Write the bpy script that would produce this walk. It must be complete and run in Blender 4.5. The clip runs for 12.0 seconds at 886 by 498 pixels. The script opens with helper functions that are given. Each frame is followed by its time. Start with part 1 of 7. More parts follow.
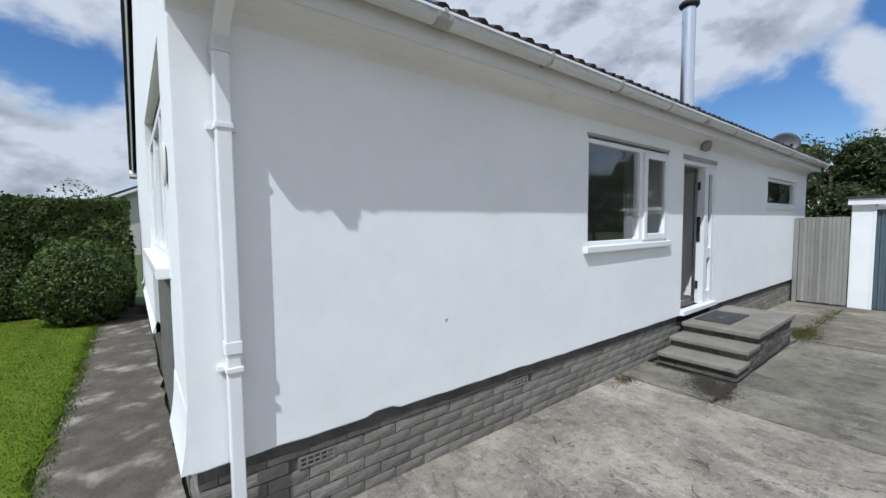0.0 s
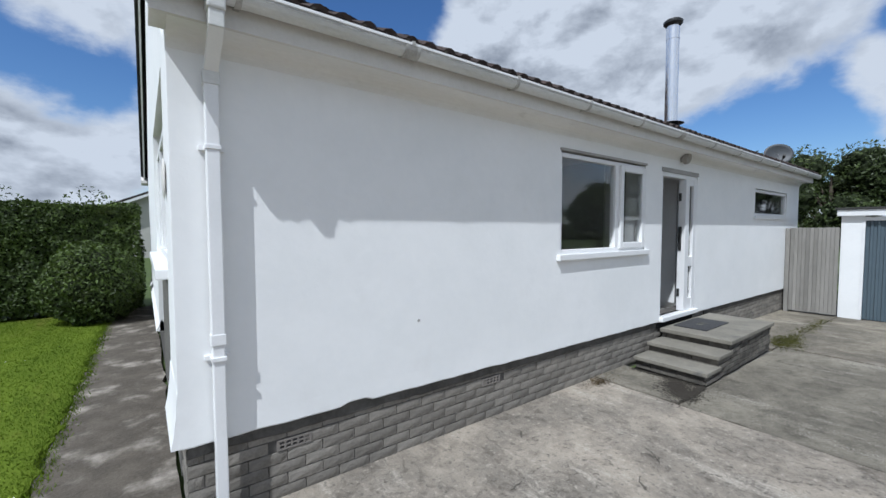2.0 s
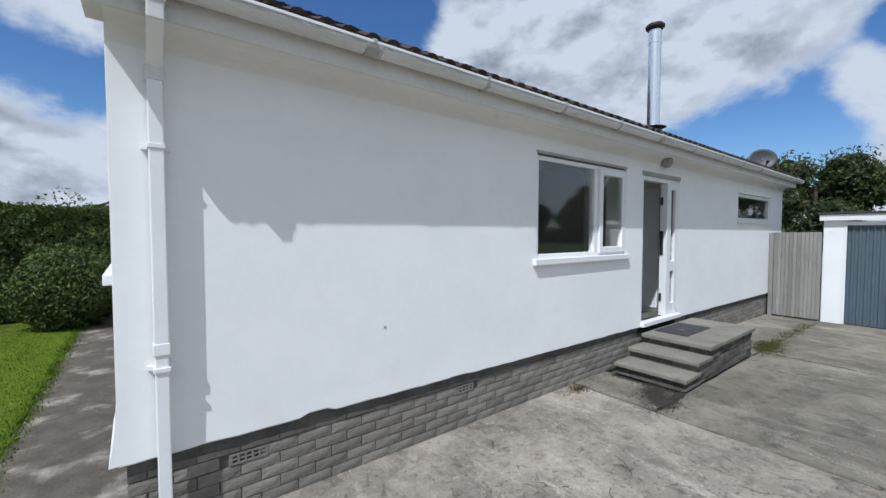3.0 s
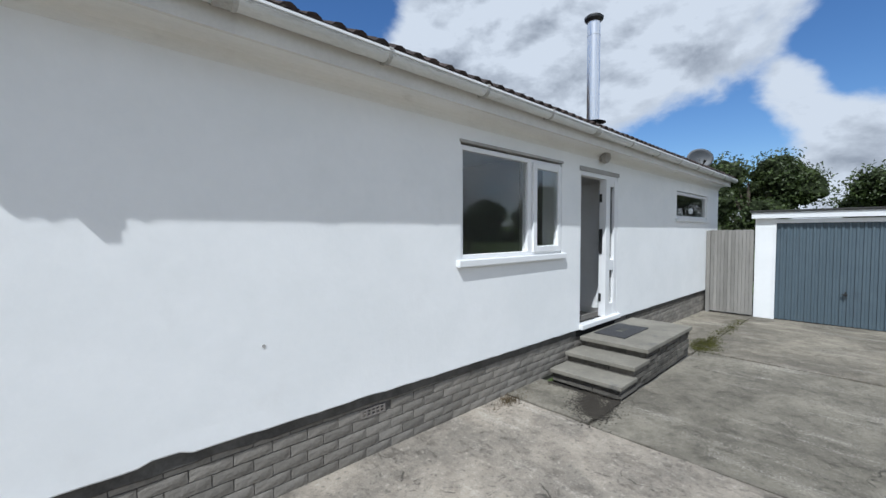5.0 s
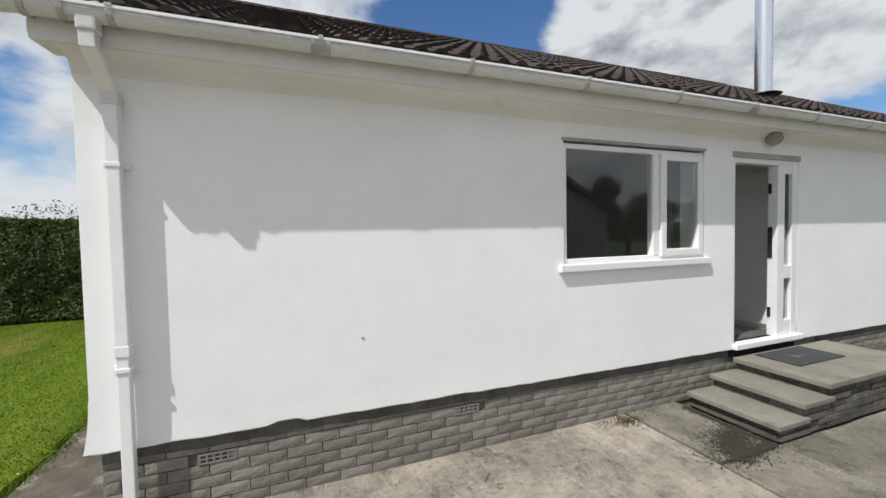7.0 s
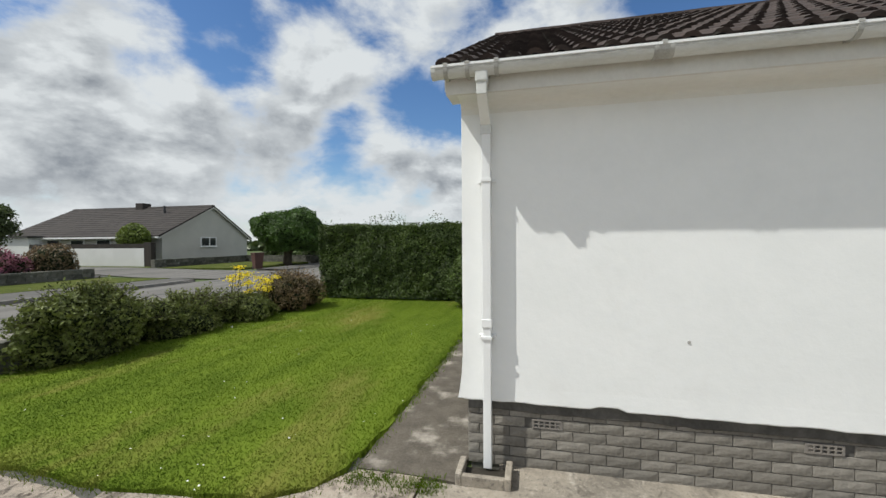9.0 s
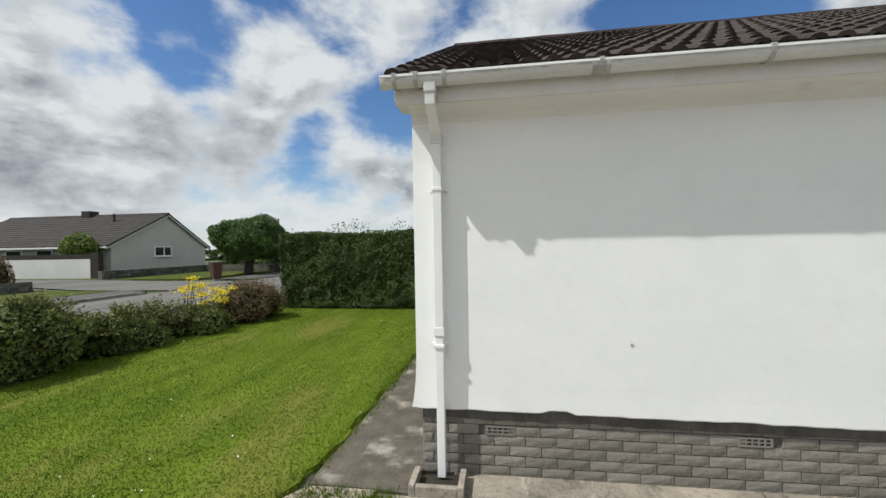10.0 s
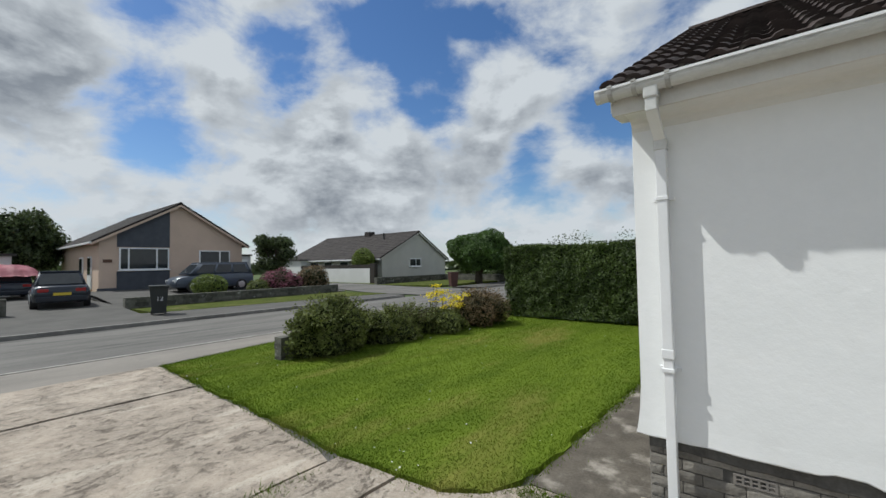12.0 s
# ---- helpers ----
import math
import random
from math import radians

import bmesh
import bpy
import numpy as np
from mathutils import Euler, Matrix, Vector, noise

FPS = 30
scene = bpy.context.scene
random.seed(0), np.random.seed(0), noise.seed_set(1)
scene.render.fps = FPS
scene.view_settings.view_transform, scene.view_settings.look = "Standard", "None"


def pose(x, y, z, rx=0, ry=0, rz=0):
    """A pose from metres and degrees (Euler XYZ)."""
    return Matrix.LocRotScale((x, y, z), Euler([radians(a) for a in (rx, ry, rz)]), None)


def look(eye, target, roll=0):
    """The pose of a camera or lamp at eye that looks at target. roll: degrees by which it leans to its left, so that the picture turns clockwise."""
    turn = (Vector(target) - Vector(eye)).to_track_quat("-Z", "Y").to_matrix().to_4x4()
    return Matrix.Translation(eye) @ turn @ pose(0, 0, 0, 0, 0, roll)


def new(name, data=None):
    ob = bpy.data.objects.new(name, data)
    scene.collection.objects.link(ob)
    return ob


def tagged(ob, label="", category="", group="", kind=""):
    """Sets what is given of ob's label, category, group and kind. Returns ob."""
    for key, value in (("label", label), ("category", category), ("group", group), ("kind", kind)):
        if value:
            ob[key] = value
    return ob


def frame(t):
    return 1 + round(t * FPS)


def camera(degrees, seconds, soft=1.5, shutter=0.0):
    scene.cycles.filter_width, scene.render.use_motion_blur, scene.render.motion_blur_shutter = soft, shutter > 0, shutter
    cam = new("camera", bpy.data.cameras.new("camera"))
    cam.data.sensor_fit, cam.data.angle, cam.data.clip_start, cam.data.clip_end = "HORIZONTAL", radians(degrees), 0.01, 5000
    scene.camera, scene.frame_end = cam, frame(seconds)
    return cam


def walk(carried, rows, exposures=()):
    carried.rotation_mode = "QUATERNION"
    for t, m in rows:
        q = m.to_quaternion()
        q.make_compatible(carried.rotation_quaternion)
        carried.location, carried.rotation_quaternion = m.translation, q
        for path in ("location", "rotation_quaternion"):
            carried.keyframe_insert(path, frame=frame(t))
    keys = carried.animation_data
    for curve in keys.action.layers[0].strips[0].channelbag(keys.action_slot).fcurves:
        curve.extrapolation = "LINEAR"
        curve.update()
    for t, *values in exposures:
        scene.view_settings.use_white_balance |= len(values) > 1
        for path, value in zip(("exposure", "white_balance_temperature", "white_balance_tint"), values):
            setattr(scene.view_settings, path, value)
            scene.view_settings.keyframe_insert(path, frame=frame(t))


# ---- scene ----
cam = camera(95.6, 12.0)
PATH = [
    (0, (0.015, 0.127, 1.655), (1.24, 1.703, 1.525), -0.6),
    (0.5, (0.078, -0.003, 1.644), (1.241, 1.619, 1.519), -0.3),
    (1, (0.027, -0.094, 1.651), (1.177, 1.537, 1.529), -0.1),
    (1.5, (-0.002, -0.182, 1.663), (1.167, 1.437, 1.552), -0.1),
    (2, (0.065, -0.238, 1.673), (1.259, 1.364, 1.574), -0.1),
    (2.5, (0.174, -0.302, 1.676), (1.377, 1.293, 1.59), -0.0),
    (4.5, (0.65, -0.158, 1.666), (1.979, 1.334, 1.582), -0.1),
    (5, (0.864, -0.196, 1.665), (2.231, 1.263, 1.581), -0.2),
    (5.5, (1.099, -0.227, 1.663), (2.469, 1.228, 1.579), -0.3),
    (6, (1.347, -0.21, 1.664), (2.684, 1.276, 1.587), -0.3),
    (6.5, (1.41, -0.316, 1.673), (2.56, 1.319, 1.601), -0.6),
    (7, (1.245, -0.494, 1.698), (1.963, 1.371, 1.621), -1.1),
    (7.3, (1.119, -0.55, 1.717), (1.6, 1.39, 1.641), -1.2),
    (7.5, (1.01, -0.587, 1.698), (1.291, 1.392, 1.638), -1.2),
    (7.6, (0.96, -0.604, 1.701), (1.16, 1.385, 1.64), -1.1),
    (9.3, (0.696, -0.675, 1.665), (0.237, 1.272, 1.631), -0.4),
    (9.5, (0.733, -0.662, 1.675), (0.354, 1.302, 1.647), -0.6),
    (10, (0.818, -0.659, 1.681), (0.534, 1.32, 1.676), -1.0),
    (10.5, (0.862, -0.695, 1.689), (0.178, 1.184, 1.704), -1.4),
    (11, (0.926, -0.767, 1.698), (-0.154, 0.916, 1.732), -1.4),
    (11.5, (0.923, -0.784, 1.709), (-0.299, 0.798, 1.766), -1.4),
    (12, (0.908, -0.783, 1.705), (-0.351, 0.77, 1.774), -1.1),
]
walk(cam, [(t, look(eye, target, roll)) for t, eye, target, roll in PATH], [(0, -0.29, 5600, 8), (2.7, -0.28, 5600, 8), (4.5, -0.24, 5620, 7), (5.5, -0.16, 5700, 7), (6.5, -0.14, 6150, 8), (7.5, -0.15, 6280, 7), (9.5, -0.12, 6330, 5), (10.5, -0.13, 6290, 5), (12, -0.33, 6080, 5)])

# ---- world and sun ----
SUN_DIR = Vector((-2.05, -1.0, 3.17)).normalized()
sun = new("sun", bpy.data.lights.new("sun", "SUN"))
sun.data.energy, sun.data.angle, sun.data.color = 5.0, radians(0.5), (1.0, 0.955, 0.89)
sun.matrix_world = look((0, 0, 30), Vector((0, 0, 30)) - SUN_DIR)

world = bpy.data.worlds.new("sky")
world.use_nodes = True
scene.world = world
wt = world.node_tree
wt.nodes.clear()


def node(tree, kind, data_type="", operation=""):
    n = tree.nodes.new(kind)
    if data_type:
        n.data_type = data_type
    if operation:
        n.operation = operation
    return n


def math_node(tree, op, a, b=None, clamp=False):
    n = tree.nodes.new("ShaderNodeMath")
    n.operation, n.use_clamp = op, clamp
    for i, v in enumerate((a, b)):
        if v is None:
            continue
        if isinstance(v, (int, float)):
            n.inputs[i].default_value = v
        else:
            tree.links.new(v, n.inputs[i])
    return n.outputs[0]


def smooth_range(tree, value, lo, hi, a=0.0, b=1.0):
    n = tree.nodes.new("ShaderNodeMapRange")
    n.interpolation_type = "SMOOTHSTEP"
    tree.links.new(value, n.inputs["Value"])
    for key, v in (("From Min", lo), ("From Max", hi), ("To Min", a), ("To Max", b)):
        n.inputs[key].default_value = v
    return n.outputs["Result"]


def heading(bearing, elevation):
    """Unit vector; bearing in degrees to the left of +y."""
    b, e = radians(bearing), radians(elevation)
    return (-math.sin(b) * math.cos(e), math.cos(b) * math.cos(e), math.sin(e))


def build_sky():
    sky = node(wt, "ShaderNodeTexSky")
    sky.sky_type, sky.sun_disc = "NISHITA", False
    sky.sun_elevation, sky.sun_rotation = radians(54.3), radians(244)
    sky.ozone_density, sky.dust_density, sky.air_density = 2.5, 0.4, 1.0
    blue = node(wt, "ShaderNodeBackground")
    blue.inputs["Strength"].default_value = 0.125
    rich = node(wt, "ShaderNodeHueSaturation")
    rich.inputs["Saturation"].default_value = 1.18
    rich.inputs["Hue"].default_value = 0.506
    wt.links.new(sky.outputs[0], rich.inputs["Color"])
    wt.links.new(rich.outputs[0], blue.inputs["Color"])

    coord = node(wt, "ShaderNodeTexCoord")
    direction = coord.outputs["Generated"]

    def noise_at(scale, detail, rough, shift, squash=1.7):
        m = node(wt, "ShaderNodeMapping")
        m.inputs["Location"].default_value = shift
        m.inputs["Scale"].default_value = (1, 1, squash)
        wt.links.new(direction, m.inputs["Vector"])
        n = node(wt, "ShaderNodeTexNoise")
        n.inputs["Scale"].default_value, n.inputs["Detail"].default_value, n.inputs["Roughness"].default_value = scale, detail, rough
        n.inputs["Distortion"].default_value = 0.15
        wt.links.new(m.outputs[0], n.inputs["Vector"])
        return n.outputs["Fac"]

    def add_lobes(value, lobes):
        """Raise or lower a value round chosen places of the sky: bearing, elevation, spread, weight."""
        for bearing, elevation, spread, weight in lobes:
            dot = node(wt, "ShaderNodeVectorMath", operation="DOT_PRODUCT")
            wt.links.new(direction, dot.inputs[0])
            dot.inputs[1].default_value = heading(bearing, elevation)
            value = math_node(wt, "ADD", value, smooth_range(wt, dot.outputs["Value"], math.cos(radians(spread * 1.7)), 1.0, 0.0, weight))
        return value

    place = Vector((3.1, 2.2, 0.4))
    puffs = noise_at(5.2, 11, 0.58, place)
    cover = add_lobes(math_node(wt, "ADD", puffs, 0.2), [
        # gaps of blue
        (45, 32, 5.5, -0.17), (56, 29, 3, -0.06), (40, 23.5, 4, -0.19), (49, 17.5, 3.2, -0.16), (61, 25, 4, -0.15), (75, 25, 4, -0.13), (76, 16, 4, -0.15),
        (26, 14.5, 3, -0.14), (15.5, 17.5, 4, -0.24), (34, 28, 4, -0.13), (5.5, 15.5, 4, -0.3), (-25, 26.5, 8, -0.4), (-79, 10, 5, -0.4), (-70, 11.5, 5, -0.36), (-90, 18.5, 4.5, -0.38), (-100, 22, 8, -0.2),
        # banks of cloud
        (83, 21, 6, 0.16), (67, 22, 4, 0.12), (53, 10, 9, 0.14), (29, 23, 4, 0.14), (57, 15, 5, 0.12), (-47, 22, 9, 0.24), (-61, 22, 8, 0.22), (-71, 18, 5, 0.22),
        (-84, 14.5, 2.5, 0.22), (-86, 7.5, 4, 0.28), (6.5, 8, 5, 0.28), (6, 21, 3, 0.14), (33, 13, 4, 0.12),
    ])
    mask = smooth_range(wt, cover, 0.48, 0.76)
    # puffs are lit on the side of the sun and grey behind and below
    toward = Vector((SUN_DIR.x, SUN_DIR.y, SUN_DIR.z * 1.7)) * 0.045
    lee = math_node(wt, "SUBTRACT", noise_at(5.2, 6, 0.55, place + toward), noise_at(5.2, 6, 0.55, place))
    lee = math_node(wt, "ADD", math_node(wt, "MULTIPLY", lee, 4.2), math_node(wt, "MULTIPLY", smooth_range(wt, noise_at(3.4, 6, 0.5, (11.7, 8.0, 0.0)), 0.4, 0.7), 0.42))
    deep = smooth_range(wt, cover, 0.58, 0.86)
    shade = add_lobes(math_node(wt, "ADD", lee, 0.08), [(66, 9, 12, 0.16), (48, 8, 10, 0.12), (30, 12, 7, 0.2), (83, 21, 6, 0.3), (58, 15, 4, 0.2), (15, 9, 8, 0.12), (-25, 18, 8, 0.1)])
    shade = math_node(wt, "MULTIPLY", deep, math_node(wt, "MINIMUM", math_node(wt, "MAXIMUM", shade, 0.0), 1.0))
    ramp = node(wt, "ShaderNodeMix", data_type="RGBA")
    wt.links.new(shade, ramp.inputs[0])
    ramp.inputs[6].default_value, ramp.inputs[7].default_value = (0.96, 0.965, 0.985, 1), (0.38, 0.4, 0.445, 1)
    cloud = node(wt, "ShaderNodeBackground")
    cloud.inputs["Strength"].default_value = 0.84
    wt.links.new(ramp.outputs[2], cloud.inputs["Color"])
    mix = node(wt, "ShaderNodeMixShader")
    wt.links.new(mask, mix.inputs[0])
    wt.links.new(blue.outputs[0], mix.inputs[1])
    wt.links.new(cloud.outputs[0], mix.inputs[2])
    out = node(wt, "ShaderNodeOutputWorld")
    wt.links.new(mix.outputs[0], out.inputs["Surface"])


build_sky()

# ---- materials ----


def surface(name, base, second, scale=3.0, rough=0.7, bump=0.15, grain=60.0, metal=0.0, mix=0.6, third=None, third_scale=0.6, third_range=(0.55, 0.7),
            rand=0.0, island=False, stretch=(1, 1, 1), grain_depth=0.004, translucent=0.0, rough_var=0.08):
    """A procedural material: two colours mixed by broad noise, fine grain and relief, a third stain colour, and variation per piece."""
    m = bpy.data.materials.new(name)
    m.use_nodes = True
    t = m.node_tree
    t.nodes.clear()
    coord = node(t, "ShaderNodeTexCoord")
    mapping = node(t, "ShaderNodeMapping")
    mapping.inputs["Scale"].default_value = stretch
    t.links.new(coord.outputs["Object"], mapping.inputs["Vector"])

    def tex(s, detail=6.0, roughness=0.6):
        n = node(t, "ShaderNodeTexNoise")
        n.inputs["Scale"].default_value, n.inputs["Detail"].default_value, n.inputs["Roughness"].default_value = s, detail, roughness
        t.links.new(mapping.outputs[0], n.inputs["Vector"])
        return n.outputs["Fac"]

    def blend(fac, a, b):
        n = node(t, "ShaderNodeMix", data_type="RGBA")
        t.links.new(fac, n.inputs[0])
        for i, c in ((6, a), (7, b)):
            if isinstance(c, tuple):
                n.inputs[i].default_value = (*c, 1)
            else:
                t.links.new(c, n.inputs[i])
        return n.outputs[2]

    broad, fine = tex(scale), tex(grain, 4.0, 0.65)
    fac = math_node(t, "ADD", math_node(t, "MULTIPLY", smooth_range(t, broad, 0.35, 0.65), mix), math_node(t, "MULTIPLY", smooth_range(t, fine, 0.3, 0.7), 1 - mix))
    colour = blend(fac, base, second)
    if third:
        colour = blend(smooth_range(t, tex(third_scale, 8.0, 0.62), *third_range), colour, third)
    if rand:
        if island:
            value = node(t, "ShaderNodeNewGeometry").outputs["Random Per Island"]
        else:
            value = node(t, "ShaderNodeObjectInfo").outputs["Random"]
        hsv = node(t, "ShaderNodeHueSaturation")
        t.links.new(colour, hsv.inputs["Color"])
        spread = node(t, "ShaderNodeMapRange")
        t.links.new(value, spread.inputs["Value"])
        spread.inputs["To Min"].default_value, spread.inputs["To Max"].default_value = 1 - rand, 1 + rand
        t.links.new(spread.outputs[0], hsv.inputs["Value"])
        colour = hsv.outputs[0]
    b = node(t, "ShaderNodeBsdfPrincipled")
    t.links.new(colour, b.inputs["Base Color"])
    b.inputs["Metallic"].default_value = metal
    if rough > 0.84:
        b.inputs["Specular IOR Level"].default_value = 0.25
    spread = node(t, "ShaderNodeMapRange")
    t.links.new(broad, spread.inputs["Value"])
    spread.inputs["To Min"].default_value, spread.inputs["To Max"].default_value = max(0.02, rough - rough_var), min(1, rough + rough_var)
    t.links.new(spread.outputs[0], b.inputs["Roughness"])
    if bump:
        height = math_node(t, "ADD", math_node(t, "MULTIPLY", fine, 0.5), math_node(t, "MULTIPLY", broad, 1.0))
        n = node(t, "ShaderNodeBump")
        n.inputs["Strength"].default_value, n.inputs["Distance"].default_value = bump, grain_depth
        t.links.new(height, n.inputs["Height"])
        t.links.new(n.outputs[0], b.inputs["Normal"])
    out = node(t, "ShaderNodeOutputMaterial")
    shader = b.outputs[0]
    if translucent:
        tr = node(t, "ShaderNodeBsdfTranslucent")
        t.links.new(colour, tr.inputs["Color"])
        mx = node(t, "ShaderNodeMixShader")
        mx.inputs[0].default_value = translucent
        t.links.new(shader, mx.inputs[1])
        t.links.new(tr.outputs[0], mx.inputs[2])
        shader = mx.outputs[0]
    t.links.new(shader, out.inputs["Surface"])
    return m


def worn_concrete(name="worn_concrete", pale=(0.365, 0.318, 0.258), dull=(0.225, 0.2, 0.166), dirt=(0.125, 0.108, 0.091), worn=(0.5, 0.45, 0.385), spalled=0.12):
    """Old tamped concrete: warm grey, worn pale streaks across the drive, dark stains, exposed grit and hair cracks."""
    m = bpy.data.materials.new(name)
    m.use_nodes = True
    t = m.node_tree
    t.nodes.clear()
    coord = node(t, "ShaderNodeTexCoord")

    def tex(scale, detail, rough, stretch=(1, 1, 1), distort=0.0):
        mp = node(t, "ShaderNodeMapping")
        mp.inputs["Scale"].default_value = stretch
        t.links.new(coord.outputs["Object"], mp.inputs["Vector"])
        n = node(t, "ShaderNodeTexNoise")
        n.inputs["Scale"].default_value, n.inputs["Detail"].default_value, n.inputs["Roughness"].default_value = scale, detail, rough
        n.inputs["Distortion"].default_value = distort
        t.links.new(mp.outputs[0], n.inputs["Vector"])
        return n.outputs["Fac"]

    def blend(fac, a, b):
        n = node(t, "ShaderNodeMix", data_type="RGBA")
        t.links.new(fac, n.inputs[0])
        for i, c in ((6, a), (7, b)):
            if isinstance(c, tuple):
                n.inputs[i].default_value = (*c, 1)
            else:
                t.links.new(c, n.inputs[i])
        return n.outputs[2]

    broad = tex(1.1, 9, 0.65, distort=0.4)
    mid = tex(5.5, 8, 0.68)
    grit = tex(60, 6, 0.75)
    fleck = tex(21, 7, 0.72)
    tamp = tex(2.6, 9, 0.7, (1.0, 0.22, 1.0), 0.3)
    colour = blend(smooth_range(t, broad, 0.36, 0.62), pale, dull)
    colour = blend(math_node(t, "MULTIPLY", smooth_range(t, mid, 0.42, 0.7), 0.55), colour, dirt)
    colour = blend(math_node(t, "MULTIPLY", smooth_range(t, tamp, 0.55, 0.66), 0.5), colour, worn)
    chip = tex(52, 6, 0.78)
    colour = blend(math_node(t, "MULTIPLY", math_node(t, "MULTIPLY", smooth_range(t, chip, 0.5, 0.6), smooth_range(t, tamp, 0.5, 0.64)), 0.6), colour, (0.52, 0.48, 0.41))
    colour = blend(math_node(t, "MULTIPLY", smooth_range(t, chip, 0.4, 0.34), 0.7), colour, (0.06, 0.055, 0.047))
    colour = blend(math_node(t, "MULTIPLY", smooth_range(t, tamp, 0.43, 0.33), 0.45), colour, (0.1, 0.086, 0.07))
    colour = blend(math_node(t, "MULTIPLY", smooth_range(t, grit, 0.56, 0.7), 0.55), colour, (0.46, 0.43, 0.385))
    colour = blend(math_node(t, "MULTIPLY", smooth_range(t, grit, 0.42, 0.32), 0.65), colour, (0.07, 0.066, 0.06))
    colour = blend(math_node(t, "MULTIPLY", smooth_range(t, fleck, 0.56, 0.66), 0.5), colour, worn)
    colour = blend(math_node(t, "MULTIPLY", smooth_range(t, fleck, 0.44, 0.36), 0.6), colour, (0.085, 0.08, 0.07))
    # spalled skin: a ragged edge between the worn top and the darker grit below it
    spall = tex(7.5, 12, 0.8, (1.0, 0.55, 1.0), 0.3)
    pit = math_node(t, "MULTIPLY", smooth_range(t, spall, 0.47, 0.4), smooth_range(t, broad, 0.42, 0.56))
    colour = blend(math_node(t, "MULTIPLY", pit, spalled), colour, dirt)
    rim = math_node(t, "MULTIPLY", smooth_range(t, spall, 0.47, 0.5), smooth_range(t, spall, 0.56, 0.52))
    colour = blend(math_node(t, "MULTIPLY", rim, spalled * 0.6), colour, worn)
    crack = node(t, "ShaderNodeTexVoronoi")
    crack.feature = "DISTANCE_TO_EDGE"
    crack.inputs["Scale"].default_value = 0.36
    bend = node(t, "ShaderNodeVectorMath", operation="ADD")
    shift = node(t, "ShaderNodeTexNoise")
    shift.inputs["Scale"].default_value, shift.inputs["Detail"].default_value = 1.7, 6.0
    t.links.new(coord.outputs["Object"], shift.inputs["Vector"])
    t.links.new(coord.outputs["Object"], bend.inputs[0])
    t.links.new(shift.outputs["Color"], bend.inputs[1])
    t.links.new(bend.outputs[0], crack.inputs["Vector"])
    line = smooth_range(t, crack.outputs["Distance"], 0.003, 0.0008)
    line = math_node(t, "MULTIPLY", line, math_node(t, "MULTIPLY", smooth_range(t, mid, 0.5, 0.58), 0.6))
    colour = blend(line, colour, (0.05, 0.047, 0.04))
    b = node(t, "ShaderNodeBsdfPrincipled")
    t.links.new(colour, b.inputs["Base Color"])
    b.inputs["Roughness"].default_value = 0.95
    b.inputs["Specular IOR Level"].default_value = 0.2
    height = math_node(t, "ADD", math_node(t, "MULTIPLY", grit, 0.5), math_node(t, "MULTIPLY", mid, 1.2))
    height = math_node(t, "SUBTRACT", math_node(t, "ADD", height, math_node(t, "MULTIPLY", tamp, 1.0)), math_node(t, "ADD", line, math_node(t, "MULTIPLY", pit, spalled * 1.6)))
    bp = node(t, "ShaderNodeBump")
    bp.inputs["Strength"].default_value, bp.inputs["Distance"].default_value = 0.9, 0.017
    t.links.new(height, bp.inputs["Height"])
    t.links.new(bp.outputs[0], b.inputs["Normal"])
    out = node(t, "ShaderNodeOutputMaterial")
    t.links.new(b.outputs[0], out.inputs["Surface"])
    return m


def glass(name, tint=(0.96, 0.98, 0.97)):
    m = bpy.data.materials.new(name)
    m.use_nodes = True
    b = m.node_tree.nodes["Principled BSDF"]
    b.inputs["Base Color"].default_value = (*tint, 1)
    b.inputs["Roughness"].default_value = 0.02
    b.inputs["Transmission Weight"].default_value = 1.0
    b.inputs["IOR"].default_value = 1.5
    return m


LAMP_GREY = surface("weathered_lamp_plastic", (0.36, 0.34, 0.3), (0.26, 0.245, 0.22), 9, 0.6, 0.1, 60)
# grey of the drip strips' shadow line, painted on; also on the wall plug
HEAD = surface("shadow_line_grey", (0.4, 0.385, 0.36), (0.28, 0.27, 0.25), 6, 0.7, 0.2, 50)
RENDER = surface("white_render", (0.85, 0.85, 0.84), (0.8, 0.805, 0.795), 1.6, 0.85, 0.6, 14, mix=0.72, third=(0.76, 0.755, 0.74), third_scale=1.3, third_range=(0.56, 0.82), grain_depth=0.007)
UPVC = surface("white_plastic", (0.82, 0.82, 0.82), (0.77, 0.77, 0.765), 4, 0.35, 0.03, 90)
GUTTER = surface("weathered_white_plastic", (0.69, 0.69, 0.67), (0.55, 0.55, 0.52), 5, 0.4, 0.05, 70, third=(0.36, 0.35, 0.31), third_scale=7, third_range=(0.62, 0.8), stretch=(0.35, 1, 1))
SOFFIT = surface("painted_soffit", (0.7, 0.68, 0.64), (0.61, 0.59, 0.55), 2.2, 0.7, 0.1, 40, third=(0.46, 0.44, 0.395), third_scale=3, third_range=(0.62, 0.85))
COVE = surface("painted_cove", (0.8, 0.79, 0.76), (0.72, 0.71, 0.675), 2.2, 0.8, 0.2, 40, third=(0.5, 0.48, 0.43), third_scale=4, third_range=(0.6, 0.8), stretch=(0.5, 1, 1))
STEP_BRICK = surface("dark_step_brick", (0.15, 0.138, 0.118), (0.08, 0.074, 0.064), 9, 0.9, 0.9, 55, rand=0.3, third=(0.22, 0.205, 0.18), third_scale=5, third_range=(0.6, 0.8), grain_depth=0.012)
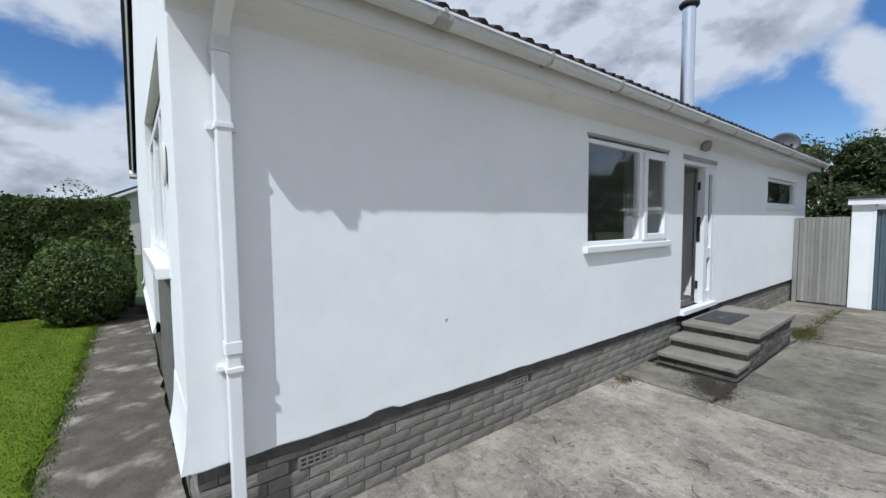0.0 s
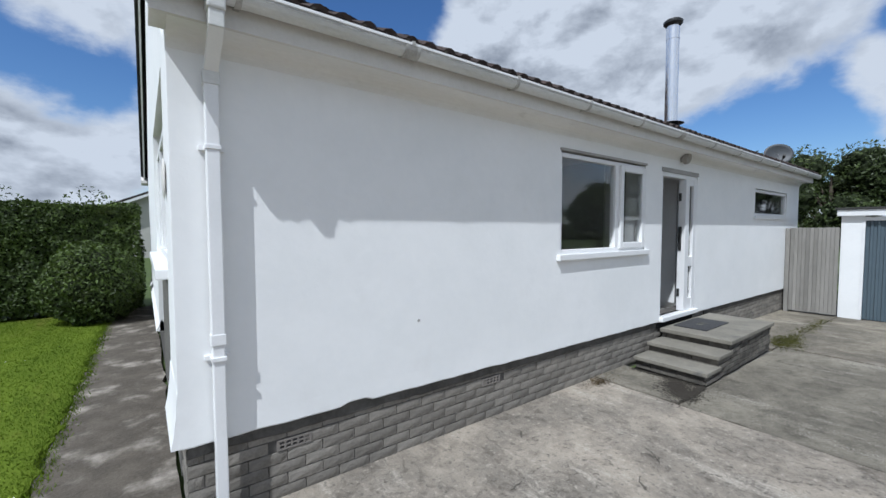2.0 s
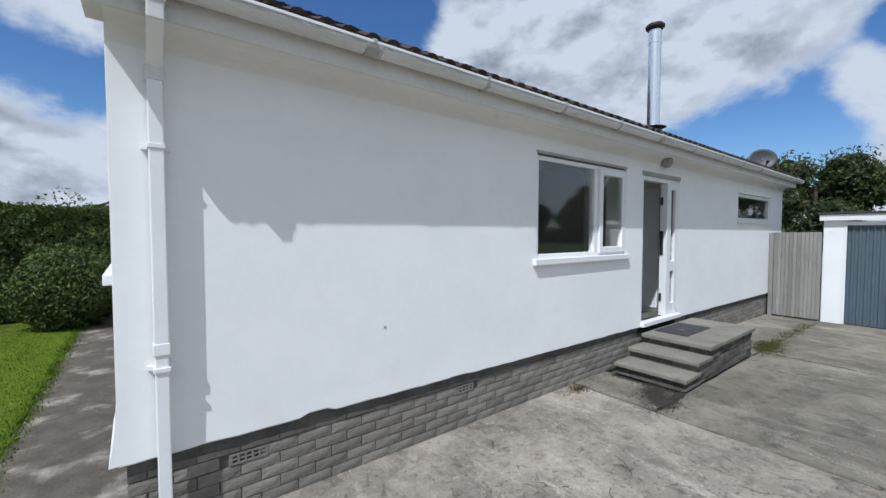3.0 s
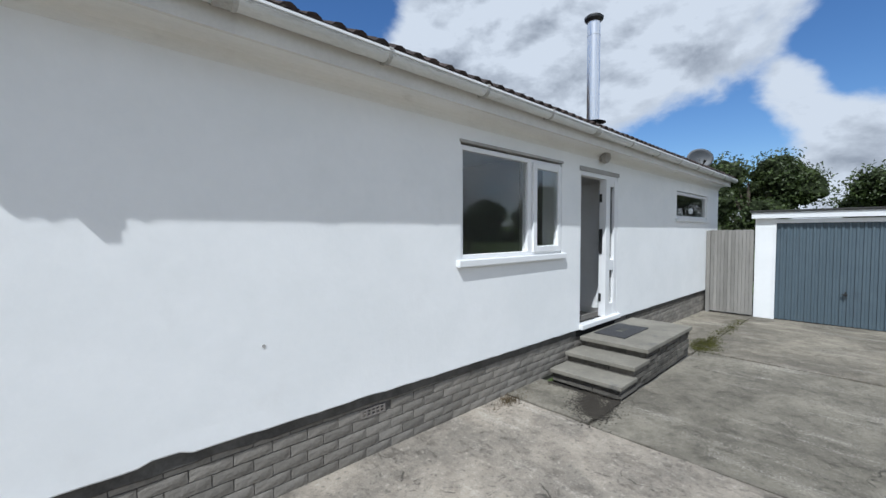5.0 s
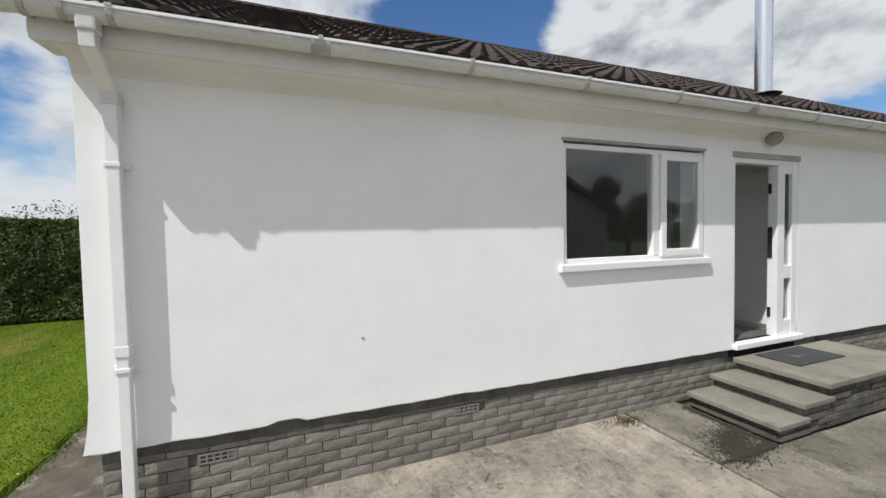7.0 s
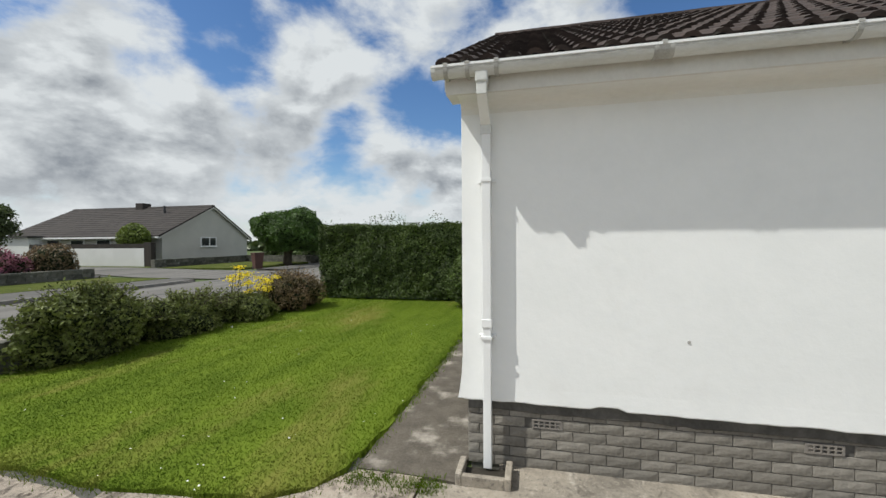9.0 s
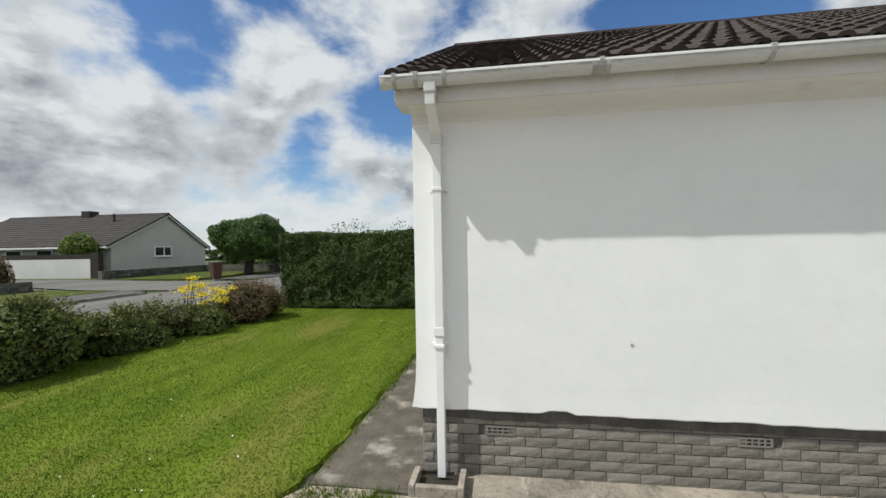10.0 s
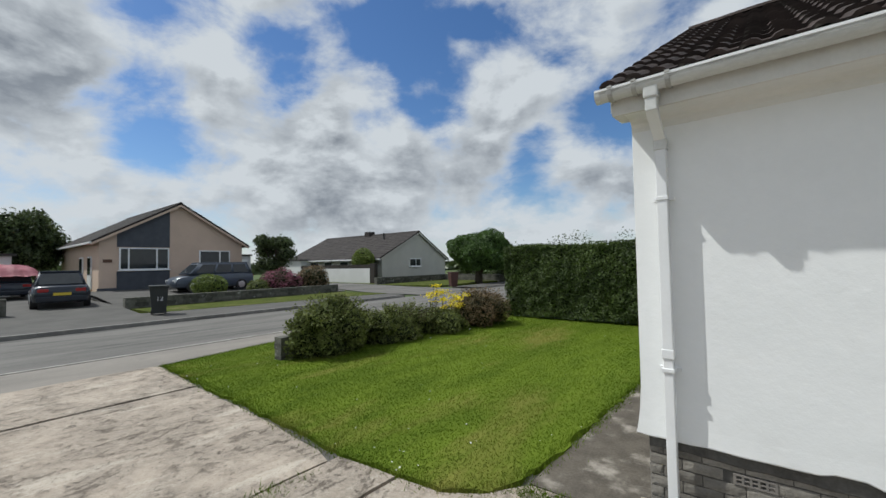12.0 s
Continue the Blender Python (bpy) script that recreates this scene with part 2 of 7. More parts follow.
BRICK = surface("grey_brick", (0.27, 0.249, 0.218), (0.165, 0.151, 0.13), 9, 0.88, 0.8, 55, rand=0.2, third=(0.34, 0.33, 0.31), third_scale=5, third_range=(0.6, 0.8), grain_depth=0.01)
BRICK_FAR = surface("grey_brick_joined", (0.27, 0.249, 0.218), (0.165, 0.151, 0.13), 9, 0.88, 0.8, 55, rand=0.2, island=True, third=(0.34, 0.33, 0.31), third_scale=5, third_range=(0.6, 0.8), grain_depth=0.01)
MORTAR = surface("dark_mortar", (0.13, 0.122, 0.112), (0.08, 0.076, 0.07), 12, 0.92, 0.5, 70)
CEMENT_BAND = surface("dark_cement_band", (0.12, 0.114, 0.104), (0.062, 0.058, 0.053), 5, 0.92, 0.7, 45, third=(0.2, 0.19, 0.175), third_scale=3.5, third_range=(0.62, 0.75), grain_depth=0.008)
TILE = surface("brown_roof_tile", (0.062, 0.043, 0.037), (0.034, 0.027, 0.025), 5, 0.85, 0.6, 60, rand=0.3, third=(0.13, 0.12, 0.10), third_scale=9, third_range=(0.62, 0.78), grain_depth=0.008)
TILE_FAR = surface("brown_roof_tile_joined", (0.062, 0.043, 0.037), (0.034, 0.027, 0.025), 5, 0.85, 0.6, 60, rand=0.3, island=True, third=(0.13, 0.12, 0.10), third_scale=9, third_range=(0.62, 0.78), grain_depth=0.008)
CONCRETE = worn_concrete()
CONCRETE_ROUGH = worn_concrete("spalled_concrete", (0.41, 0.345, 0.282), (0.28, 0.236, 0.193), (0.135, 0.112, 0.09), (0.53, 0.47, 0.395), 0.32)
CONCRETE_GREY = worn_concrete("grey_worn_concrete", (0.235, 0.213, 0.169), (0.145, 0.131, 0.105), (0.075, 0.067, 0.053), (0.3, 0.275, 0.23))
CONCRETE_MID = worn_concrete("dull_worn_concrete", (0.27, 0.24, 0.187), (0.15, 0.134, 0.107), (0.085, 0.075, 0.059), (0.38, 0.345, 0.285))
PATH_MAT = surface("dark_mossy_concrete", (0.13, 0.112, 0.09), (0.07, 0.061, 0.05), 5.5, 0.95, 0.9, 45, mix=0.5, third=(0.36, 0.325, 0.28), third_scale=2.6, third_range=(0.5, 0.74), grain_depth=0.012)
STAIN = surface("black_moss", (0.026, 0.022, 0.017), (0.045, 0.039, 0.031), 9, 0.95, 0.9, 50, grain_depth=0.02)
SLATE = surface("grey_slab", (0.245, 0.228, 0.19), (0.165, 0.153, 0.128), 2.6, 0.85, 0.5, 45, third=(0.13, 0.125, 0.115), third_scale=3, third_range=(0.58, 0.75))
STONE = surface("garden_stone", (0.15, 0.145, 0.125), (0.075, 0.074, 0.062), 6, 0.9, 0.9, 40, rand=0.35, third=(0.4, 0.39, 0.35), third_scale=4, third_range=(0.6, 0.72), grain_depth=0.02)
STONE_PANEL = surface("grey_stone_cladding", (0.2, 0.19, 0.17), (0.12, 0.115, 0.105), 10, 0.9, 1.0, 60, grain_depth=0.02)
GRASS = surface("mown_grass", (0.12, 0.165, 0.018), (0.078, 0.116, 0.012), 1.7, 0.95, 0.5, 60, mix=0.75, third=(0.165, 0.165, 0.038), third_scale=0.75, third_range=(0.52, 0.68), grain_depth=0.03, stretch=(1, 0.3, 1))
VERGE_GRASS = surface("rough_verge_grass", (0.085, 0.1, 0.022), (0.05, 0.066, 0.015), 1.5, 0.95, 0.5, 30, third=(0.13, 0.12, 0.05), third_scale=0.9, third_range=(0.52, 0.7), grain_depth=0.05)
BLADE = surface("grass_blades", (0.128, 0.184, 0.018), (0.068, 0.113, 0.011), 1.7, 0.95, 0.0, 22, mix=0.75, third=(0.19, 0.19, 0.04), third_scale=0.75, third_range=(0.52, 0.68), rand=0.16, island=True, translucent=0.35, stretch=(1, 0.3, 1))
for _m in (GRASS, BLADE, VERGE_GRASS):
    next(n for n in _m.node_tree.nodes if n.type == "BSDF_PRINCIPLED").inputs["Specular IOR Level"].default_value = 0.06
FIELD = surface("rough_ground", (0.08, 0.11, 0.03), (0.06, 0.085, 0.03), 0.5, 0.9, 0.3, 8)
ASPHALT = surface("worn_asphalt", (0.175, 0.165, 0.152), (0.105, 0.1, 0.093), 1.5, 0.92, 0.5, 70, third=(0.075, 0.073, 0.07), third_scale=1.3, third_range=(0.54, 0.66), grain_depth=0.01, stretch=(1, 0.14, 1))
PAVEMENT_PALE = surface("pale_worn_tarmac", (0.245, 0.222, 0.196), (0.175, 0.16, 0.143), 1.4, 0.92, 0.5, 70, third=(0.13, 0.12, 0.11), third_scale=1.1, third_range=(0.58, 0.72), grain_depth=0.01, stretch=(1, 0.35, 1))
KERB_PALE = surface("pale_kerb_concrete", (0.36, 0.345, 0.315), (0.2, 0.19, 0.175), 4, 0.9, 0.5, 50)
PAVING = surface("pavement_tarmac", (0.11, 0.104, 0.096), (0.078, 0.074, 0.069), 1.1, 0.9, 0.5, 60)
KERB = surface("kerb_stone", (0.24, 0.23, 0.21), (0.17, 0.165, 0.155), 3, 0.9, 0.5, 50, rand=0.15)
HEDGE_LEAF = surface("hedge_leaf", (0.072, 0.11, 0.014), (0.034, 0.058, 0.009), 1.5, 0.62, 0, 30, rand=0.5, island=True, translucent=0.2, third=(0.1, 0.12, 0.03), third_scale=1.8, third_range=(0.6, 0.8))
LIME_LEAF = surface("lime_leaf", (0.17, 0.22, 0.03), (0.11, 0.155, 0.022), 1.8, 0.6, 0, 30, rand=0.4, island=True, translucent=0.2)
BUSH_LEAF = surface("bush_leaf", (0.17, 0.195, 0.045), (0.085, 0.108, 0.025), 3.0, 0.68, 0, 30, rand=0.5, island=True, translucent=0.2, third=(0.13, 0.12, 0.05), third_scale=2.5, third_range=(0.58, 0.75))
BROWN_LEAF = surface("brown_shrub_leaf", (0.19, 0.12, 0.065), (0.11, 0.095, 0.04), 2.0, 0.6, 0, 30, rand=0.5, island=True, translucent=0.2)
TREE_LEAF = surface("tree_leaf", (0.075, 0.1, 0.028), (0.045, 0.07, 0.018), 0.7, 0.5, 0, 20, rand=0.45, island=True, translucent=0.25, third=(0.11, 0.13, 0.035), third_scale=0.8, third_range=(0.55, 0.8))
GREEN_LEAF = surface("bright_tree_leaf", (0.075, 0.14, 0.02), (0.045, 0.09, 0.013), 0.7, 0.5, 0, 20, rand=0.45, island=True, translucent=0.25)
PINK_LEAF = surface("pink_flower_leaf", (0.34, 0.1, 0.17), (0.12, 0.07, 0.05), 2.0, 0.6, 0, 30, rand=0.5, island=True, translucent=0.2)
YELLOW = surface("yellow_petal", (0.82, 0.68, 0.02), (0.7, 0.55, 0.015), 6, 0.6, 0, 30, rand=0.2, island=True, translucent=0.3)
TWIG = surface("dark_twig", (0.055, 0.042, 0.03), (0.035, 0.027, 0.02), 8, 0.9, 0.4, 40)
# near-black green: the deep shade between leaves, put into the core colour
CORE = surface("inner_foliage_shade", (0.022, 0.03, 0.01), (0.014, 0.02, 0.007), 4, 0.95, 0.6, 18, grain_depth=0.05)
BARK = surface("bark", (0.1, 0.08, 0.06), (0.06, 0.048, 0.038), 6, 0.9, 0.8, 40, grain_depth=0.02)
FENCE_WOOD = surface("weathered_board", (0.3, 0.285, 0.26), (0.2, 0.19, 0.172), 4, 0.85, 0.5, 50, stretch=(1, 1, 0.12), rand=0.14)
DARK_WOOD = surface("dark_fence_board", (0.05, 0.042, 0.036), (0.03, 0.027, 0.024), 4, 0.85, 0.5, 50, stretch=(1, 1, 0.12))
GARAGE_BLUE = surface("blue_grey_steel_door", (0.09, 0.122, 0.145), (0.075, 0.104, 0.125), 1.6, 0.5, 0.04, 60, third=(0.06, 0.08, 0.1), third_scale=1.2, third_range=(0.55, 0.8))
FELT = surface("roofing_felt", (0.06, 0.058, 0.055), (0.04, 0.04, 0.038), 3, 0.9, 0.5, 80)
GUTTER_FIT = surface("grimy_gutter_fitting", (0.5, 0.49, 0.46), (0.3, 0.29, 0.265), 12, 0.5, 0.1, 70)
FLUE_STEEL = surface("polished_stainless_steel", (0.92, 0.92, 0.92), (0.85, 0.85, 0.86), 6, 0.27, 0.02, 50, metal=1.0, stretch=(1, 1, 0.1), rough_var=0.05)
STEEL = surface("brushed_stainless_steel", (0.82, 0.82, 0.82), (0.7, 0.7, 0.71), 6, 0.4, 0.03, 50, metal=1.0, stretch=(1, 1, 0.2))
BLACK = surface("black_plastic", (0.02, 0.02, 0.021), (0.03, 0.03, 0.03), 5, 0.45, 0.1, 70)
DISH = surface("grey_dish_paint", (0.06, 0.064, 0.07), (0.045, 0.05, 0.055), 4, 0.55, 0.05, 60)
RUBBER = surface("rubber_mat", (0.028, 0.028, 0.03), (0.05, 0.05, 0.052), 8, 0.8, 0.6, 120, grain_depth=0.008)
PLASTER = surface("painted_plaster", (0.8, 0.8, 0.79), (0.75, 0.75, 0.74), 1.2, 0.8, 0.1, 50)
CARPET = surface("grey_carpet", (0.42, 0.4, 0.37), (0.34, 0.325, 0.3), 2, 0.95, 0.5, 120)
CURTAIN = surface("net_curtain", (0.55, 0.54, 0.52), (0.45, 0.44, 0.42), 3, 0.9, 0.2, 60, translucent=0.3)
CLAY = surface("terracotta_vent", (0.24, 0.215, 0.19), (0.18, 0.165, 0.15), 8, 0.85, 0.4, 60)
# near-black that stands for the shade in gaps and holes
DARK_HOLE = surface("gap_shade_black", (0.012, 0.012, 0.012), (0.02, 0.02, 0.02), 8, 0.9, 0.0, 60)
PINK_WALL = surface("peach_render", (0.64, 0.49, 0.385), (0.57, 0.435, 0.34), 1.2, 0.85, 0.4, 20)
SLATE_PANEL = surface("dark_grey_cladding", (0.075, 0.083, 0.1), (0.055, 0.06, 0.073), 2, 0.7, 0.3, 30)
GREY_TILE = surface("grey_brown_roof", (0.05, 0.042, 0.038), (0.03, 0.026, 0.025), 2, 0.85, 0.5, 20, rand=0.1)
PALE_WALL = surface("pale_grey_render", (0.54, 0.52, 0.475), (0.48, 0.465, 0.425), 0.8, 0.85, 0.3, 20)
WHITE_WALL = surface("white_garden_wall", (0.66, 0.66, 0.65), (0.58, 0.58, 0.57), 0.9, 0.85, 0.3, 20)
DARK_CAR = surface("dark_blue_car_paint", (0.022, 0.027, 0.038), (0.016, 0.02, 0.03), 2, 0.22, 0.0, 50, rough_var=0.04)
GREY_CAR = surface("grey_blue_car_paint", (0.07, 0.085, 0.115), (0.06, 0.075, 0.1), 2, 0.3, 0.0, 50, rough_var=0.04)
PINK_SHEET = surface("pink_tarpaulin", (0.55, 0.2, 0.24), (0.45, 0.15, 0.19), 3, 0.6, 0.5, 12, grain_depth=0.03)
TAIL_LIGHT = surface("red_lamp_lens", (0.35, 0.02, 0.02), (0.25, 0.015, 0.015), 5, 0.2, 0.0, 50)
LAMP_LENS = surface("clear_lamp_lens", (0.6, 0.62, 0.63), (0.5, 0.52, 0.53), 5, 0.15, 0.0, 50)
PLATE = surface("yellow_number_plate", (0.6, 0.45, 0.03), (0.55, 0.4, 0.03), 5, 0.5, 0.0, 50)
DARK_GLASS = surface("dark_vehicle_glass", (0.02, 0.024, 0.028), (0.03, 0.034, 0.038), 3, 0.06, 0.0, 50, rough_var=0.02)
# wall grey darkened so the dimness of the rooms is in the colour
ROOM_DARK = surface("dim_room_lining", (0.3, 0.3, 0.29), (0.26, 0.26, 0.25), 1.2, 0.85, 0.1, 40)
BIN_GREEN = surface("dark_bin_plastic", (0.022, 0.026, 0.024), (0.03, 0.034, 0.032), 5, 0.55, 0.1, 60)
BIN_BROWN = surface("brown_bin_plastic", (0.075, 0.03, 0.024), (0.06, 0.026, 0.02), 5, 0.55, 0.1, 60)
DRY = surface("dry_weed", (0.13, 0.095, 0.05), (0.07, 0.052, 0.03), 5, 0.9, 0.2, 40, rand=0.4, island=True, translucent=0.15)
MOSS = surface("moss_weed", (0.11, 0.11, 0.03), (0.06, 0.06, 0.018), 5, 0.9, 0.2, 40, rand=0.4, island=True, translucent=0.2)
PAINT_WHITE = surface("white_lettering", (0.75, 0.75, 0.74), (0.7, 0.7, 0.7), 5, 0.6, 0.0, 50)
LIGHT_WOOD = surface("brown_sign_wood", (0.12, 0.06, 0.035), (0.09, 0.045, 0.027), 4, 0.7, 0.2, 40)
GLASS = glass("window_glass")
FROSTED = glass("obscure_glass", (0.5, 0.51, 0.51))
FROSTED.node_tree.nodes["Principled BSDF"].inputs["Roughness"].default_value = 0.25

# ---- building blocks ----


def mesh_from(name, bm, material, smooth=False):
    bmesh.ops.recalc_face_normals(bm, faces=bm.faces)
    me = bpy.data.meshes.new(name)
    bm.to_mesh(me)
    bm.free()
    me.materials.append(material)
    if smooth:
        me.polygons.foreach_set("use_smooth", [True] * len(me.polygons))
    return me


def under(ob, parent):
    """Parent ob, built in world coordinates, without moving it."""
    ob.parent = parent
    m = Matrix.Identity(4)
    p = parent
    while p is not None:
        m = p.matrix_basis @ m if p.parent is None else p.matrix_parent_inverse @ p.matrix_basis @ m
        p = p.parent
    ob.matrix_parent_inverse = m.inverted()
    return ob


def part(name, bm, material, parent, label="", smooth=False):
    ob = new(name, mesh_from(name, bm, material, smooth))
    under(ob, parent)
    if label:
        tagged(ob, label)
    return ob


def thing(name, place, label, category, group="", kind=""):
    ob = new(name)
    ob.empty_display_size = 0.2
    ob.matrix_basis = Matrix.Translation(place)
    return tagged(ob, label, category, group, kind)


def solid(name, bm, material, label, category, kind="structure", group="", smooth=False):
    return tagged(new(name, mesh_from(name, bm, material, smooth)), label, category, group, kind)


def box(bm, x0, x1, y0, y1, z0, z1, bevel=0.0):
    vs = [bm.verts.new((x, y, z)) for z in (z0, z1) for y in (y0, y1) for x in (x0, x1)]
    fs = [bm.faces.new([vs[i] for i in f]) for f in ((0, 2, 3, 1), (4, 5, 7, 6), (0, 1, 5, 4), (2, 6, 7, 3), (0, 4, 6, 2), (1, 3, 7, 5))]
    if bevel:
        edges = list({e for f in fs for e in f.edges})
        bmesh.ops.bevel(bm, geom=edges, offset=bevel, segments=2, profile=0.6, affect="EDGES")
    return vs


def boxed(*dims, bevel=0.0):
    bm = bmesh.new()
    box(bm, *dims, bevel=bevel)
    return bm


def tube(bm, path, radius, sides=10, caps=True):
    """A round bar along a path of points; radius may be one number or one for each point."""
    rings = []
    pts = [Vector(p) for p in path]
    for i, p in enumerate(pts):
        ahead = (pts[min(i + 1, len(pts) - 1)] - pts[max(i - 1, 0)]).normalized()
        side = ahead.cross(Vector((0, 0, 1)) if abs(ahead.z) < 0.9 else Vector((0, 1, 0))).normalized()
        up = side.cross(ahead)
        r = radius[i] if isinstance(radius, (list, tuple)) else radius
        rings.append([bm.verts.new(p + r * (math.cos(a) * side + math.sin(a) * up)) for a in (2 * math.pi * k / sides for k in range(sides))])
    for a, b in zip(rings, rings[1:]):
        for k in range(sides):
            bm.faces.new((a[k], a[(k + 1) % sides], b[(k + 1) % sides], b[k]))
    if caps:
        bm.faces.new(rings[0])
        bm.faces.new(rings[-1][::-1])
    return bm


def sweep(bm, profile, a, b, axis):
    """An outline (list of pairs) swept along x or y from a to b."""
    put = (lambda s, p: (s, p[0], p[1])) if axis == "x" else (lambda s, p: (p[0], s, p[1]))
    one, two = ([bm.verts.new(put(s, p)) for p in profile] for s in (a, b))
    n = len(profile)
    for k in range(n):
        bm.faces.new((one[k], one[(k + 1) % n], two[(k + 1) % n], two[k]))
    bm.faces.new(one)
    bm.faces.new(two[::-1])
    return bm


def wall_grid(us, zs, holes, near, far, axis):
    """A wall with openings: cells between the cuts us and zs, but for the holes, each (u0, u1, z0, z1)."""
    bm = bmesh.new()
    us = sorted(set(us) | {h[i] for h in holes for i in (0, 1)})
    zs = sorted(set(zs) | {h[i] for h in holes for i in (2, 3)})
    made = {}

    def v(i, j, d):
        if (i, j, d) not in made:
            depth = far if d else near
            made[i, j, d] = bm.verts.new((us[i], depth, zs[j]) if axis == "x" else (depth, us[i], zs[j]))
        return made[i, j, d]

    def full(i, j):
        if not (0 <= i < len(us) - 1 and 0 <= j < len(zs) - 1):
            return False
        u, z = (us[i] + us[i + 1]) / 2, (zs[j] + zs[j + 1]) / 2
        return not any(h[0] < u < h[1] and h[2] < z < h[3] for h in holes)

    for i in range(len(us) - 1):
        for j in range(len(zs) - 1):
            if not full(i, j):
                continue
            for d in (0, 1):
                bm.faces.new((v(i, j, d), v(i + 1, j, d), v(i + 1, j + 1, d), v(i, j + 1, d)))
            for di, dj, a, b in ((-1, 0, (i, j), (i, j + 1)), (1, 0, (i + 1, j), (i + 1, j + 1)), (0, -1, (i, j), (i + 1, j)), (0, 1, (i, j + 1), (i + 1, j + 1))):
                if not full(i + di, j + dj):
                    bm.faces.new((v(*a, 0), v(*b, 0), v(*b, 1), v(*a, 1)))
    return bm


def sheet(outline, z0, z1):
    """A flat slab with the given outline of (x, y)."""
    bm = bmesh.new()
    low, top = ([bm.verts.new((x, y, z)) for x, y in outline] for z in (z0, z1))
    bm.faces.new(low[::-1])
    bm.faces.new(top)
    n = len(outline)
    for k in range(n):
        bm.faces.new((low[k], low[(k + 1) % n], top[(k + 1) % n], top[k]))
    return bm


def raw_mesh(name, verts, faces, material, smooth=False):
    me = bpy.data.meshes.new(name)
    me.from_pydata(np.asarray(verts, float).tolist(), [], np.asarray(faces, int).tolist())
    me.materials.append(material)
    if smooth:
        me.polygons.foreach_set("use_smooth", [True] * len(me.polygons))
    return me


RNG = np.random.default_rng(7)


def leaf_mesh(name, centres, out, size, material, spread=0.9, narrow=0.5):
    """Small folded leaves at the centres, facing roughly along out."""
    n = len(centres)
    normal = out + RNG.normal(0, spread, (n, 3))
    normal /= np.linalg.norm(normal, axis=1, keepdims=True) + 1e-9
    along = np.cross(normal, RNG.normal(0, 1, (n, 3)))
    along /= np.linalg.norm(along, axis=1, keepdims=True) + 1e-9
    across = np.cross(normal, along)
    s = size * RNG.uniform(0.6, 1.35, (n, 1))
    tip, tail = centres + along * s, centres - along * s
    left = centres + across * s * narrow + normal * s * 0.18
    right = centres - across * s * narrow + normal * s * 0.18
    verts = np.stack([tail, right, tip, left], 1).reshape(-1, 3)
    base = np.arange(n)[:, None] * 4
    faces = np.concatenate([base + [0, 1, 2], base + [0, 2, 3]], 1).reshape(-1, 3)
    return raw_mesh(name, verts, faces, material)


def lumpy(p, scale, amount, seed=0.0):
    return np.array([noise.noise(Vector((x * scale + seed, y * scale, z * scale))) for x, y, z in p]) * amount


def blob_points(n, centre, radii, rough=0.25, scale=1.3, depth=0.22, floor=None, seed=0.0):
    """Points in the outer layer of an uneven rounded crown, and the way out at each."""
    d = RNG.normal(0, 1, (n, 3))
    d /= np.linalg.norm(d, axis=1, keepdims=True)
    r = 1 + lumpy(d * np.array(radii), scale, rough * 2, seed) + lumpy(d * np.array(radii), scale * 3, rough * 0.8, seed + 5)
    r = r * (1 - depth * RNG.random(n) ** 1.6)
    p = np.array(centre) + d * r[:, None] * np.array(radii)
    if floor is not None:
        keep = p[:, 2] > floor + 0.02
        p, d = p[keep], d[keep]
    return p, d


def blob_core(name_seed, centre, radii, rough=0.25, scale=1.3, shrink=0.82, floor=None):
    """A solid dark core for the shade inside a crown, with the same uneven outline."""
    bm = bmesh.new()
    bmesh.ops.create_icosphere(bm, subdivisions=4, radius=1)
    d = np.array([v.co[:] for v in bm.verts])
    r = (1 + lumpy(d * np.array(radii), scale, rough * 2, name_seed) + lumpy(d * np.array(radii), scale * 3, rough * 0.8, name_seed + 5)) * shrink
    for v, q, k in zip(bm.verts, d, r):
        v.co = Vector(centre) + Vector((q * k * np.array(radii)).tolist())
        if floor is not None:
            v.co.z = max(v.co.z, floor)
    return bm


def shrub(name, centre, radii, count, size, material, label, category, rough=0.25, scale=1.3, floor=0.0, seed=0.0, stems=5, group=""):
    """A bush: stems, a core coloured as dark as inner shade, and a coat of leaves."""
    t = thing(name, (centre[0], centre[1], floor), label, category, group)
    bm = bmesh.new()
    for k in range(stems):
        a = 2 * math.pi * k / stems + seed
        tube(bm, [(centre[0], centre[1], floor - 0.02), (centre[0] + radii[0] * 0.3 * math.cos(a), centre[1] + radii[1] * 0.3 * math.sin(a), (floor + centre[2]) / 2 + 0.05), (centre[0] + radii[0] * 0.6 * math.cos(a), centre[1] + radii[1] * 0.6 * math.sin(a), centre[2] + radii[2] * 0.5)], [0.03, 0.02, 0.008], 6)
    part("stem", bm, TWIG, t)
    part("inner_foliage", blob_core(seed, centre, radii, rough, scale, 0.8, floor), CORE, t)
    p, d = blob_points(count, centre, radii, rough, scale, 0.24, floor, seed)
    ob = new("foliage", leaf_mesh("foliage", p, d, size, material))
    under(ob, t)
    return t


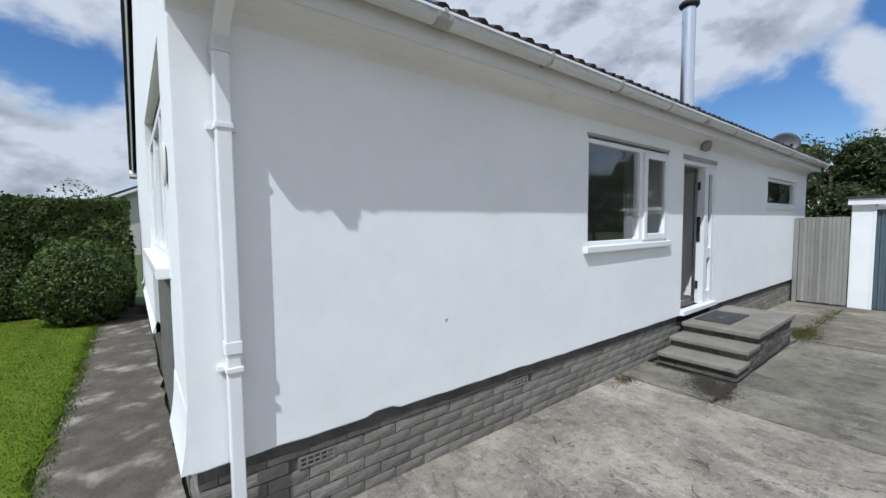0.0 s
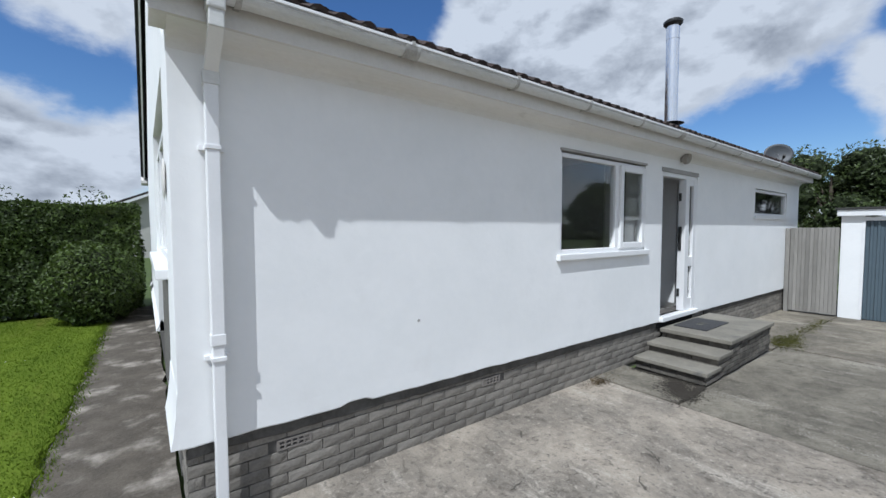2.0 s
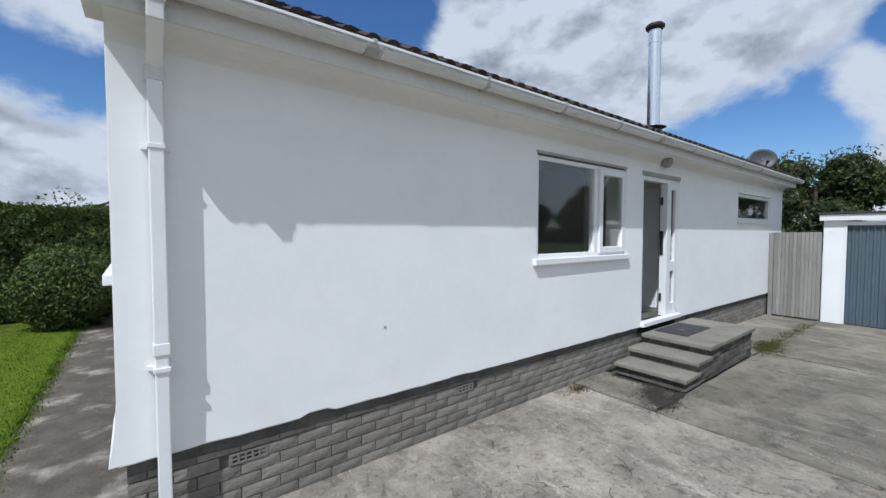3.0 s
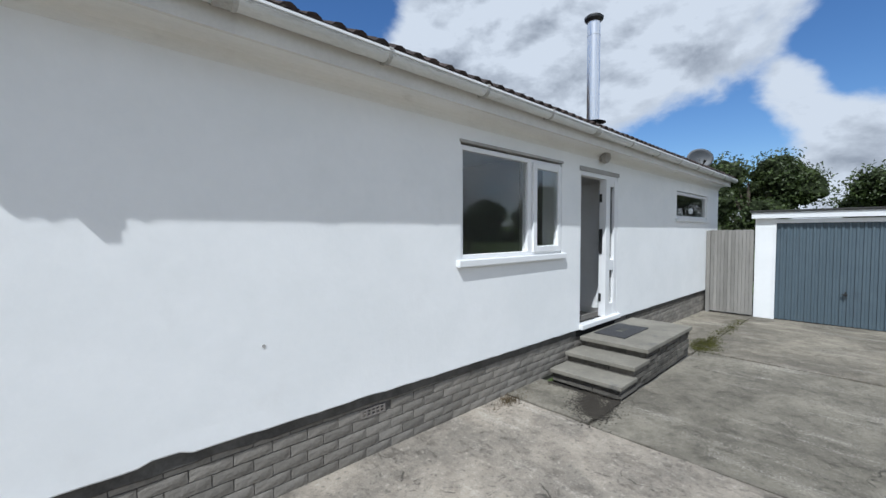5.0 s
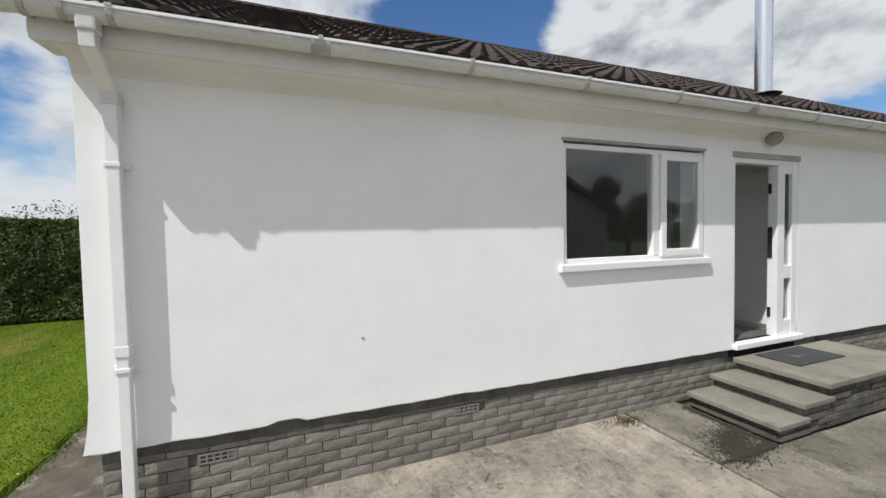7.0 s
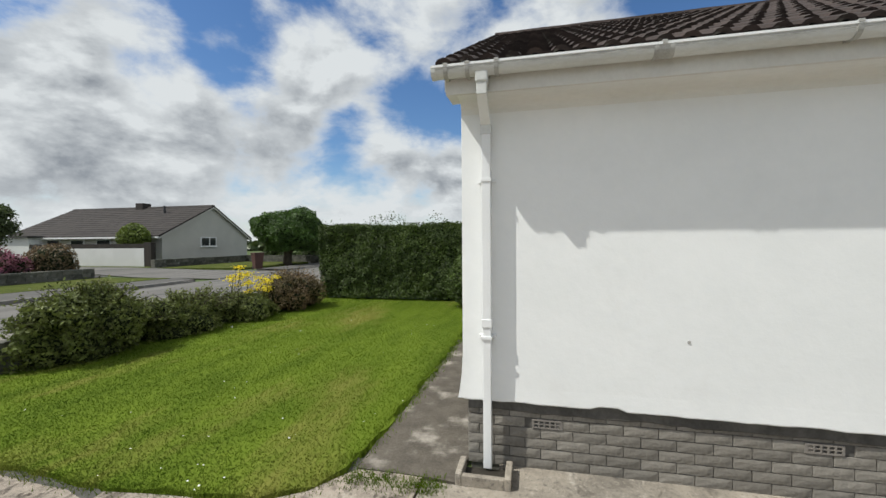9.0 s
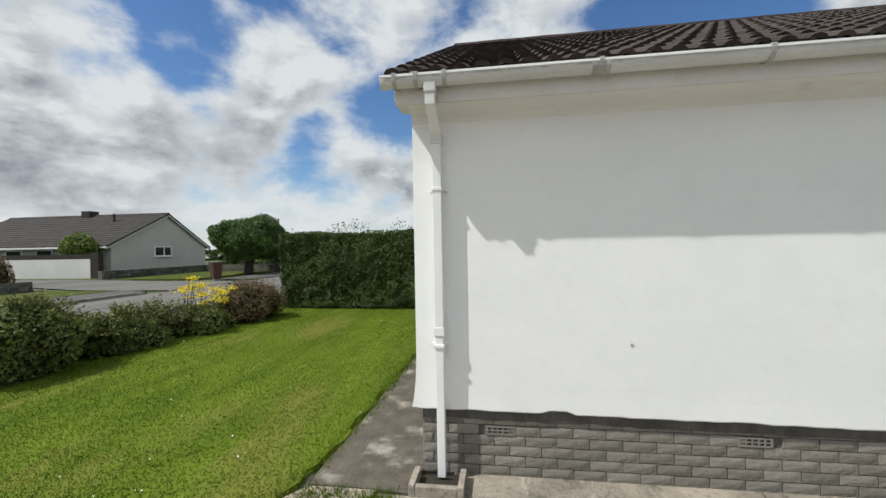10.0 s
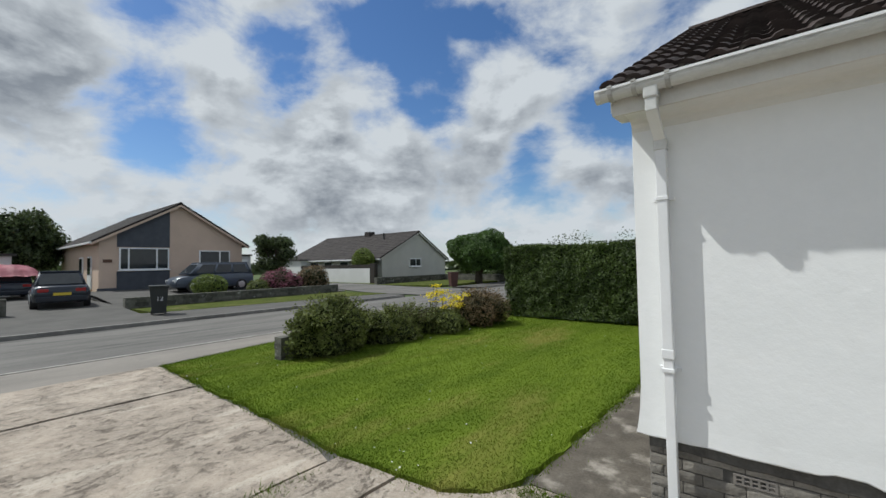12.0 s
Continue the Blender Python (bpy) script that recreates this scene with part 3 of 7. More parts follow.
def tree(name, base, height, crown, count, size, material, label, clumps, seed, trunk=0.16, low=0.35, group=""):
    """A tree: tapered trunk, limbs to each clump, and clumps of leaves with gaps between. crown: radii of the whole crown."""
    rnd = random.Random(seed)
    t = thing(name, base, label, "tree", group)
    bx, by, bz = base
    top = Vector((bx + rnd.uniform(-0.2, 0.2), by + rnd.uniform(-0.2, 0.2), bz + height * 0.75))
    bm = bmesh.new()
    tube(bm, [(bx, by, bz - 0.1), (bx + 0.05, by, bz + height * 0.25), (bx - 0.04, by + 0.05, bz + height * 0.5), top], [trunk, trunk * 0.8, trunk * 0.55, trunk * 0.2], 9)
    spots = []
    mid = bz + height - crown[2]
    for k in range(clumps):
        a, u = rnd.uniform(0, 2 * math.pi), rnd.uniform(-0.85, 0.8)
        w = math.sqrt(max(0, 1 - u * u)) * rnd.uniform(0.45, 0.85)
        c = Vector((bx + crown[0] * w * math.cos(a), by + crown[1] * w * math.sin(a), mid + crown[2] * u * 0.85))
        if c.z < bz + height * low:
            c.z = bz + height * low + rnd.uniform(0, 0.3)
        spots.append(c)
        start = Vector((bx, by, bz + height * rnd.uniform(0.2, 0.5)))
        tube(bm, [start, start.lerp(c, 0.55) + Vector((0, 0, 0.15)), c], [trunk * 0.35, trunk * 0.2, 0.012], 5)
    part("trunk", bm, BARK, t, smooth=True)
    ps, ds = [], []
    core = bmesh.new()
    for k, c in enumerate(spots):
        s = rnd.uniform(0.3, 0.48)
        radii = (crown[0] * s, crown[1] * s, crown[2] * s * 0.9)
        p, d = blob_points(count // clumps, c, radii, 0.3, 1.6 / max(radii), 0.5, None, seed + k)
        ps.append(p), ds.append(d)
        one = blob_core(seed + k, c, radii, 0.3, 1.6 / max(radii), 0.62)
        me = bpy.data.meshes.new("tmp")
        one.to_mesh(me)
        one.free()
        core.from_mesh(me)
        bpy.data.meshes.remove(me)
    # solid cores in the clumps, coloured as the shade behind the leaves
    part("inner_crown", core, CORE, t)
    ob = new("crown", leaf_mesh("crown", np.concatenate(ps), np.concatenate(ds), size, material))
    under(ob, t)
    return t


# ---- ground ----
HOUSE = dict(x0=0.185, x1=11.95, y0=2.27, y1=10.9, eave=2.86, ridge_y=6.6, ridge_z=5.29)


def rise(x, y):
    """Height of the land: flat by the house, rising a little beyond the road."""
    f = min(1, max(0, (-17.5 - x) / 9))
    f = f * f * (3 - 2 * f)
    side = 1 - min(1, max(0, (y - 15) / 6))
    return f * (0.1 + 0.33 * side) - (0.15 if x > 6 and y > -6 else 0)


def fall(x):
    """How the drive falls towards the garage."""
    return -0.0235 * max(0, x - 7.0)


def drive_rise(x, y):
    """The drive opposite climbs from the pavement to the house."""
    f = min(1, max(0, (-15.6 - x) / 5.5))
    return max(rise(x, y) * 0.45, 0.17 * f * f * (3 - 2 * f))


def draped(name, x0, x1, y0, y1, lift, material, label, category, height=rise):
    """A sheet that follows the land."""
    bm = bmesh.new()
    nx, ny = int((x1 - x0) / 1.0) + 1, max(2, int((y1 - y0) / 1.0) + 1)
    for d, flip in ((lift, 1), (-0.15, -1)):
        grid = [[bm.verts.new((x0 + (x1 - x0) * i / nx, y0 + (y1 - y0) * j / ny, height(x0 + (x1 - x0) * i / nx, y0 + (y1 - y0) * j / ny) + d)) for i in range(nx + 1)] for j in range(ny + 1)]
        for j in range(ny):
            for i in range(nx):
                bm.faces.new((grid[j][i], grid[j][i + 1], grid[j + 1][i + 1], grid[j + 1][i])[::flip])
    me = bpy.data.meshes.new(name)
    bm.to_mesh(me)
    bm.free()
    me.materials.append(material)
    return tagged(new(name, me), label, category, "", "structure")


def build_ground():
    bm = bmesh.new()
    cuts = [-1500, -600, -250, -120, -80] + [-60 + 2.5 * k for k in range(45)] + [80, 130, 260, 600, 1500]
    grid = [[bm.verts.new((x, y, rise(x, y) * (0.3 if y < 6 and x < 0 else 1) - 0.045)) for x in cuts] for y in cuts]
    for j in range(len(cuts) - 1):
        for i in range(len(cuts) - 1):
            bm.faces.new((grid[j][i], grid[j][i + 1], grid[j + 1][i + 1], grid[j + 1][i]))
    solid("ground", bm, FIELD, "rough green ground reaching the horizon", "ground")
    # road along y, between the garden and the houses opposite
    solid("road", sheet([(-13.7, -70), (-8.98, -70), (-8.98, 26), (-10.2, 60), (-14.7, 60), (-13.7, 26)], -0.12, -0.012), ASPHALT, "pale worn asphalt residential road", "road")
draped("side_road", -60, -13.71, 15.3, 20.5, 0.012, ASPHALT, "pale asphalt side road joining the street", "road")


build_ground()


def ragged(points, step=0.25, amount=0.04, seed=1):
    """A closed outline with its edges broken into short uneven steps."""
    rnd = random.Random(seed)
    out = []
    for a, b in zip(points, points[1:] + points[:1]):
        n = max(1, int(math.hypot(b[0] - a[0], b[1] - a[1]) / step))
        for k in range(n):
            u = k / n
            j = amount if k else 0
            out.append((a[0] + (b[0] - a[0]) * u + rnd.uniform(-j, j), a[1] + (b[1] - a[1]) * u + rnd.uniform(-j, j)))
    return out


def strip(name, outline, z0, z1, material, label, category):
    return solid(name, sheet(outline, z0, z1), material, label, category)


strip("pavement", [(-16.9, -70), (-13.85, -70), (-13.85, 14.2), (-15.5, 14.8), (-16.9, 4.0)], -0.1, 0.075, PAVING, "grey tarmac pavement on the far side of the road", "pavement")
strip("far_pavement", [(-16.0, 21.0), (-13.85, 21.2), (-13.85, 60), (-16.0, 60)], -0.1, 0.075, PAVING, "grey tarmac pavement past the side road", "pavement")
strip("near_pavement", [(-8.9, -70), (-7.46, -70), (-7.42, 1.5), (-7.5, 1.9), (-7.8, 3.9), (-8.1, 26), (-8.9, 26)], -0.1, 0.0, PAVEMENT_PALE, "pale worn tarmac pavement between drive and road", "pavement")
strip("near_kerb", ragged([(-9.0, -40), (-8.9, -40), (-8.9, 24), (-9.0, 24)], 0.9, 0.006, 8), -0.1, 0.012, KERB_PALE, "pale flush concrete kerb edge along the road", "kerb")


def build_kerbs():
    kerb = solid("kerb", boxed(-13.84, -13.72, -60, 14.0, -0.1, 0.05), KERB, "grey stone kerb along the road", "kerb")
    k2 = solid("kerb_corner", boxed(-13.84, -13.72, 21.4, 58, -0.1, 0.05), KERB, "grey stone kerb past the junction", "kerb")
    me = mesh_from("kerb_stone", boxed(-0.062, 0.062, -0.448, 0.448, -0.06, 0.09, bevel=0.015), KERB)
    for k in range(30):
        y = -8 + 0.915 * k
        if y > 13.5:
            break
        ob = new("kerb_stone", me)
        ob.matrix_basis = pose(-13.78, y, 0.012)
        under(ob, kerb)


build_kerbs()

# ---- drive, path and lawn ----


def build_drive():
    drive = solid("driveway", sweep(bmesh.new(), [(-7.44, -0.3), (-7.44, -0.03), (6.9, -0.03), (16.0, -0.25), (16.0, -0.5)], -14.0, 2.24, "y"), MORTAR, "dark bedding under the concrete drive", "driveway")
    slabs = [
        # outline, top
        ([(4.1, 1.445), (4.72, 1.445), (4.72, 2.33), (4.1, 2.33)], 0.012),
        ([(7.02, 1.445), (11.2, 1.445), (11.2, 2.33), (7.02, 2.33)], 0.006),
        ([(-0.05, -1.6), (4.08, -1.6), (4.08, 2.33), (0.45, 2.33), (0.45, 2.0), (-0.05, 2.0)], 0.004),
        ([(4.1, -1.6), (7.16, -1.6), (7.22, 1.425), (4.1, 1.425)], 0.0),
        ([(7.19, -1.6), (11.25, -1.6), (11.25, 1.425), (7.25, 1.425)], 0.008),
        ([(-1.44, -1.6), (-0.07, -1.6), (-0.07, 2.03), (-0.56, 2.03), (-0.66, 1.9), (-0.78, 1.72), (-1.05, 1.54), (-1.44, 1.5)], 0.006),
        ([(-2.12, -1.6), (-1.47, -1.6), (-1.47, 1.49), (-2.11, 1.42)], 0.014),
        ([(-5.46, -1.6), (-2.16, -1.6), (-2.15, 1.33), (-2.4, 1.4), (-3.3, 1.46), (-4.5, 1.48), (-5.52, 1.49)], 0.0),
        ([(-7.44, -1.6), (-5.5, -1.6), (-5.56, 1.5), (-6.4, 1.52), (-7.36, 1.55), (-7.43, 1.45)], 0.008),
        ([(-7.44, -5.2), (-2.16, -5.2), (-2.16, -1.63), (-7.44, -1.63)], 0.004),
        ([(-2.12, -5.2), (4.08, -5.2), (4.08, -1.63), (-2.12, -1.63)], 0.0),
        ([(4.1, -5.2), (7.17, -5.2), (7.17, -1.63), (4.1, -1.63)], 0.004),
        ([(7.2, -5.2), (11.25, -5.2), (11.25, -1.63), (7.2, -1.63)], 0.004),
    ]
    for k, (outline, z) in enumerate(slabs):
        bm = sheet(ragged(outline, 0.22, 0.012, 20 + k), -0.1, z)
        for v in bm.verts:
            v.co.z += fall(v.co.x)
        near_steps = outline[0][0] > 4 and outline[0][1] > -2
        part("concrete_slab", bm, (CONCRETE_MID if outline[0][0] > 7 else CONCRETE_GREY) if near_steps else CONCRETE_ROUGH if outline[0][0] < -1 else CONCRETE, drive)


build_drive()
strip("side_path", ragged([(-0.58, 2.06), (-0.05, 2.05), (0.165, 2.03), (0.165, 2.3), (0.2, 2.32), (0.2, 10.6), (-0.5, 10.6)], 0.2, 0.025, 3), -0.1, 0.0, PATH_MAT, "dark mossy concrete path beside the house", "path")
LAWN = [(-0.52, 10.45), (-0.54, 4.98), (-0.58, 3.48), (-0.63, 2.3), (-0.75, 1.77), (-1.06, 1.58), (-1.49, 1.53), (-2.13, 1.46), (-2.4, 1.47), (-3.35, 1.52), (-4.66, 1.56), (-5.6, 1.57), (-7.36, 1.61), (-7.75, 3.9), (-8.05, 22.0), (-5.6, 22.0), (-5.6, 10.45)]
lawn = solid("lawn", sheet(ragged(LAWN, 0.12, 0.045, 5), -0.1, 0.01), GRASS, "short mown green lawn with pale patches", "lawn")


def inside(poly, x, y):
    """Which of the points lie in the outline."""
    hit = np.zeros(len(x), bool)
    for (x0, y0), (x1, y1) in zip(poly, poly[1:] + poly[:1]):
        crosses = ((y0 > y) != (y1 > y)) & (x < (x1 - x0) * (y - y0) / (y1 - y0 + 1e-12) + x0)
        hit ^= crosses
    return hit


def blades(name, x, y, z, height, width, material, parent):
    n = len(x)
    a = RNG.uniform(0, 2 * math.pi, n)
    lean = RNG.normal(0, 0.5, (n, 2))
    h = height * RNG.uniform(0.5, 1.3, n)
    w = width * RNG.uniform(0.6, 1.3, n)
    foot = np.stack([x, y, z], 1)
    side = np.stack([np.cos(a) * w, np.sin(a) * w, 0 * a], 1)
    tip = foot + np.stack([lean[:, 0] * h, lean[:, 1] * h, h], 1)
    verts = np.stack([foot - side, foot + side, tip], 1).reshape(-1, 3)
    ob = new(name, raw_mesh(name, verts, np.arange(3 * n).reshape(-1, 3), material))
    under(ob, parent)
    return tagged(ob, kind="stuff")


def build_grass():
    n = 210000
    # thicker near the drive, where the lawn is passed
    x = RNG.uniform(-8.1, -0.5, n)
    y = 1.2 + 9.2 * RNG.random(n) ** 1.35
    keep = inside(LAWN, x, y)
    x, y = x[keep], y[keep]
    blades("grass", x, y, np.full(len(x), 0.008), 0.017, 0.0055, BLADE, lawn)
    # longer tufts along the edges
    xs, ys = [], []
    edge = LAWN[:14]
    for (x0, y0), (x1, y1) in zip(edge, edge[1:]):
        k = int(700 * math.hypot(x1 - x0, y1 - y0))
        u = RNG.random(k)
        xs.append(x0 + (x1 - x0) * u + RNG.normal(0, 0.05, k))
        ys.append(y0 + (y1 - y0) * u + RNG.normal(0, 0.05, k))
    x, y = np.concatenate(xs), np.concatenate(ys)
    blades("edge_grass", x, y, np.full(len(x), 0.0), 0.034, 0.004, BLADE, lawn)

    # daisies and clover heads, singly scattered
    n = 380
    x, y = RNG.uniform(-7, -0.6, n), 1.3 + 8.5 * RNG.random(n) ** 1.2
    keep = inside(LAWN, x, y) & (np.array([noise.noise(Vector((a * 0.9, b * 0.9, 7))) for a, b in zip(x, y)]) > 0.08)
    p = np.stack([x[keep], y[keep], np.full(keep.sum(), 0.026)], 1)
    ob = new("clover_heads", leaf_mesh("clover_heads", p, np.tile([0, 0, 1.0], (len(p), 1)), 0.009, PAINT_WHITE, spread=0.2, narrow=0.9))
    under(ob, lawn)
    tagged(ob, kind="stuff")


build_grass()

# ---- the white house: walls ----
X0, X1, Y0, Y1 = HOUSE["x0"], HOUSE["x1"], HOUSE["y0"], HOUSE["y1"]
EAVE_Y, EAVE_Z, RIDGE_Y, RIDGE_Z = 2.045, 2.852, HOUSE["ridge_y"], HOUSE["ridge_z"]
SLOPE = (RIDGE_Z - EAVE_Z) / (RIDGE_Y - EAVE_Y)
WIN1 = (3.39, 5.06, 1.385, 2.47)
DOOR1 = (5.49, 6.56, 0.40, 2.47)
WIN2 = (9.06, 11.05, 1.91, 2.41)
WIN3 = (2.95, 5.4, 1.42, 2.5)
BASE_Z = 0.47


def drop(x):
    """How the lower edge of the render falls along the wall."""
    return 0.497 - 0.0105 * x


def build_walls():
    xs = [X0 + 0.5 * k for k in range(24)] + [X1]
    bm = wall_grid(xs, [0.60, 1.2, 1.8, 2.4, 2.76], [WIN1, (DOOR1[0], DOOR1[1], 0.6, DOOR1[3]), WIN2], Y0, Y0 + 0.26, "x")
    south = solid("wall_south", bm, RENDER, "white painted rendered outer wall above grey brick", "wall")
    # flared lower lip of the render, with a ragged edge
    rnd = random.Random(4)
    bm = bmesh.new()
    rings = []
    stops = sorted([X0 + 0.06 * k for k in range(int((X1 - X0) / 0.06) + 1)] + [DOOR1[0], DOOR1[1], (DOOR1[0] + DOOR1[1]) / 2, X1])
    for x in stops:
        if DOOR1[0] < x < DOOR1[1]:
            rings.append(None)
            continue
        jag = 0.006 * noise.noise(Vector((x * 6, 0, 0))) + 0.012 * max(0, noise.noise(Vector((x * 2.3, 4, 0))) - 0.1) + rnd.uniform(-0.002, 0.002)
        if 1.12 < x < 1.32:
            jag += 0.02
        z = drop(x) + jag
        prof = [(Y0, 0.6001), (Y0 - 0.0004, 0.585), (Y0 - 0.001, 0.55), (Y0 - 0.002, z + 0.008), (Y0 + 0.003, z), (Y0 + 0.1, z + 0.004), (Y0 + 0.1, 0.5995)]
        rings.append([bm.verts.new((x, y, q)) for y, q in prof])
    for a, b in zip(rings, rings[1:]):
        if a and b:
            for k in range(7):
                bm.faces.new((a[k], a[(k + 1) % 7], b[(k + 1) % 7], b[k]))
    for r in rings:
        if r and (r is rings[0] or r is rings[-1]):
            bm.faces.new(r)
    part("bellcast", bm, RENDER, south, "flared ragged lower edge of the white render", smooth=False)
    # gable wall with a recess for the picture window and its stone panels
    top = lambda y: EAVE_Z - 0.16 + SLOPE * ((y - EAVE_Y) if y < RIDGE_Y else (2 * RIDGE_Y - EAVE_Y - y))
    bm = wall_grid([Y0 + 0.26, 3.6, 5.0, 6.6, 8.2, Y1], [0.5, 1.2, 2.5, 2.72], [(WIN3[0], WIN3[1], 0.5, 2.72)], X0, X0 + 0.26, "y")
    west = solid("wall_west", bm, RENDER, "white rendered gable wall facing the road", "wall")
    bm = bmesh.new()
    outline = [(Y0 + 0.26, 2.72), (Y1, 2.72), (RIDGE_Y, top(RIDGE_Y))]
    for x in (X0, X0 + 0.26):
        bm.faces.new([bm.verts.new((x, y, z)) for y, z in outline])
    bmesh.ops.bridge_loops(bm, edges=[e for e in bm.edges])
    part("gable", bm, RENDER, west)
    part("corner_render", wall_grid([Y0 + 0.004, Y0 + 0.262], [0.5, 2.74], [], X0 - 0.003, X0 + 0.2, "y"), RENDER, west)
    part("bellcast", sweep(bmesh.new(), [(X0 + 0.02, 0.85), (X0 - 0.005, 0.8), (X0 - 0.012, 0.68), (X0 - 0.026, 0.57), (X0 - 0.04, 0.5), (X0 + 0.1, 0.498)], Y0 + 0.001, WIN3[0], "y"), RENDER, west)
    part("bellcast", sweep(bmesh.new(), [(X0 + 0.02, 0.63), (X0 - 0.012, 0.56), (X0 - 0.036, 0.5), (X0 + 0.1, 0.498)], WIN3[1], Y1, "y"), RENDER, west)
    part("stone_panel", boxed(X0 + 0.04, X0 + 0.22, WIN3[0], WIN3[1], 0.0, WIN3[2] - 0.06), STONE_PANEL, west, "grey stone cladding below the window")
    part("upper_panel", boxed(X0 + 0.07, X0 + 0.22, WIN3[0], WIN3[1], WIN3[3], 2.73), STONE_PANEL, west, "grey roughcast panel above the window")
    solid("wall_east", boxed(X1 - 0.26, X1, Y0 + 0.26, Y1, 0.0, 2.72), RENDER, "white rendered end wall by the gate", "wall")
    solid("wall_north", boxed(X0 + 0.26, X1 - 0.26, Y1 - 0.26, Y1, 0.0, 2.72), RENDER, "white rendered back wall of the house", "wall")
    bm = bmesh.new()
    for x in (X1 - 0.26, X1):
        bm.faces.new([bm.verts.new((x, y, z)) for y, z in outline])
    bmesh.ops.bridge_loops(bm, edges=[e for e in bm.edges])
    part("gable", bm, RENDER, bpy.data.objects["wall_east"])


build_walls()


def build_roof():
    """Boarding, tiles lapped row over row, ridge, verge boards."""
    x0, x1 = 0.06, X1 + 0.1
    up = Vector((0, 1, SLOPE)).normalized()
    out = Vector((0, -SLOPE, 1)).normalized()
    bm = bmesh.new()
    for s in (1, -1):
        a = [(x, RIDGE_Y - s * (RIDGE_Y - EAVE_Y), EAVE_Z - 0.03) for x in (x0 + 0.03, x1 - 0.03)]
        b = [(x, RIDGE_Y, RIDGE_Z - 0.03) for x in (x1 - 0.03, x0 + 0.03)]
        f = bm.faces.new([bm.verts.new(p) for p in a + b])
    bmesh.ops.solidify(bm, geom=bm.faces[:], thickness=0.05)
    roof = solid("roof", bm, FELT, "low pitched roof of dark brown concrete tiles", "roof")
    # one tile: two rolls and two pans, lifted at its lower edge
    length, width = 0.40, 0.318
    gauge = 0.335

    def tile_verts():
        prof = [(0.0, 0.0), (0.02, 0.02), (0.055, 0.028), (0.085, 0.018), (0.105, 0.0), (0.159, 0.0), (0.18, 0.02), (0.214, 0.028), (0.244, 0.018), (0.264, 0.0), (width, 0.0)]
        rows = []
        for v, lift in ((0.0, 0.036), (length, 0.006)):
            rows.append([(u, v, h + lift) for u, h in prof])
        rows.append([(u, 0.0, h + 0.036 - 0.03) for u, h in prof])
        return rows

    rows = tile_verts()
    n = len(rows[0])
    verts = [p for r in rows for p in r]
    faces = []
    for k in range(n - 1):
        faces.append((k, k + 1, n + k + 1, n + k))
        faces.append((2 * n + k, 2 * n + k + 1, k + 1, k))
    turn = Matrix(((1, 0, 0), (0, up.y, out.y), (0, up.z, out.z))).to_4x4()
    me = raw_mesh("roof_tile", verts, faces, TILE)
    count_rows = int(math.hypot(RIDGE_Y - EAVE_Y, RIDGE_Z - EAVE_Z) / gauge)
    cols = int((x1 - x0) / 0.3) + 1
    rnd = random.Random(9)
    joined_v, joined_f = [], []
    local = [Vector(p) for p in verts]
    for s in (1, -1):
        for r in range(count_rows):
            for c in range(cols):
                x = x0 + 0.3 * c
                if x + 0.3 > x1 + 0.1:
                    continue
                along = -0.06 + gauge * r
                m = Matrix.Translation(Vector((x, EAVE_Y, EAVE_Z)) + up * along + out * (0.012 + rnd.uniform(0, 0.005))) @ turn @ pose(0, 0, 0, rnd.uniform(-0.5, 0.5), rnd.uniform(-0.5, 0.5), rnd.uniform(-0.6, 0.6))
                if s == 1 and x < 6.6 and r < 14:
                    ob = new("roof_tile", me)
                    ob.matrix_basis = m
                    under(ob, roof)
                else:
                    if s == -1:
                        m = Matrix.Translation((0, 2 * RIDGE_Y, 0)) @ Matrix.Diagonal((1, -1, 1, 1)) @ m
                    base = len(joined_v)
                    joined_v += [(m @ p)[:] for p in local]
                    joined_f += [[base + i for i in f] for f in faces]
    ob = new("roof_tiles", bpy.data.meshes.new("roof_tiles"))
    ob.data.from_pydata(joined_v, [], joined_f)
    ob.data.materials.append(TILE_FAR)
    under(ob, roof)
    tagged(ob, kind="stuff")
    # ridge caps
    cap = bmesh.new()
    sweep(cap, [(-0.13, -0.06), (-0.11, -0.01), (-0.05, 0.02), (0.0, 0.026), (0.05, 0.02), (0.11, -0.01), (0.13, -0.06)], 0, 0.44, "x")
    cm = mesh_from("ridge_tile", cap, TILE)
    for k in range(int((x1 - x0) / 0.43)):
        ob = new("ridge_tile", cm)
        ob.matrix_basis = pose(x0 + 0.43 * k, RIDGE_Y, RIDGE_Z + 0.052, 0, 0.4 * (-1) ** k, 0)
        under(ob, roof)
    # eaves: fascia, sloping soffit, verge boards
    bm = sweep(bmesh.new(), [(EAVE_Y - 0.005, 2.672), (EAVE_Y + 0.02, 2.672), (EAVE_Y + 0.02, 2.85), (EAVE_Y - 0.005, 2.85)], 0.12, X1 + 0.02, "x")
    part("fascia", bm, SOFFIT, roof, "white painted fascia board, slightly dirty")
    bm = sweep(bmesh.new(), [(EAVE_Y + 0.02, 2.675), (Y0 - 0.11, 2.682), (Y0 - 0.07, 2.677), (Y0 - 0.042, 2.666), (Y0 - 0.02, 2.648), (Y0 - 0.008, 2.626), (Y0 - 0.003, 2.6), (Y0 + 0.01, 2.59), (Y0 + 0.01, 2.76), (EAVE_Y + 0.02, 2.70)], X0 - 0.001, X1 + 0.02, "x")
    part("soffit", bm, COVE, roof, "white painted coved soffit with grey dirt")
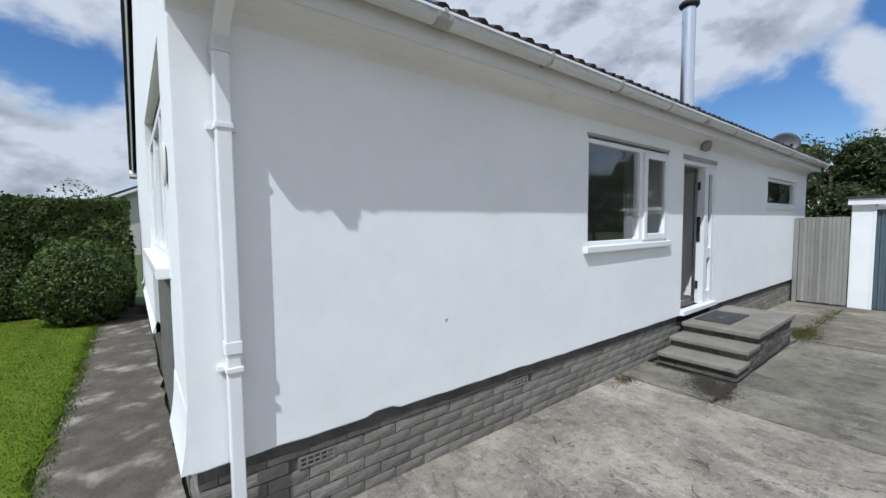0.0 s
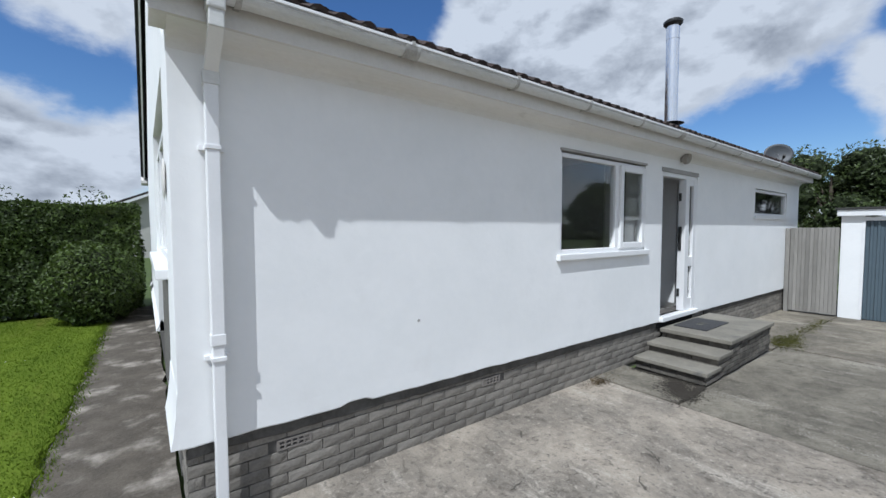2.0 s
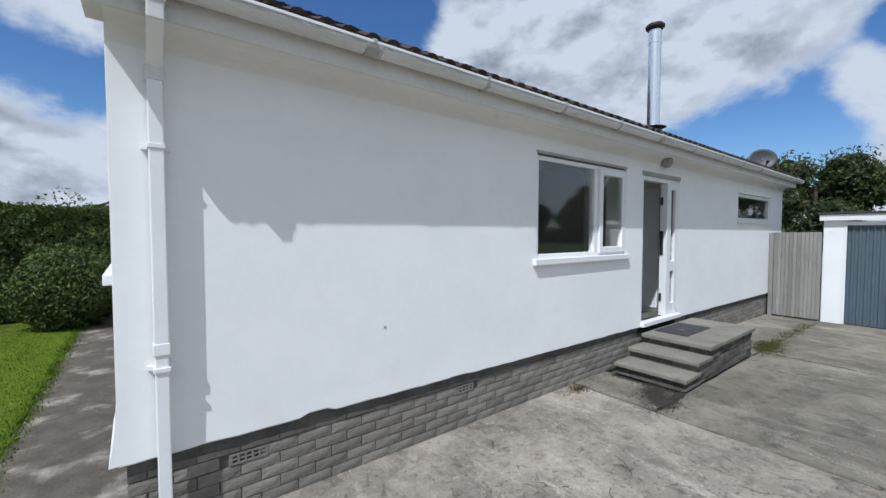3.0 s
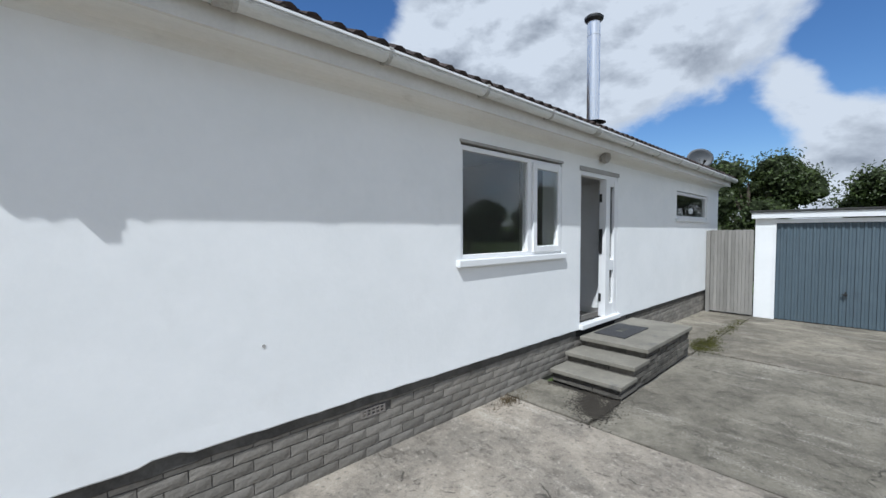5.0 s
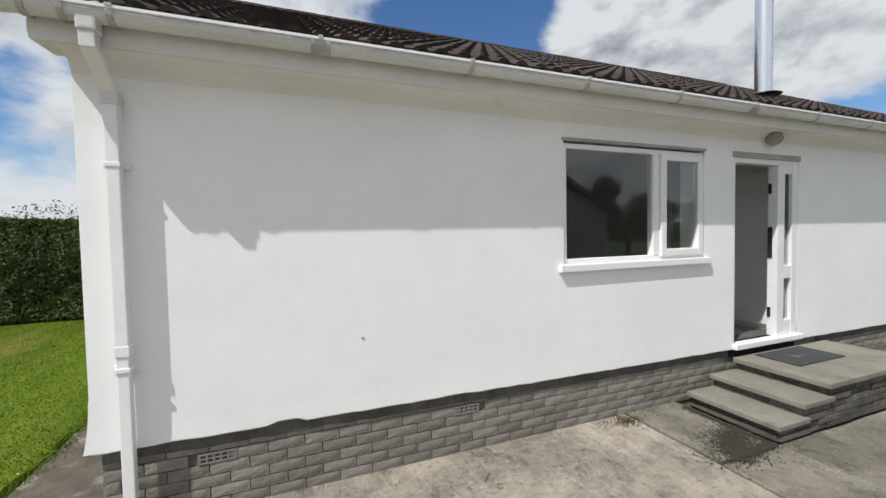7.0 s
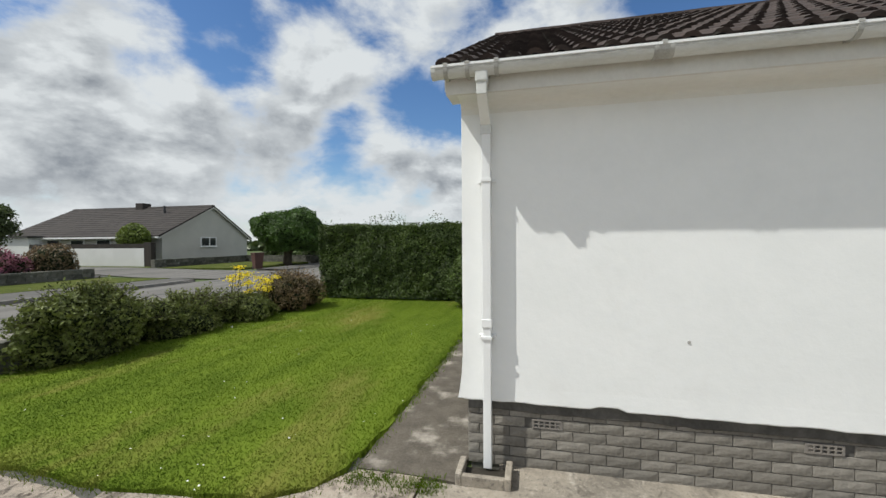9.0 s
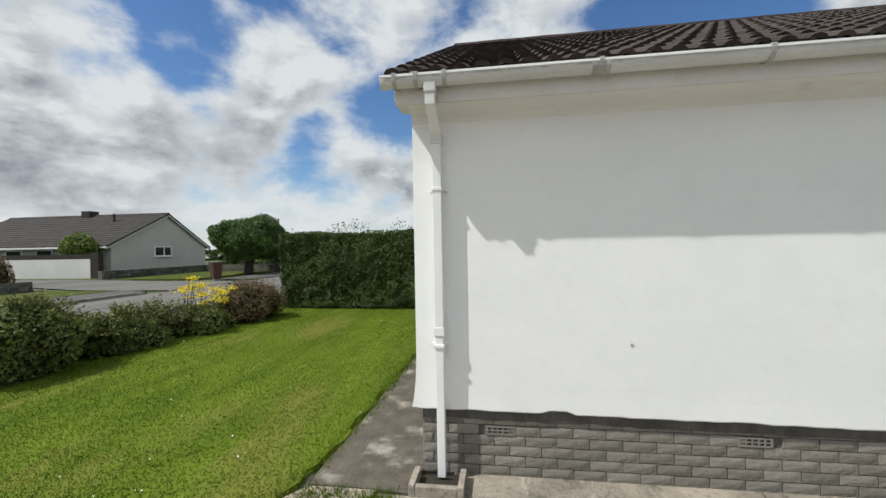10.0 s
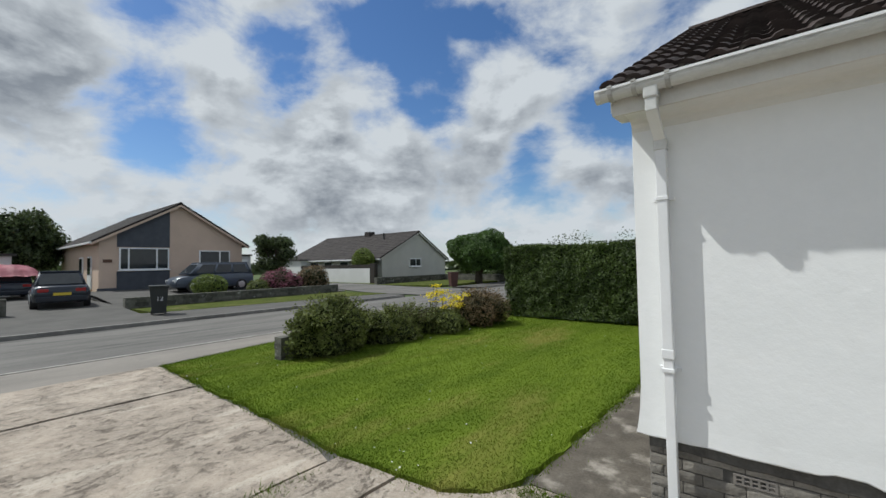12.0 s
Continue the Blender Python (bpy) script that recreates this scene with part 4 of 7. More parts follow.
    bm = sweep(bmesh.new(), [(2 * RIDGE_Y - EAVE_Y, 2.67), (2 * RIDGE_Y - Y0, 2.70), (2 * RIDGE_Y - Y0, 2.76), (2 * RIDGE_Y - EAVE_Y, 2.87)], 0.06, X1 + 0.02, "x")
    part("soffit", bm, SOFFIT, roof)
    for x in (0.105, X1 + 0.03):
        for s in (1, -1):
            bm = bmesh.new()
            y_of = lambda y: y if s == 1 else 2 * RIDGE_Y - y
            prof = [(EAVE_Y + 0.01, 2.70), (RIDGE_Y, RIDGE_Z - 0.18), (RIDGE_Y, RIDGE_Z - 0.01), (EAVE_Y + 0.01, EAVE_Z - 0.01)]
            sweep(bm, [(y_of(y), z) for y, z in prof], x, x + 0.025, "x")
            part("bargeboard", bm, UPVC, roof, "white verge board on the gable")
            bm = bmesh.new()
            prof = [(EAVE_Y - 0.03, EAVE_Z - 0.012), (RIDGE_Y, RIDGE_Z - 0.012), (RIDGE_Y, RIDGE_Z + 0.04), (EAVE_Y - 0.03, EAVE_Z + 0.04)]
            sweep(bm, [(y_of(y), z) for y, z in prof], x - 0.045 if x < 1 else x + 0.02, x + 0.005 if x < 1 else x + 0.07, "x")
            part("verge", bm, FELT, roof)
    # boxed end of the eaves at the corner
    bm = bmesh.new()
    sweep(bm, [(EAVE_Y, 2.675), (Y0 + 0.02, 2.69), (Y0 + 0.02, 2.95), (EAVE_Y, 2.85)], 0.115, X0 - 0.001, "x")
    part("eaves_box", bm, SOFFIT, roof, "boxed white eaves end at the corner")


build_roof()


def build_gutter():
    y, z, r = 1.983, 2.833, 0.05
    x0, x1 = 0.04, X1 + 0.12
    g = thing("gutter", (6, y, z - 0.1), "white plastic half-round gutter along the eaves, streaked with dirt", "gutter")
    prof = []
    for k in range(11):
        a = math.pi * k / 10
        prof.append((y - r * math.cos(a), z - 0.024 - r * math.sin(a)))
    prof.insert(0, (y - r, z))
    prof.append((y + r, z))
    inner = [(p[0] * 0.94 + y * 0.06, p[1] + 0.004) for p in prof[::-1]]
    part("channel", sweep(bmesh.new(), prof + inner, x0, x1, "x"), GUTTER, g)
    part("lip", sweep(bmesh.new(), [(y - r - 0.006, z - 0.014), (y - r + 0.003, z - 0.018), (y - r + 0.003, z + 0.003), (y - r - 0.006, z + 0.001)], x0, x1, "x"), UPVC, g, "rolled white lip")
    # a darker grey strip along the channel, just below the lip
    part("grime_line", sweep(bmesh.new(), [(y - r - 0.0015, z - 0.032), (y - r + 0.002, z - 0.032), (y - r + 0.002, z - 0.018), (y - r - 0.0015, z - 0.018)], x0 + 0.03, x1 - 0.03, "x"), GUTTER_FIT, g, "darker grey strip under the gutter lip")
    for x in (x0 - 0.004, x1 - 0.004):
        part("stop_end", sweep(bmesh.new(), [(py * 1.0 - (y - py) * 0.06, pz - 0.003) for py, pz in prof], x, x + 0.03, "x"), GUTTER, g)
    shell = [(y + (py - y) * 1.1, pz - 0.006) for py, pz in prof]
    shell_in = [(y + (py - y) * 0.98, pz + 0.001) for py, pz in prof[::-1]]
    joint = bmesh.new()
    for a, b in ((-0.055, -0.03), (0.03, 0.055)):
        sweep(joint, shell + shell_in, a, b, "x")
    sweep(joint, [(y + (py - y) * 1.05, pz - 0.003) for py, pz in prof] + shell_in, -0.03, 0.03, "x")
    box(joint, -0.012, 0.012, y - r - 0.01, y - r + 0.01, z - 0.012, z + 0.01)
    union = mesh_from("union", joint, GUTTER_FIT)
    clip = bmesh.new()
    sweep(clip, shell + shell_in, -0.014, 0.014, "x")
    box(clip, -0.014, 0.014, y + r - 0.005, EAVE_Y + 0.0, z - 0.07, z - 0.01)
    box(clip, -0.014, 0.014, y - r - 0.012, y - r + 0.012, z - 0.006, z + 0.008)
    bracket = mesh_from("bracket", clip, GUTTER_FIT)
    for k in range(12):
        x = 1.456 + 0.955 * k
        if x > X1:
            break
        ob = new("union" if k in (0, 4, 8) else "bracket", union if k in (0, 4, 8) else bracket)
        ob.matrix_basis = pose(x, 0, 0)
        under(ob, g)
    for x in (0.135, 0.28, 0.47):
        ob = new("bracket", bracket)
        ob.matrix_basis = pose(x, 0, 0)
        under(ob, g)
    # downpipe with its outlet, offset and brackets
    px, half = 0.372, 0.0325
    d = thing("downpipe", (px, Y0 - 0.08, 0.02), "square white plastic downpipe in a concrete drain surround", "downpipe")
    part("outlet", boxed(px - 0.042, px + 0.042, y - 0.042, y + 0.042, z - 0.125, z - 0.05, bevel=0.012), GUTTER, d)
    part("outlet_neck", boxed(px - 0.034, px + 0.034, y - 0.034, y + 0.034, z - 0.205, z - 0.12, bevel=0.006), GUTTER, d)
    yc = Y0 - 0.054
    bm = bmesh.new()
    a = [(px + dx, y + dy, z - 0.2) for dx, dy in ((-half, -half), (half, -half), (half, half), (-half, half))]
    b = [(px + dx, yc + dy, z - 0.345) for dx, dy in ((-half, -half), (half, -half), (half, half), (-half, half))]
    va, vb = [bm.verts.new(p) for p in a], [bm.verts.new(p) for p in b]
    for k in range(4):
        bm.faces.new((va[k], va[(k + 1) % 4], vb[(k + 1) % 4], vb[k]))
    bm.faces.new(va)
    bm.faces.new(vb[::-1])
    part("offset_bend", bm, UPVC, d)
    part("socket", boxed(px - half - 0.007, px + half + 0.007, yc - half - 0.007, yc + half + 0.007, z - 0.405, z - 0.335, bevel=0.004), GUTTER, d)
    part("upper_pipe", boxed(px - half, px + half, yc - half, yc + half, 1.05, z - 0.335, bevel=0.006), UPVC, d)
    part("lower_pipe", boxed(px - half + 0.003, px + half - 0.003, yc - half + 0.003, yc + half - 0.003, 0.03, 1.06, bevel=0.006), UPVC, d)
    part("socket", boxed(px - half - 0.004, px + half + 0.004, yc - half - 0.004, yc + half + 0.004, 1.05, 1.11, bevel=0.004), UPVC, d)
    for zb in (2.105, 0.975):
        bm = boxed(px - half - 0.005, px + half + 0.005, yc - half - 0.006, yc + half + 0.006, zb - 0.012, zb + 0.012, bevel=0.003)
        box(bm, px - half - 0.03, px + half + 0.03, yc + half - 0.002, Y0 + 0.004, zb - 0.012, zb + 0.012)
        part("pipe_bracket", bm, UPVC, d)
    s = thing("drain_surround", (px, 2.1, 0.0), "square concrete drain surround on the ground by the corner", "drain")
    for dims in ((0.17, 0.215, 1.99, 2.23, 0.0, 0.085), (0.505, 0.55, 1.99, 2.23, 0.0, 0.085), (0.215, 0.505, 1.99, 2.035, 0.0, 0.075)):
        part("kerb_piece", boxed(*dims, bevel=0.008), CONCRETE, s)
    part("drain_bottom", boxed(0.215, 0.505, 2.035, 2.22, -0.02, 0.012), STAIN, s)


build_gutter()


# ---- windows and door ----
def pane(name, dims, parent):
    ob = part(name, boxed(*dims), FROSTED if name == "side_pane" else GLASS, parent)
    ob.visible_shadow = False
    return ob


def frame_x(x0, x1, z0, z1, y0, y1, w, bevel=0.006):
    """A rectangular frame of bars of width w, standing in an x-z plane."""
    bm = bmesh.new()
    for dims in ((x0, x0 + w, y0, y1, z0, z1), (x1 - w, x1, y0, y1, z0, z1), (x0 + w, x1 - w, y0, y1, z0, z0 + w), (x0 + w, x1 - w, y0, y1, z1 - w, z1)):
        box(bm, *dims, bevel=bevel)
    return bm


def build_windows():
    x0, x1, z0, z1 = WIN1
    w = thing("window_1", ((x0 + x1) / 2, Y0 + 0.1, z0), "white plastic window, fixed pane and side casement, reflecting trees", "window", kind="structure")
    f0, f1 = Y0 + 0.018, Y0 + 0.09
    part("window_frame", frame_x(x0, x1, z0 + 0.03, z1 - 0.035, f0, f1, 0.045), UPVC, w)
    part("mullion", boxed(4.412, 4.482, f0 - 0.003, f1, z0 + 0.075, z1 - 0.08, bevel=0.005), UPVC, w)
    case = part("casement", frame_x(4.487, x1 - 0.02, z0 + 0.06, z1 - 0.065, f0 - 0.028, f1 - 0.03, 0.068, bevel=0.01), UPVC, w)
    # the dark shadow line over the window is this strip's own grey
    part("head_strip", boxed(x0 - 0.015, x1 + 0.015, Y0 - 0.012, f1, z1 - 0.02, z1 + 0.004), HEAD, w, "drip strip over the window, coloured grey for its shadow line")
    part("window_sill", boxed(3.335, 5.115, Y0 - 0.044, f0 + 0.01, z0 - 0.03, z0 + 0.032, bevel=0.008), UPVC, w)
    pane("pane", (x0 + 0.045, 4.412, f0 + 0.03, f0 + 0.036, z0 + 0.075, z1 - 0.08), w)
    pane("pane", (4.553, x1 - 0.087, f0 - 0.01, f0 - 0.004, z0 + 0.126, z1 - 0.132), w)
    x0, x1, z0, z1 = WIN2
    w = thing("window_2", ((x0 + x1) / 2, Y0 + 0.1, z0), "small high white window near the gate", "window", kind="structure")
    part("window_frame", frame_x(x0, x1, z0, z1 - 0.012, f0, f1, 0.05), UPVC, w)
    part("window_sill", boxed(x0 - 0.05, x1 + 0.05, Y0 - 0.04, f0 + 0.01, z0 - 0.06, z0 + 0.002, bevel=0.006), UPVC, w)
    pane("pane", (x0 + 0.05, x1 - 0.05, f0 + 0.03, f0 + 0.036, z0 + 0.05, z1 - 0.062), w)
    y0, y1, z0, z1 = WIN3
    w = thing("window_3", (X0 + 0.1, (y0 + y1) / 2, z0), "wide white picture window in the gable wall", "window", kind="structure")
    bm = bmesh.new()
    for dims in ((y0, y0 + 0.06, z0, z1), (y1 - 0.06, y1, z0, z1), (y0 + 0.06, y1 - 0.06, z0, z0 + 0.06), (y0 + 0.06, y1 - 0.06, z1 - 0.06, z1), (3.7, 3.76, z0 + 0.06, z1 - 0.06), (4.6, 4.66, z0 + 0.06, z1 - 0.06)):
        box(bm, X0 + 0.03, X0 + 0.1, *dims, bevel=0.006)
    part("window_frame", bm, UPVC, w)
    part("window_sill", boxed(X0 - 0.07, X0 + 0.1, y0 - 0.06, y1 + 0.06, z0 - 0.07, z0 - 0.002, bevel=0.008), UPVC, w)
    for a, b in ((y0 + 0.06, 3.7), (3.76, 4.6), (4.66, y1 - 0.06)):
        pane("pane", (X0 + 0.06, X0 + 0.066, a, b, z0 + 0.06, z1 - 0.06), w)
    # door frame, side light and open leaf
    x0, x1, z0, z1 = DOOR1
    f0, f1 = Y0 + 0.006, Y0 + 0.08
    d = thing("door_1", ((x0 + x1) / 2, Y0 + 0.1, z0), "open white front door with narrow glazed side light", "door", kind="structure")
    bm = bmesh.new()
    box(bm, x0, x0 + 0.035, f0, f1 + 0.02, z0 + 0.1, z1 - 0.1, bevel=0.004)
    box(bm, x0, x1, f0, f1 + 0.02, z1 - 0.105, z1 - 0.05, bevel=0.004)
    box(bm, 6.205, 6.325, f0 - 0.005, f1 + 0.02, z0 + 0.1, z1 - 0.105, bevel=0.005)
    box(bm, x1 - 0.105, x1, f0 - 0.005, f1 + 0.02, z0 + 0.1, z1 - 0.105, bevel=0.005)
    for a, b in ((z0 + 0.1, z0 + 0.27), (1.13, 1.27), (z1 - 0.19, z1 - 0.105)):
        box(bm, 6.325, x1 - 0.105, f0 - 0.002, f1 + 0.02, a, b, bevel=0.004)
    part("door_frame", bm, UPVC, d)
    # solid black block in place of the shaded gap below the sill
    part("threshold_void", boxed(x0, x1, Y0 + 0.02, Y0 + 0.2, z0 - 0.05, z0 + 0.04), DARK_HOLE, d, "black block for the shade in the gap under the sill")
    # same painted shadow line above the door
    part("head_strip", boxed(x0 - 0.02, x1 + 0.02, Y0 - 0.01, f1, z1 - 0.05, z1 + 0.004), HEAD, d, "drip strip over the door, coloured grey for its shadow line")
    part("door_sill", boxed(x0 - 0.0, x1 + 0.04, Y0 - 0.05, f1 + 0.02, z0 + 0.042, z0 + 0.1, bevel=0.008), UPVC, d)
    pane("side_pane", (6.325, x1 - 0.105, f0 + 0.03, f0 + 0.036, z0 + 0.27, 1.13), d)
    pane("side_pane", (6.325, x1 - 0.105, f0 + 0.03, f0 + 0.036, 1.27, z1 - 0.19), d)
    leaf = part("door_leaf", boxed(6.575, 6.62, Y0 + 0.28, Y0 + 1.06, z0 + 0.13, z1 - 0.11, bevel=0.004), UPVC, d, "white door leaf swung inwards")
    part("lock_strip", boxed(6.192, 6.208, f1 - 0.03, f1 + 0.012, 1.36, 1.7, bevel=0.003), BLACK, leaf, "black lock plate")
    for z in (2.12, 0.76):
        part("hinge", boxed(6.192, 6.208, f1 - 0.02, f1 + 0.012, z - 0.055, z + 0.055, bevel=0.004), BLACK, leaf, "black hinge")


build_windows()


def build_rooms():
    """Plain rooms behind the openings."""
    zf, zc = 0.44, 2.62
    ya, yb = Y0 + 0.26, 6.4
    solid("room_floor", boxed(X0 + 0.27, X1 - 0.27, ya, yb, 0.3, zf), CARPET, "grey carpeted floor inside the house", "floor")
    solid("room_ceiling", boxed(X0 + 0.27, X1 - 0.27, ya, yb, zc, zc + 0.06), PLASTER, "white ceiling inside the house", "ceiling")
    # ROOM_DARK walls carry the indoor dimness in their colour
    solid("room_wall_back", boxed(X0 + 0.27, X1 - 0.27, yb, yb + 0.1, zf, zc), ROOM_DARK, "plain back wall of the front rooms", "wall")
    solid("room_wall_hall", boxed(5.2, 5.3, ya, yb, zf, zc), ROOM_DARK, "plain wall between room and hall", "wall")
    solid("hall_wall_end", boxed(5.3, 6.64, 4.2, 4.3, zf, zc), PLASTER, "plain pale wall at the end of the hall", "wall")
    solid("hall_wall_east", boxed(6.64, 6.74, ya, yb, zf, zc), PLASTER, "plain pale wall of the hall", "wall")
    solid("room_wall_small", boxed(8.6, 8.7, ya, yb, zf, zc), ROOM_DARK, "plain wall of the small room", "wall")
    solid("skirting", boxed(6.618, 6.64, ya + 0.85, 4.2, zf, zf + 0.1, bevel=0.004), UPVC, "white skirting board in the hall", "baseboard")
    m = thing("hall_mat", (5.75, 2.75, zf), "dark door mat on the hall floor", "mat")
    part("mat_sheet", boxed(5.45, 5.98, 2.6, 2.95, zf, zf + 0.012, bevel=0.004), RUBBER, m)
    # curtains
    for name, xa, xb in (("curtain", 3.44, 3.62), ("curtain", 4.75, 5.05)):
        c = thing(name, ((xa + xb) / 2, ya + 0.08, 1.2), "pale gathered curtain hanging inside the window", "curtain", group="curtains at the window")
        bm = bmesh.new()
        n = 40
        cols = []
        for k in range(n + 1):
            x = xa + (xb - xa) * k / n
            y = ya + 0.1 + 0.022 * math.sin(k * 1.35) + 0.006 * math.sin(k * 3.1)
            cols.append([bm.verts.new((x + 0.01 * (z < 1.5), y, z)) for z in (0.75, 1.2, 1.9, 2.5)])
        for a, b in zip(cols, cols[1:]):
            for q in range(3):
                bm.faces.new((a[q], b[q], b[q + 1], a[q + 1]))
        bmesh.ops.solidify(bm, geom=bm.faces[:], thickness=0.003)
        part("cloth", bm, CURTAIN, c, smooth=True)
        part("heading", boxed(xa, xb, ya + 0.06, ya + 0.14, 2.5, 2.55), CURTAIN, c)
    s = thing("sideboard", (4.2, 5.6, zf), "white mantel cabinet with brown front inside the room", "cabinet")
    part("cabinet_top", boxed(3.3, 5.0, 5.45, 5.95, 1.42, 1.48, bevel=0.006), UPVC, s)
    part("cabinet_body", boxed(3.4, 4.9, 5.5, 5.92, zf, 1.42, bevel=0.006), LIGHT_WOOD, s)
    part("cabinet_side", boxed(3.3, 3.4, 5.48, 5.92, zf, 1.42, bevel=0.006), UPVC, s)


build_rooms()

# ---- entrance steps, gate, garage ----


def build_steps():
    t = thing("entrance_steps", (6.0, 1.85, 0.0), "three grey slab steps with brick sides rising to the front door", "steps")
    y0, y1 = 1.43, 2.22
    for k, (xa, xb, z) in enumerate(((4.76, 5.16, 0.145), (5.08, 5.5, 0.265), (5.42, 7.0, 0.385))):
        if k < 2:
            part("step_slab", boxed(xa, xb, y0, y1, z - 0.045, z, bevel=0.009), SLATE, t)
        else:
            for a, b in ((xa, 6.2), (6.205, xb)):
                part("step_slab", boxed(a, b, y0 - 0.005, y1, z - 0.05, z, bevel=0.009), SLATE, t)
    core = bmesh.new()
    for xa, xb, z0, z1 in ((4.83, 6.94, 0.0, 0.1), (5.14, 6.94, 0.1, 0.22), (5.48, 6.94, 0.22, 0.335)):
        box(core, xa, xb, y0 + 0.07, y1, z0, z1)
    part("core", core, MORTAR, t)
    rnd = random.Random(2)
    z, c = 0.0, 0
    for z, h, start in ((0.003, 0.046, 4.81), (0.053, 0.045, 4.81), (0.104, 0.052, 5.13), (0.161, 0.054, 5.13), (0.224, 0.05, 5.47), (0.279, 0.053, 5.47)):
        x = start
        while x < 6.93:
            ln = min(rnd.uniform(0.2, 0.42), 6.96 - x)
            j = rnd.uniform(0, 0.014)
            part("brick", boxed(x, x + ln - 0.008, y0 + 0.035 - j, y0 + 0.08, z, z + h - 0.004, bevel=0.0), STEP_BRICK, t)
            x += ln
        y = y0 + 0.045
        while y < y1 - 0.05:
            ln = min(rnd.uniform(0.2, 0.3), y1 - y)
            part("brick", boxed(start - rnd.uniform(0, 0.012), start + 0.03, y, y + ln - 0.008, z, z + h - 0.004), STEP_BRICK, t)
            y += ln
    m = thing("doormat", (6.05, 1.98, 0.385), "black rubber doormat on the top step", "doormat")
    part("mat_sheet", boxed(5.68, 6.42, 1.78, 2.17, 0.386, 0.398, bevel=0.004), RUBBER, m)
    for k in range(3):
        part("mat_bar", boxed(5.95 + 0.07 * k, 5.99 + 0.07 * k, 1.93, 2.01, 0.398, 0.4), STONE, m, "worn pale lettering bar")


build_steps()


def build_gate():
    g = thing("garden_gate", (11.05, 1.8, -0.09), "weathered grey vertical board gate between house and garage", "gate")
    x = 11.05
    rnd = random.Random(5)
    n = 12
    w = 0.745 / n
    for k in range(n):
        y = 1.44 + w * k
        part("board", boxed(x, x + 0.018, y + 0.0015, y + w - 0.0015, -0.06 + rnd.uniform(0, 0.008), 1.69 + rnd.uniform(-0.004, 0.004), bevel=0.003), FENCE_WOOD, g)
    for z in (0.3, 0.95, 1.5):
        part("rail", boxed(x + 0.018, x + 0.055, 1.445, 2.18, z - 0.05, z + 0.05), FENCE_WOOD, g)
    part("gate_post", boxed(x - 0.02, x + 0.07, 2.19, 2.262, -0.12, 1.68, bevel=0.006), FENCE_WOOD, g)


build_gate()


def build_garage():
    x, ya, yb = 11.1, 1.43, -1.36
    g = thing("garage", (x + 2.5, 0, -0.1), "white flat-roofed garage with blue-grey ribbed steel door", "garage")
    d0, d1, dz = 1.095, -1.04, 1.82
    part("pier", boxed(x, x + 0.25, d0, ya, -0.12, 1.92, bevel=0.008), RENDER, g)
    part("pier", boxed(x, x + 0.25, yb, d1, -0.12, 1.92, bevel=0.008), RENDER, g)
    part("side_wall", boxed(x + 0.25, x + 5.2, ya - 0.15, ya, -0.2, 1.95), RENDER, g)
    part("side_wall", boxed(x + 0.25, x + 5.2, yb, yb + 0.15, -0.2, 1.95), RENDER, g)
    part("back_wall", boxed(x + 5.05, x + 5.2, yb + 0.15, ya - 0.15, -0.2, 1.95), RENDER, g)
    part("door_frame", boxed(x - 0.012, x + 0.06, d1 - 0.03, d0 + 0.03, dz, dz + 0.075, bevel=0.005), UPVC, g, "white painted timber head")
    for y in (d0 - 0.0, d1 - 0.045):
        part("door_frame", boxed(x - 0.006, x + 0.06, y, y + 0.045, -0.11, dz, bevel=0.004), UPVC, g)
    part("fascia", boxed(x - 0.09, x - 0.06, yb - 0.07, ya + 0.05, 1.915, 2.035, bevel=0.005), UPVC, g, "white fascia board")
    part("soffit_board", boxed(x - 0.06, x + 0.02, yb - 0.05, ya + 0.03, 1.92, 1.95), UPVC, g)
    part("roof", boxed(x - 0.12, x + 5.3, yb - 0.1, ya + 0.08, 2.036, 2.075, bevel=0.01), FELT, g, "dark felt flat roof")
    # ribbed up-and-over door
    bm = bmesh.new()
    n = 22
    w = (d0 - d1 - 0.05) / n
    prof = []
    for k in range(n):
        y = d1 + 0.045 + w * k
        prof += [(y, 0.0), (y + w * 0.36, 0.0), (y + w * 0.46, 0.018), (y + w * 0.9, 0.018)]
    prof.append((d0, 0.0))
    back = [(y, d + 0.03) for y, d in prof[::-1]]
    ring = prof + back
    low, top = ([bm.verts.new((x + 0.03 + d, y, z)) for y, d in ring] for z in (-0.075, dz))
    m = len(prof)
    for a in range(2 * m):
        b = (a + 1) % (2 * m)
        bm.faces.new((low[a], low[b], top[b], top[a]))
    for a in range(m - 1):
        for r in (low, top):
            bm.faces.new((r[a], r[a + 1], r[2 * m - 2 - a], r[2 * m - 1 - a]))
    door = part("garage_door", bm, GARAGE_BLUE, g, "blue-grey vertically ribbed steel door")
    bm = bmesh.new()
    tube(bm, [(x + 0.036, 0.1, 0.505), (x - 0.01, 0.1, 0.505)], 0.026, 12)
    box(bm, x - 0.026, x - 0.008, 0.09, 0.11, 0.475, 0.565, bevel=0.005)
    box(bm, x - 0.026, x - 0.008, 0.09, 0.15, 0.495, 0.517, bevel=0.005)
    part("handle", bm, BLACK, door, "black turning handle")


build_garage()


# ---- flue, dish, lamp ----


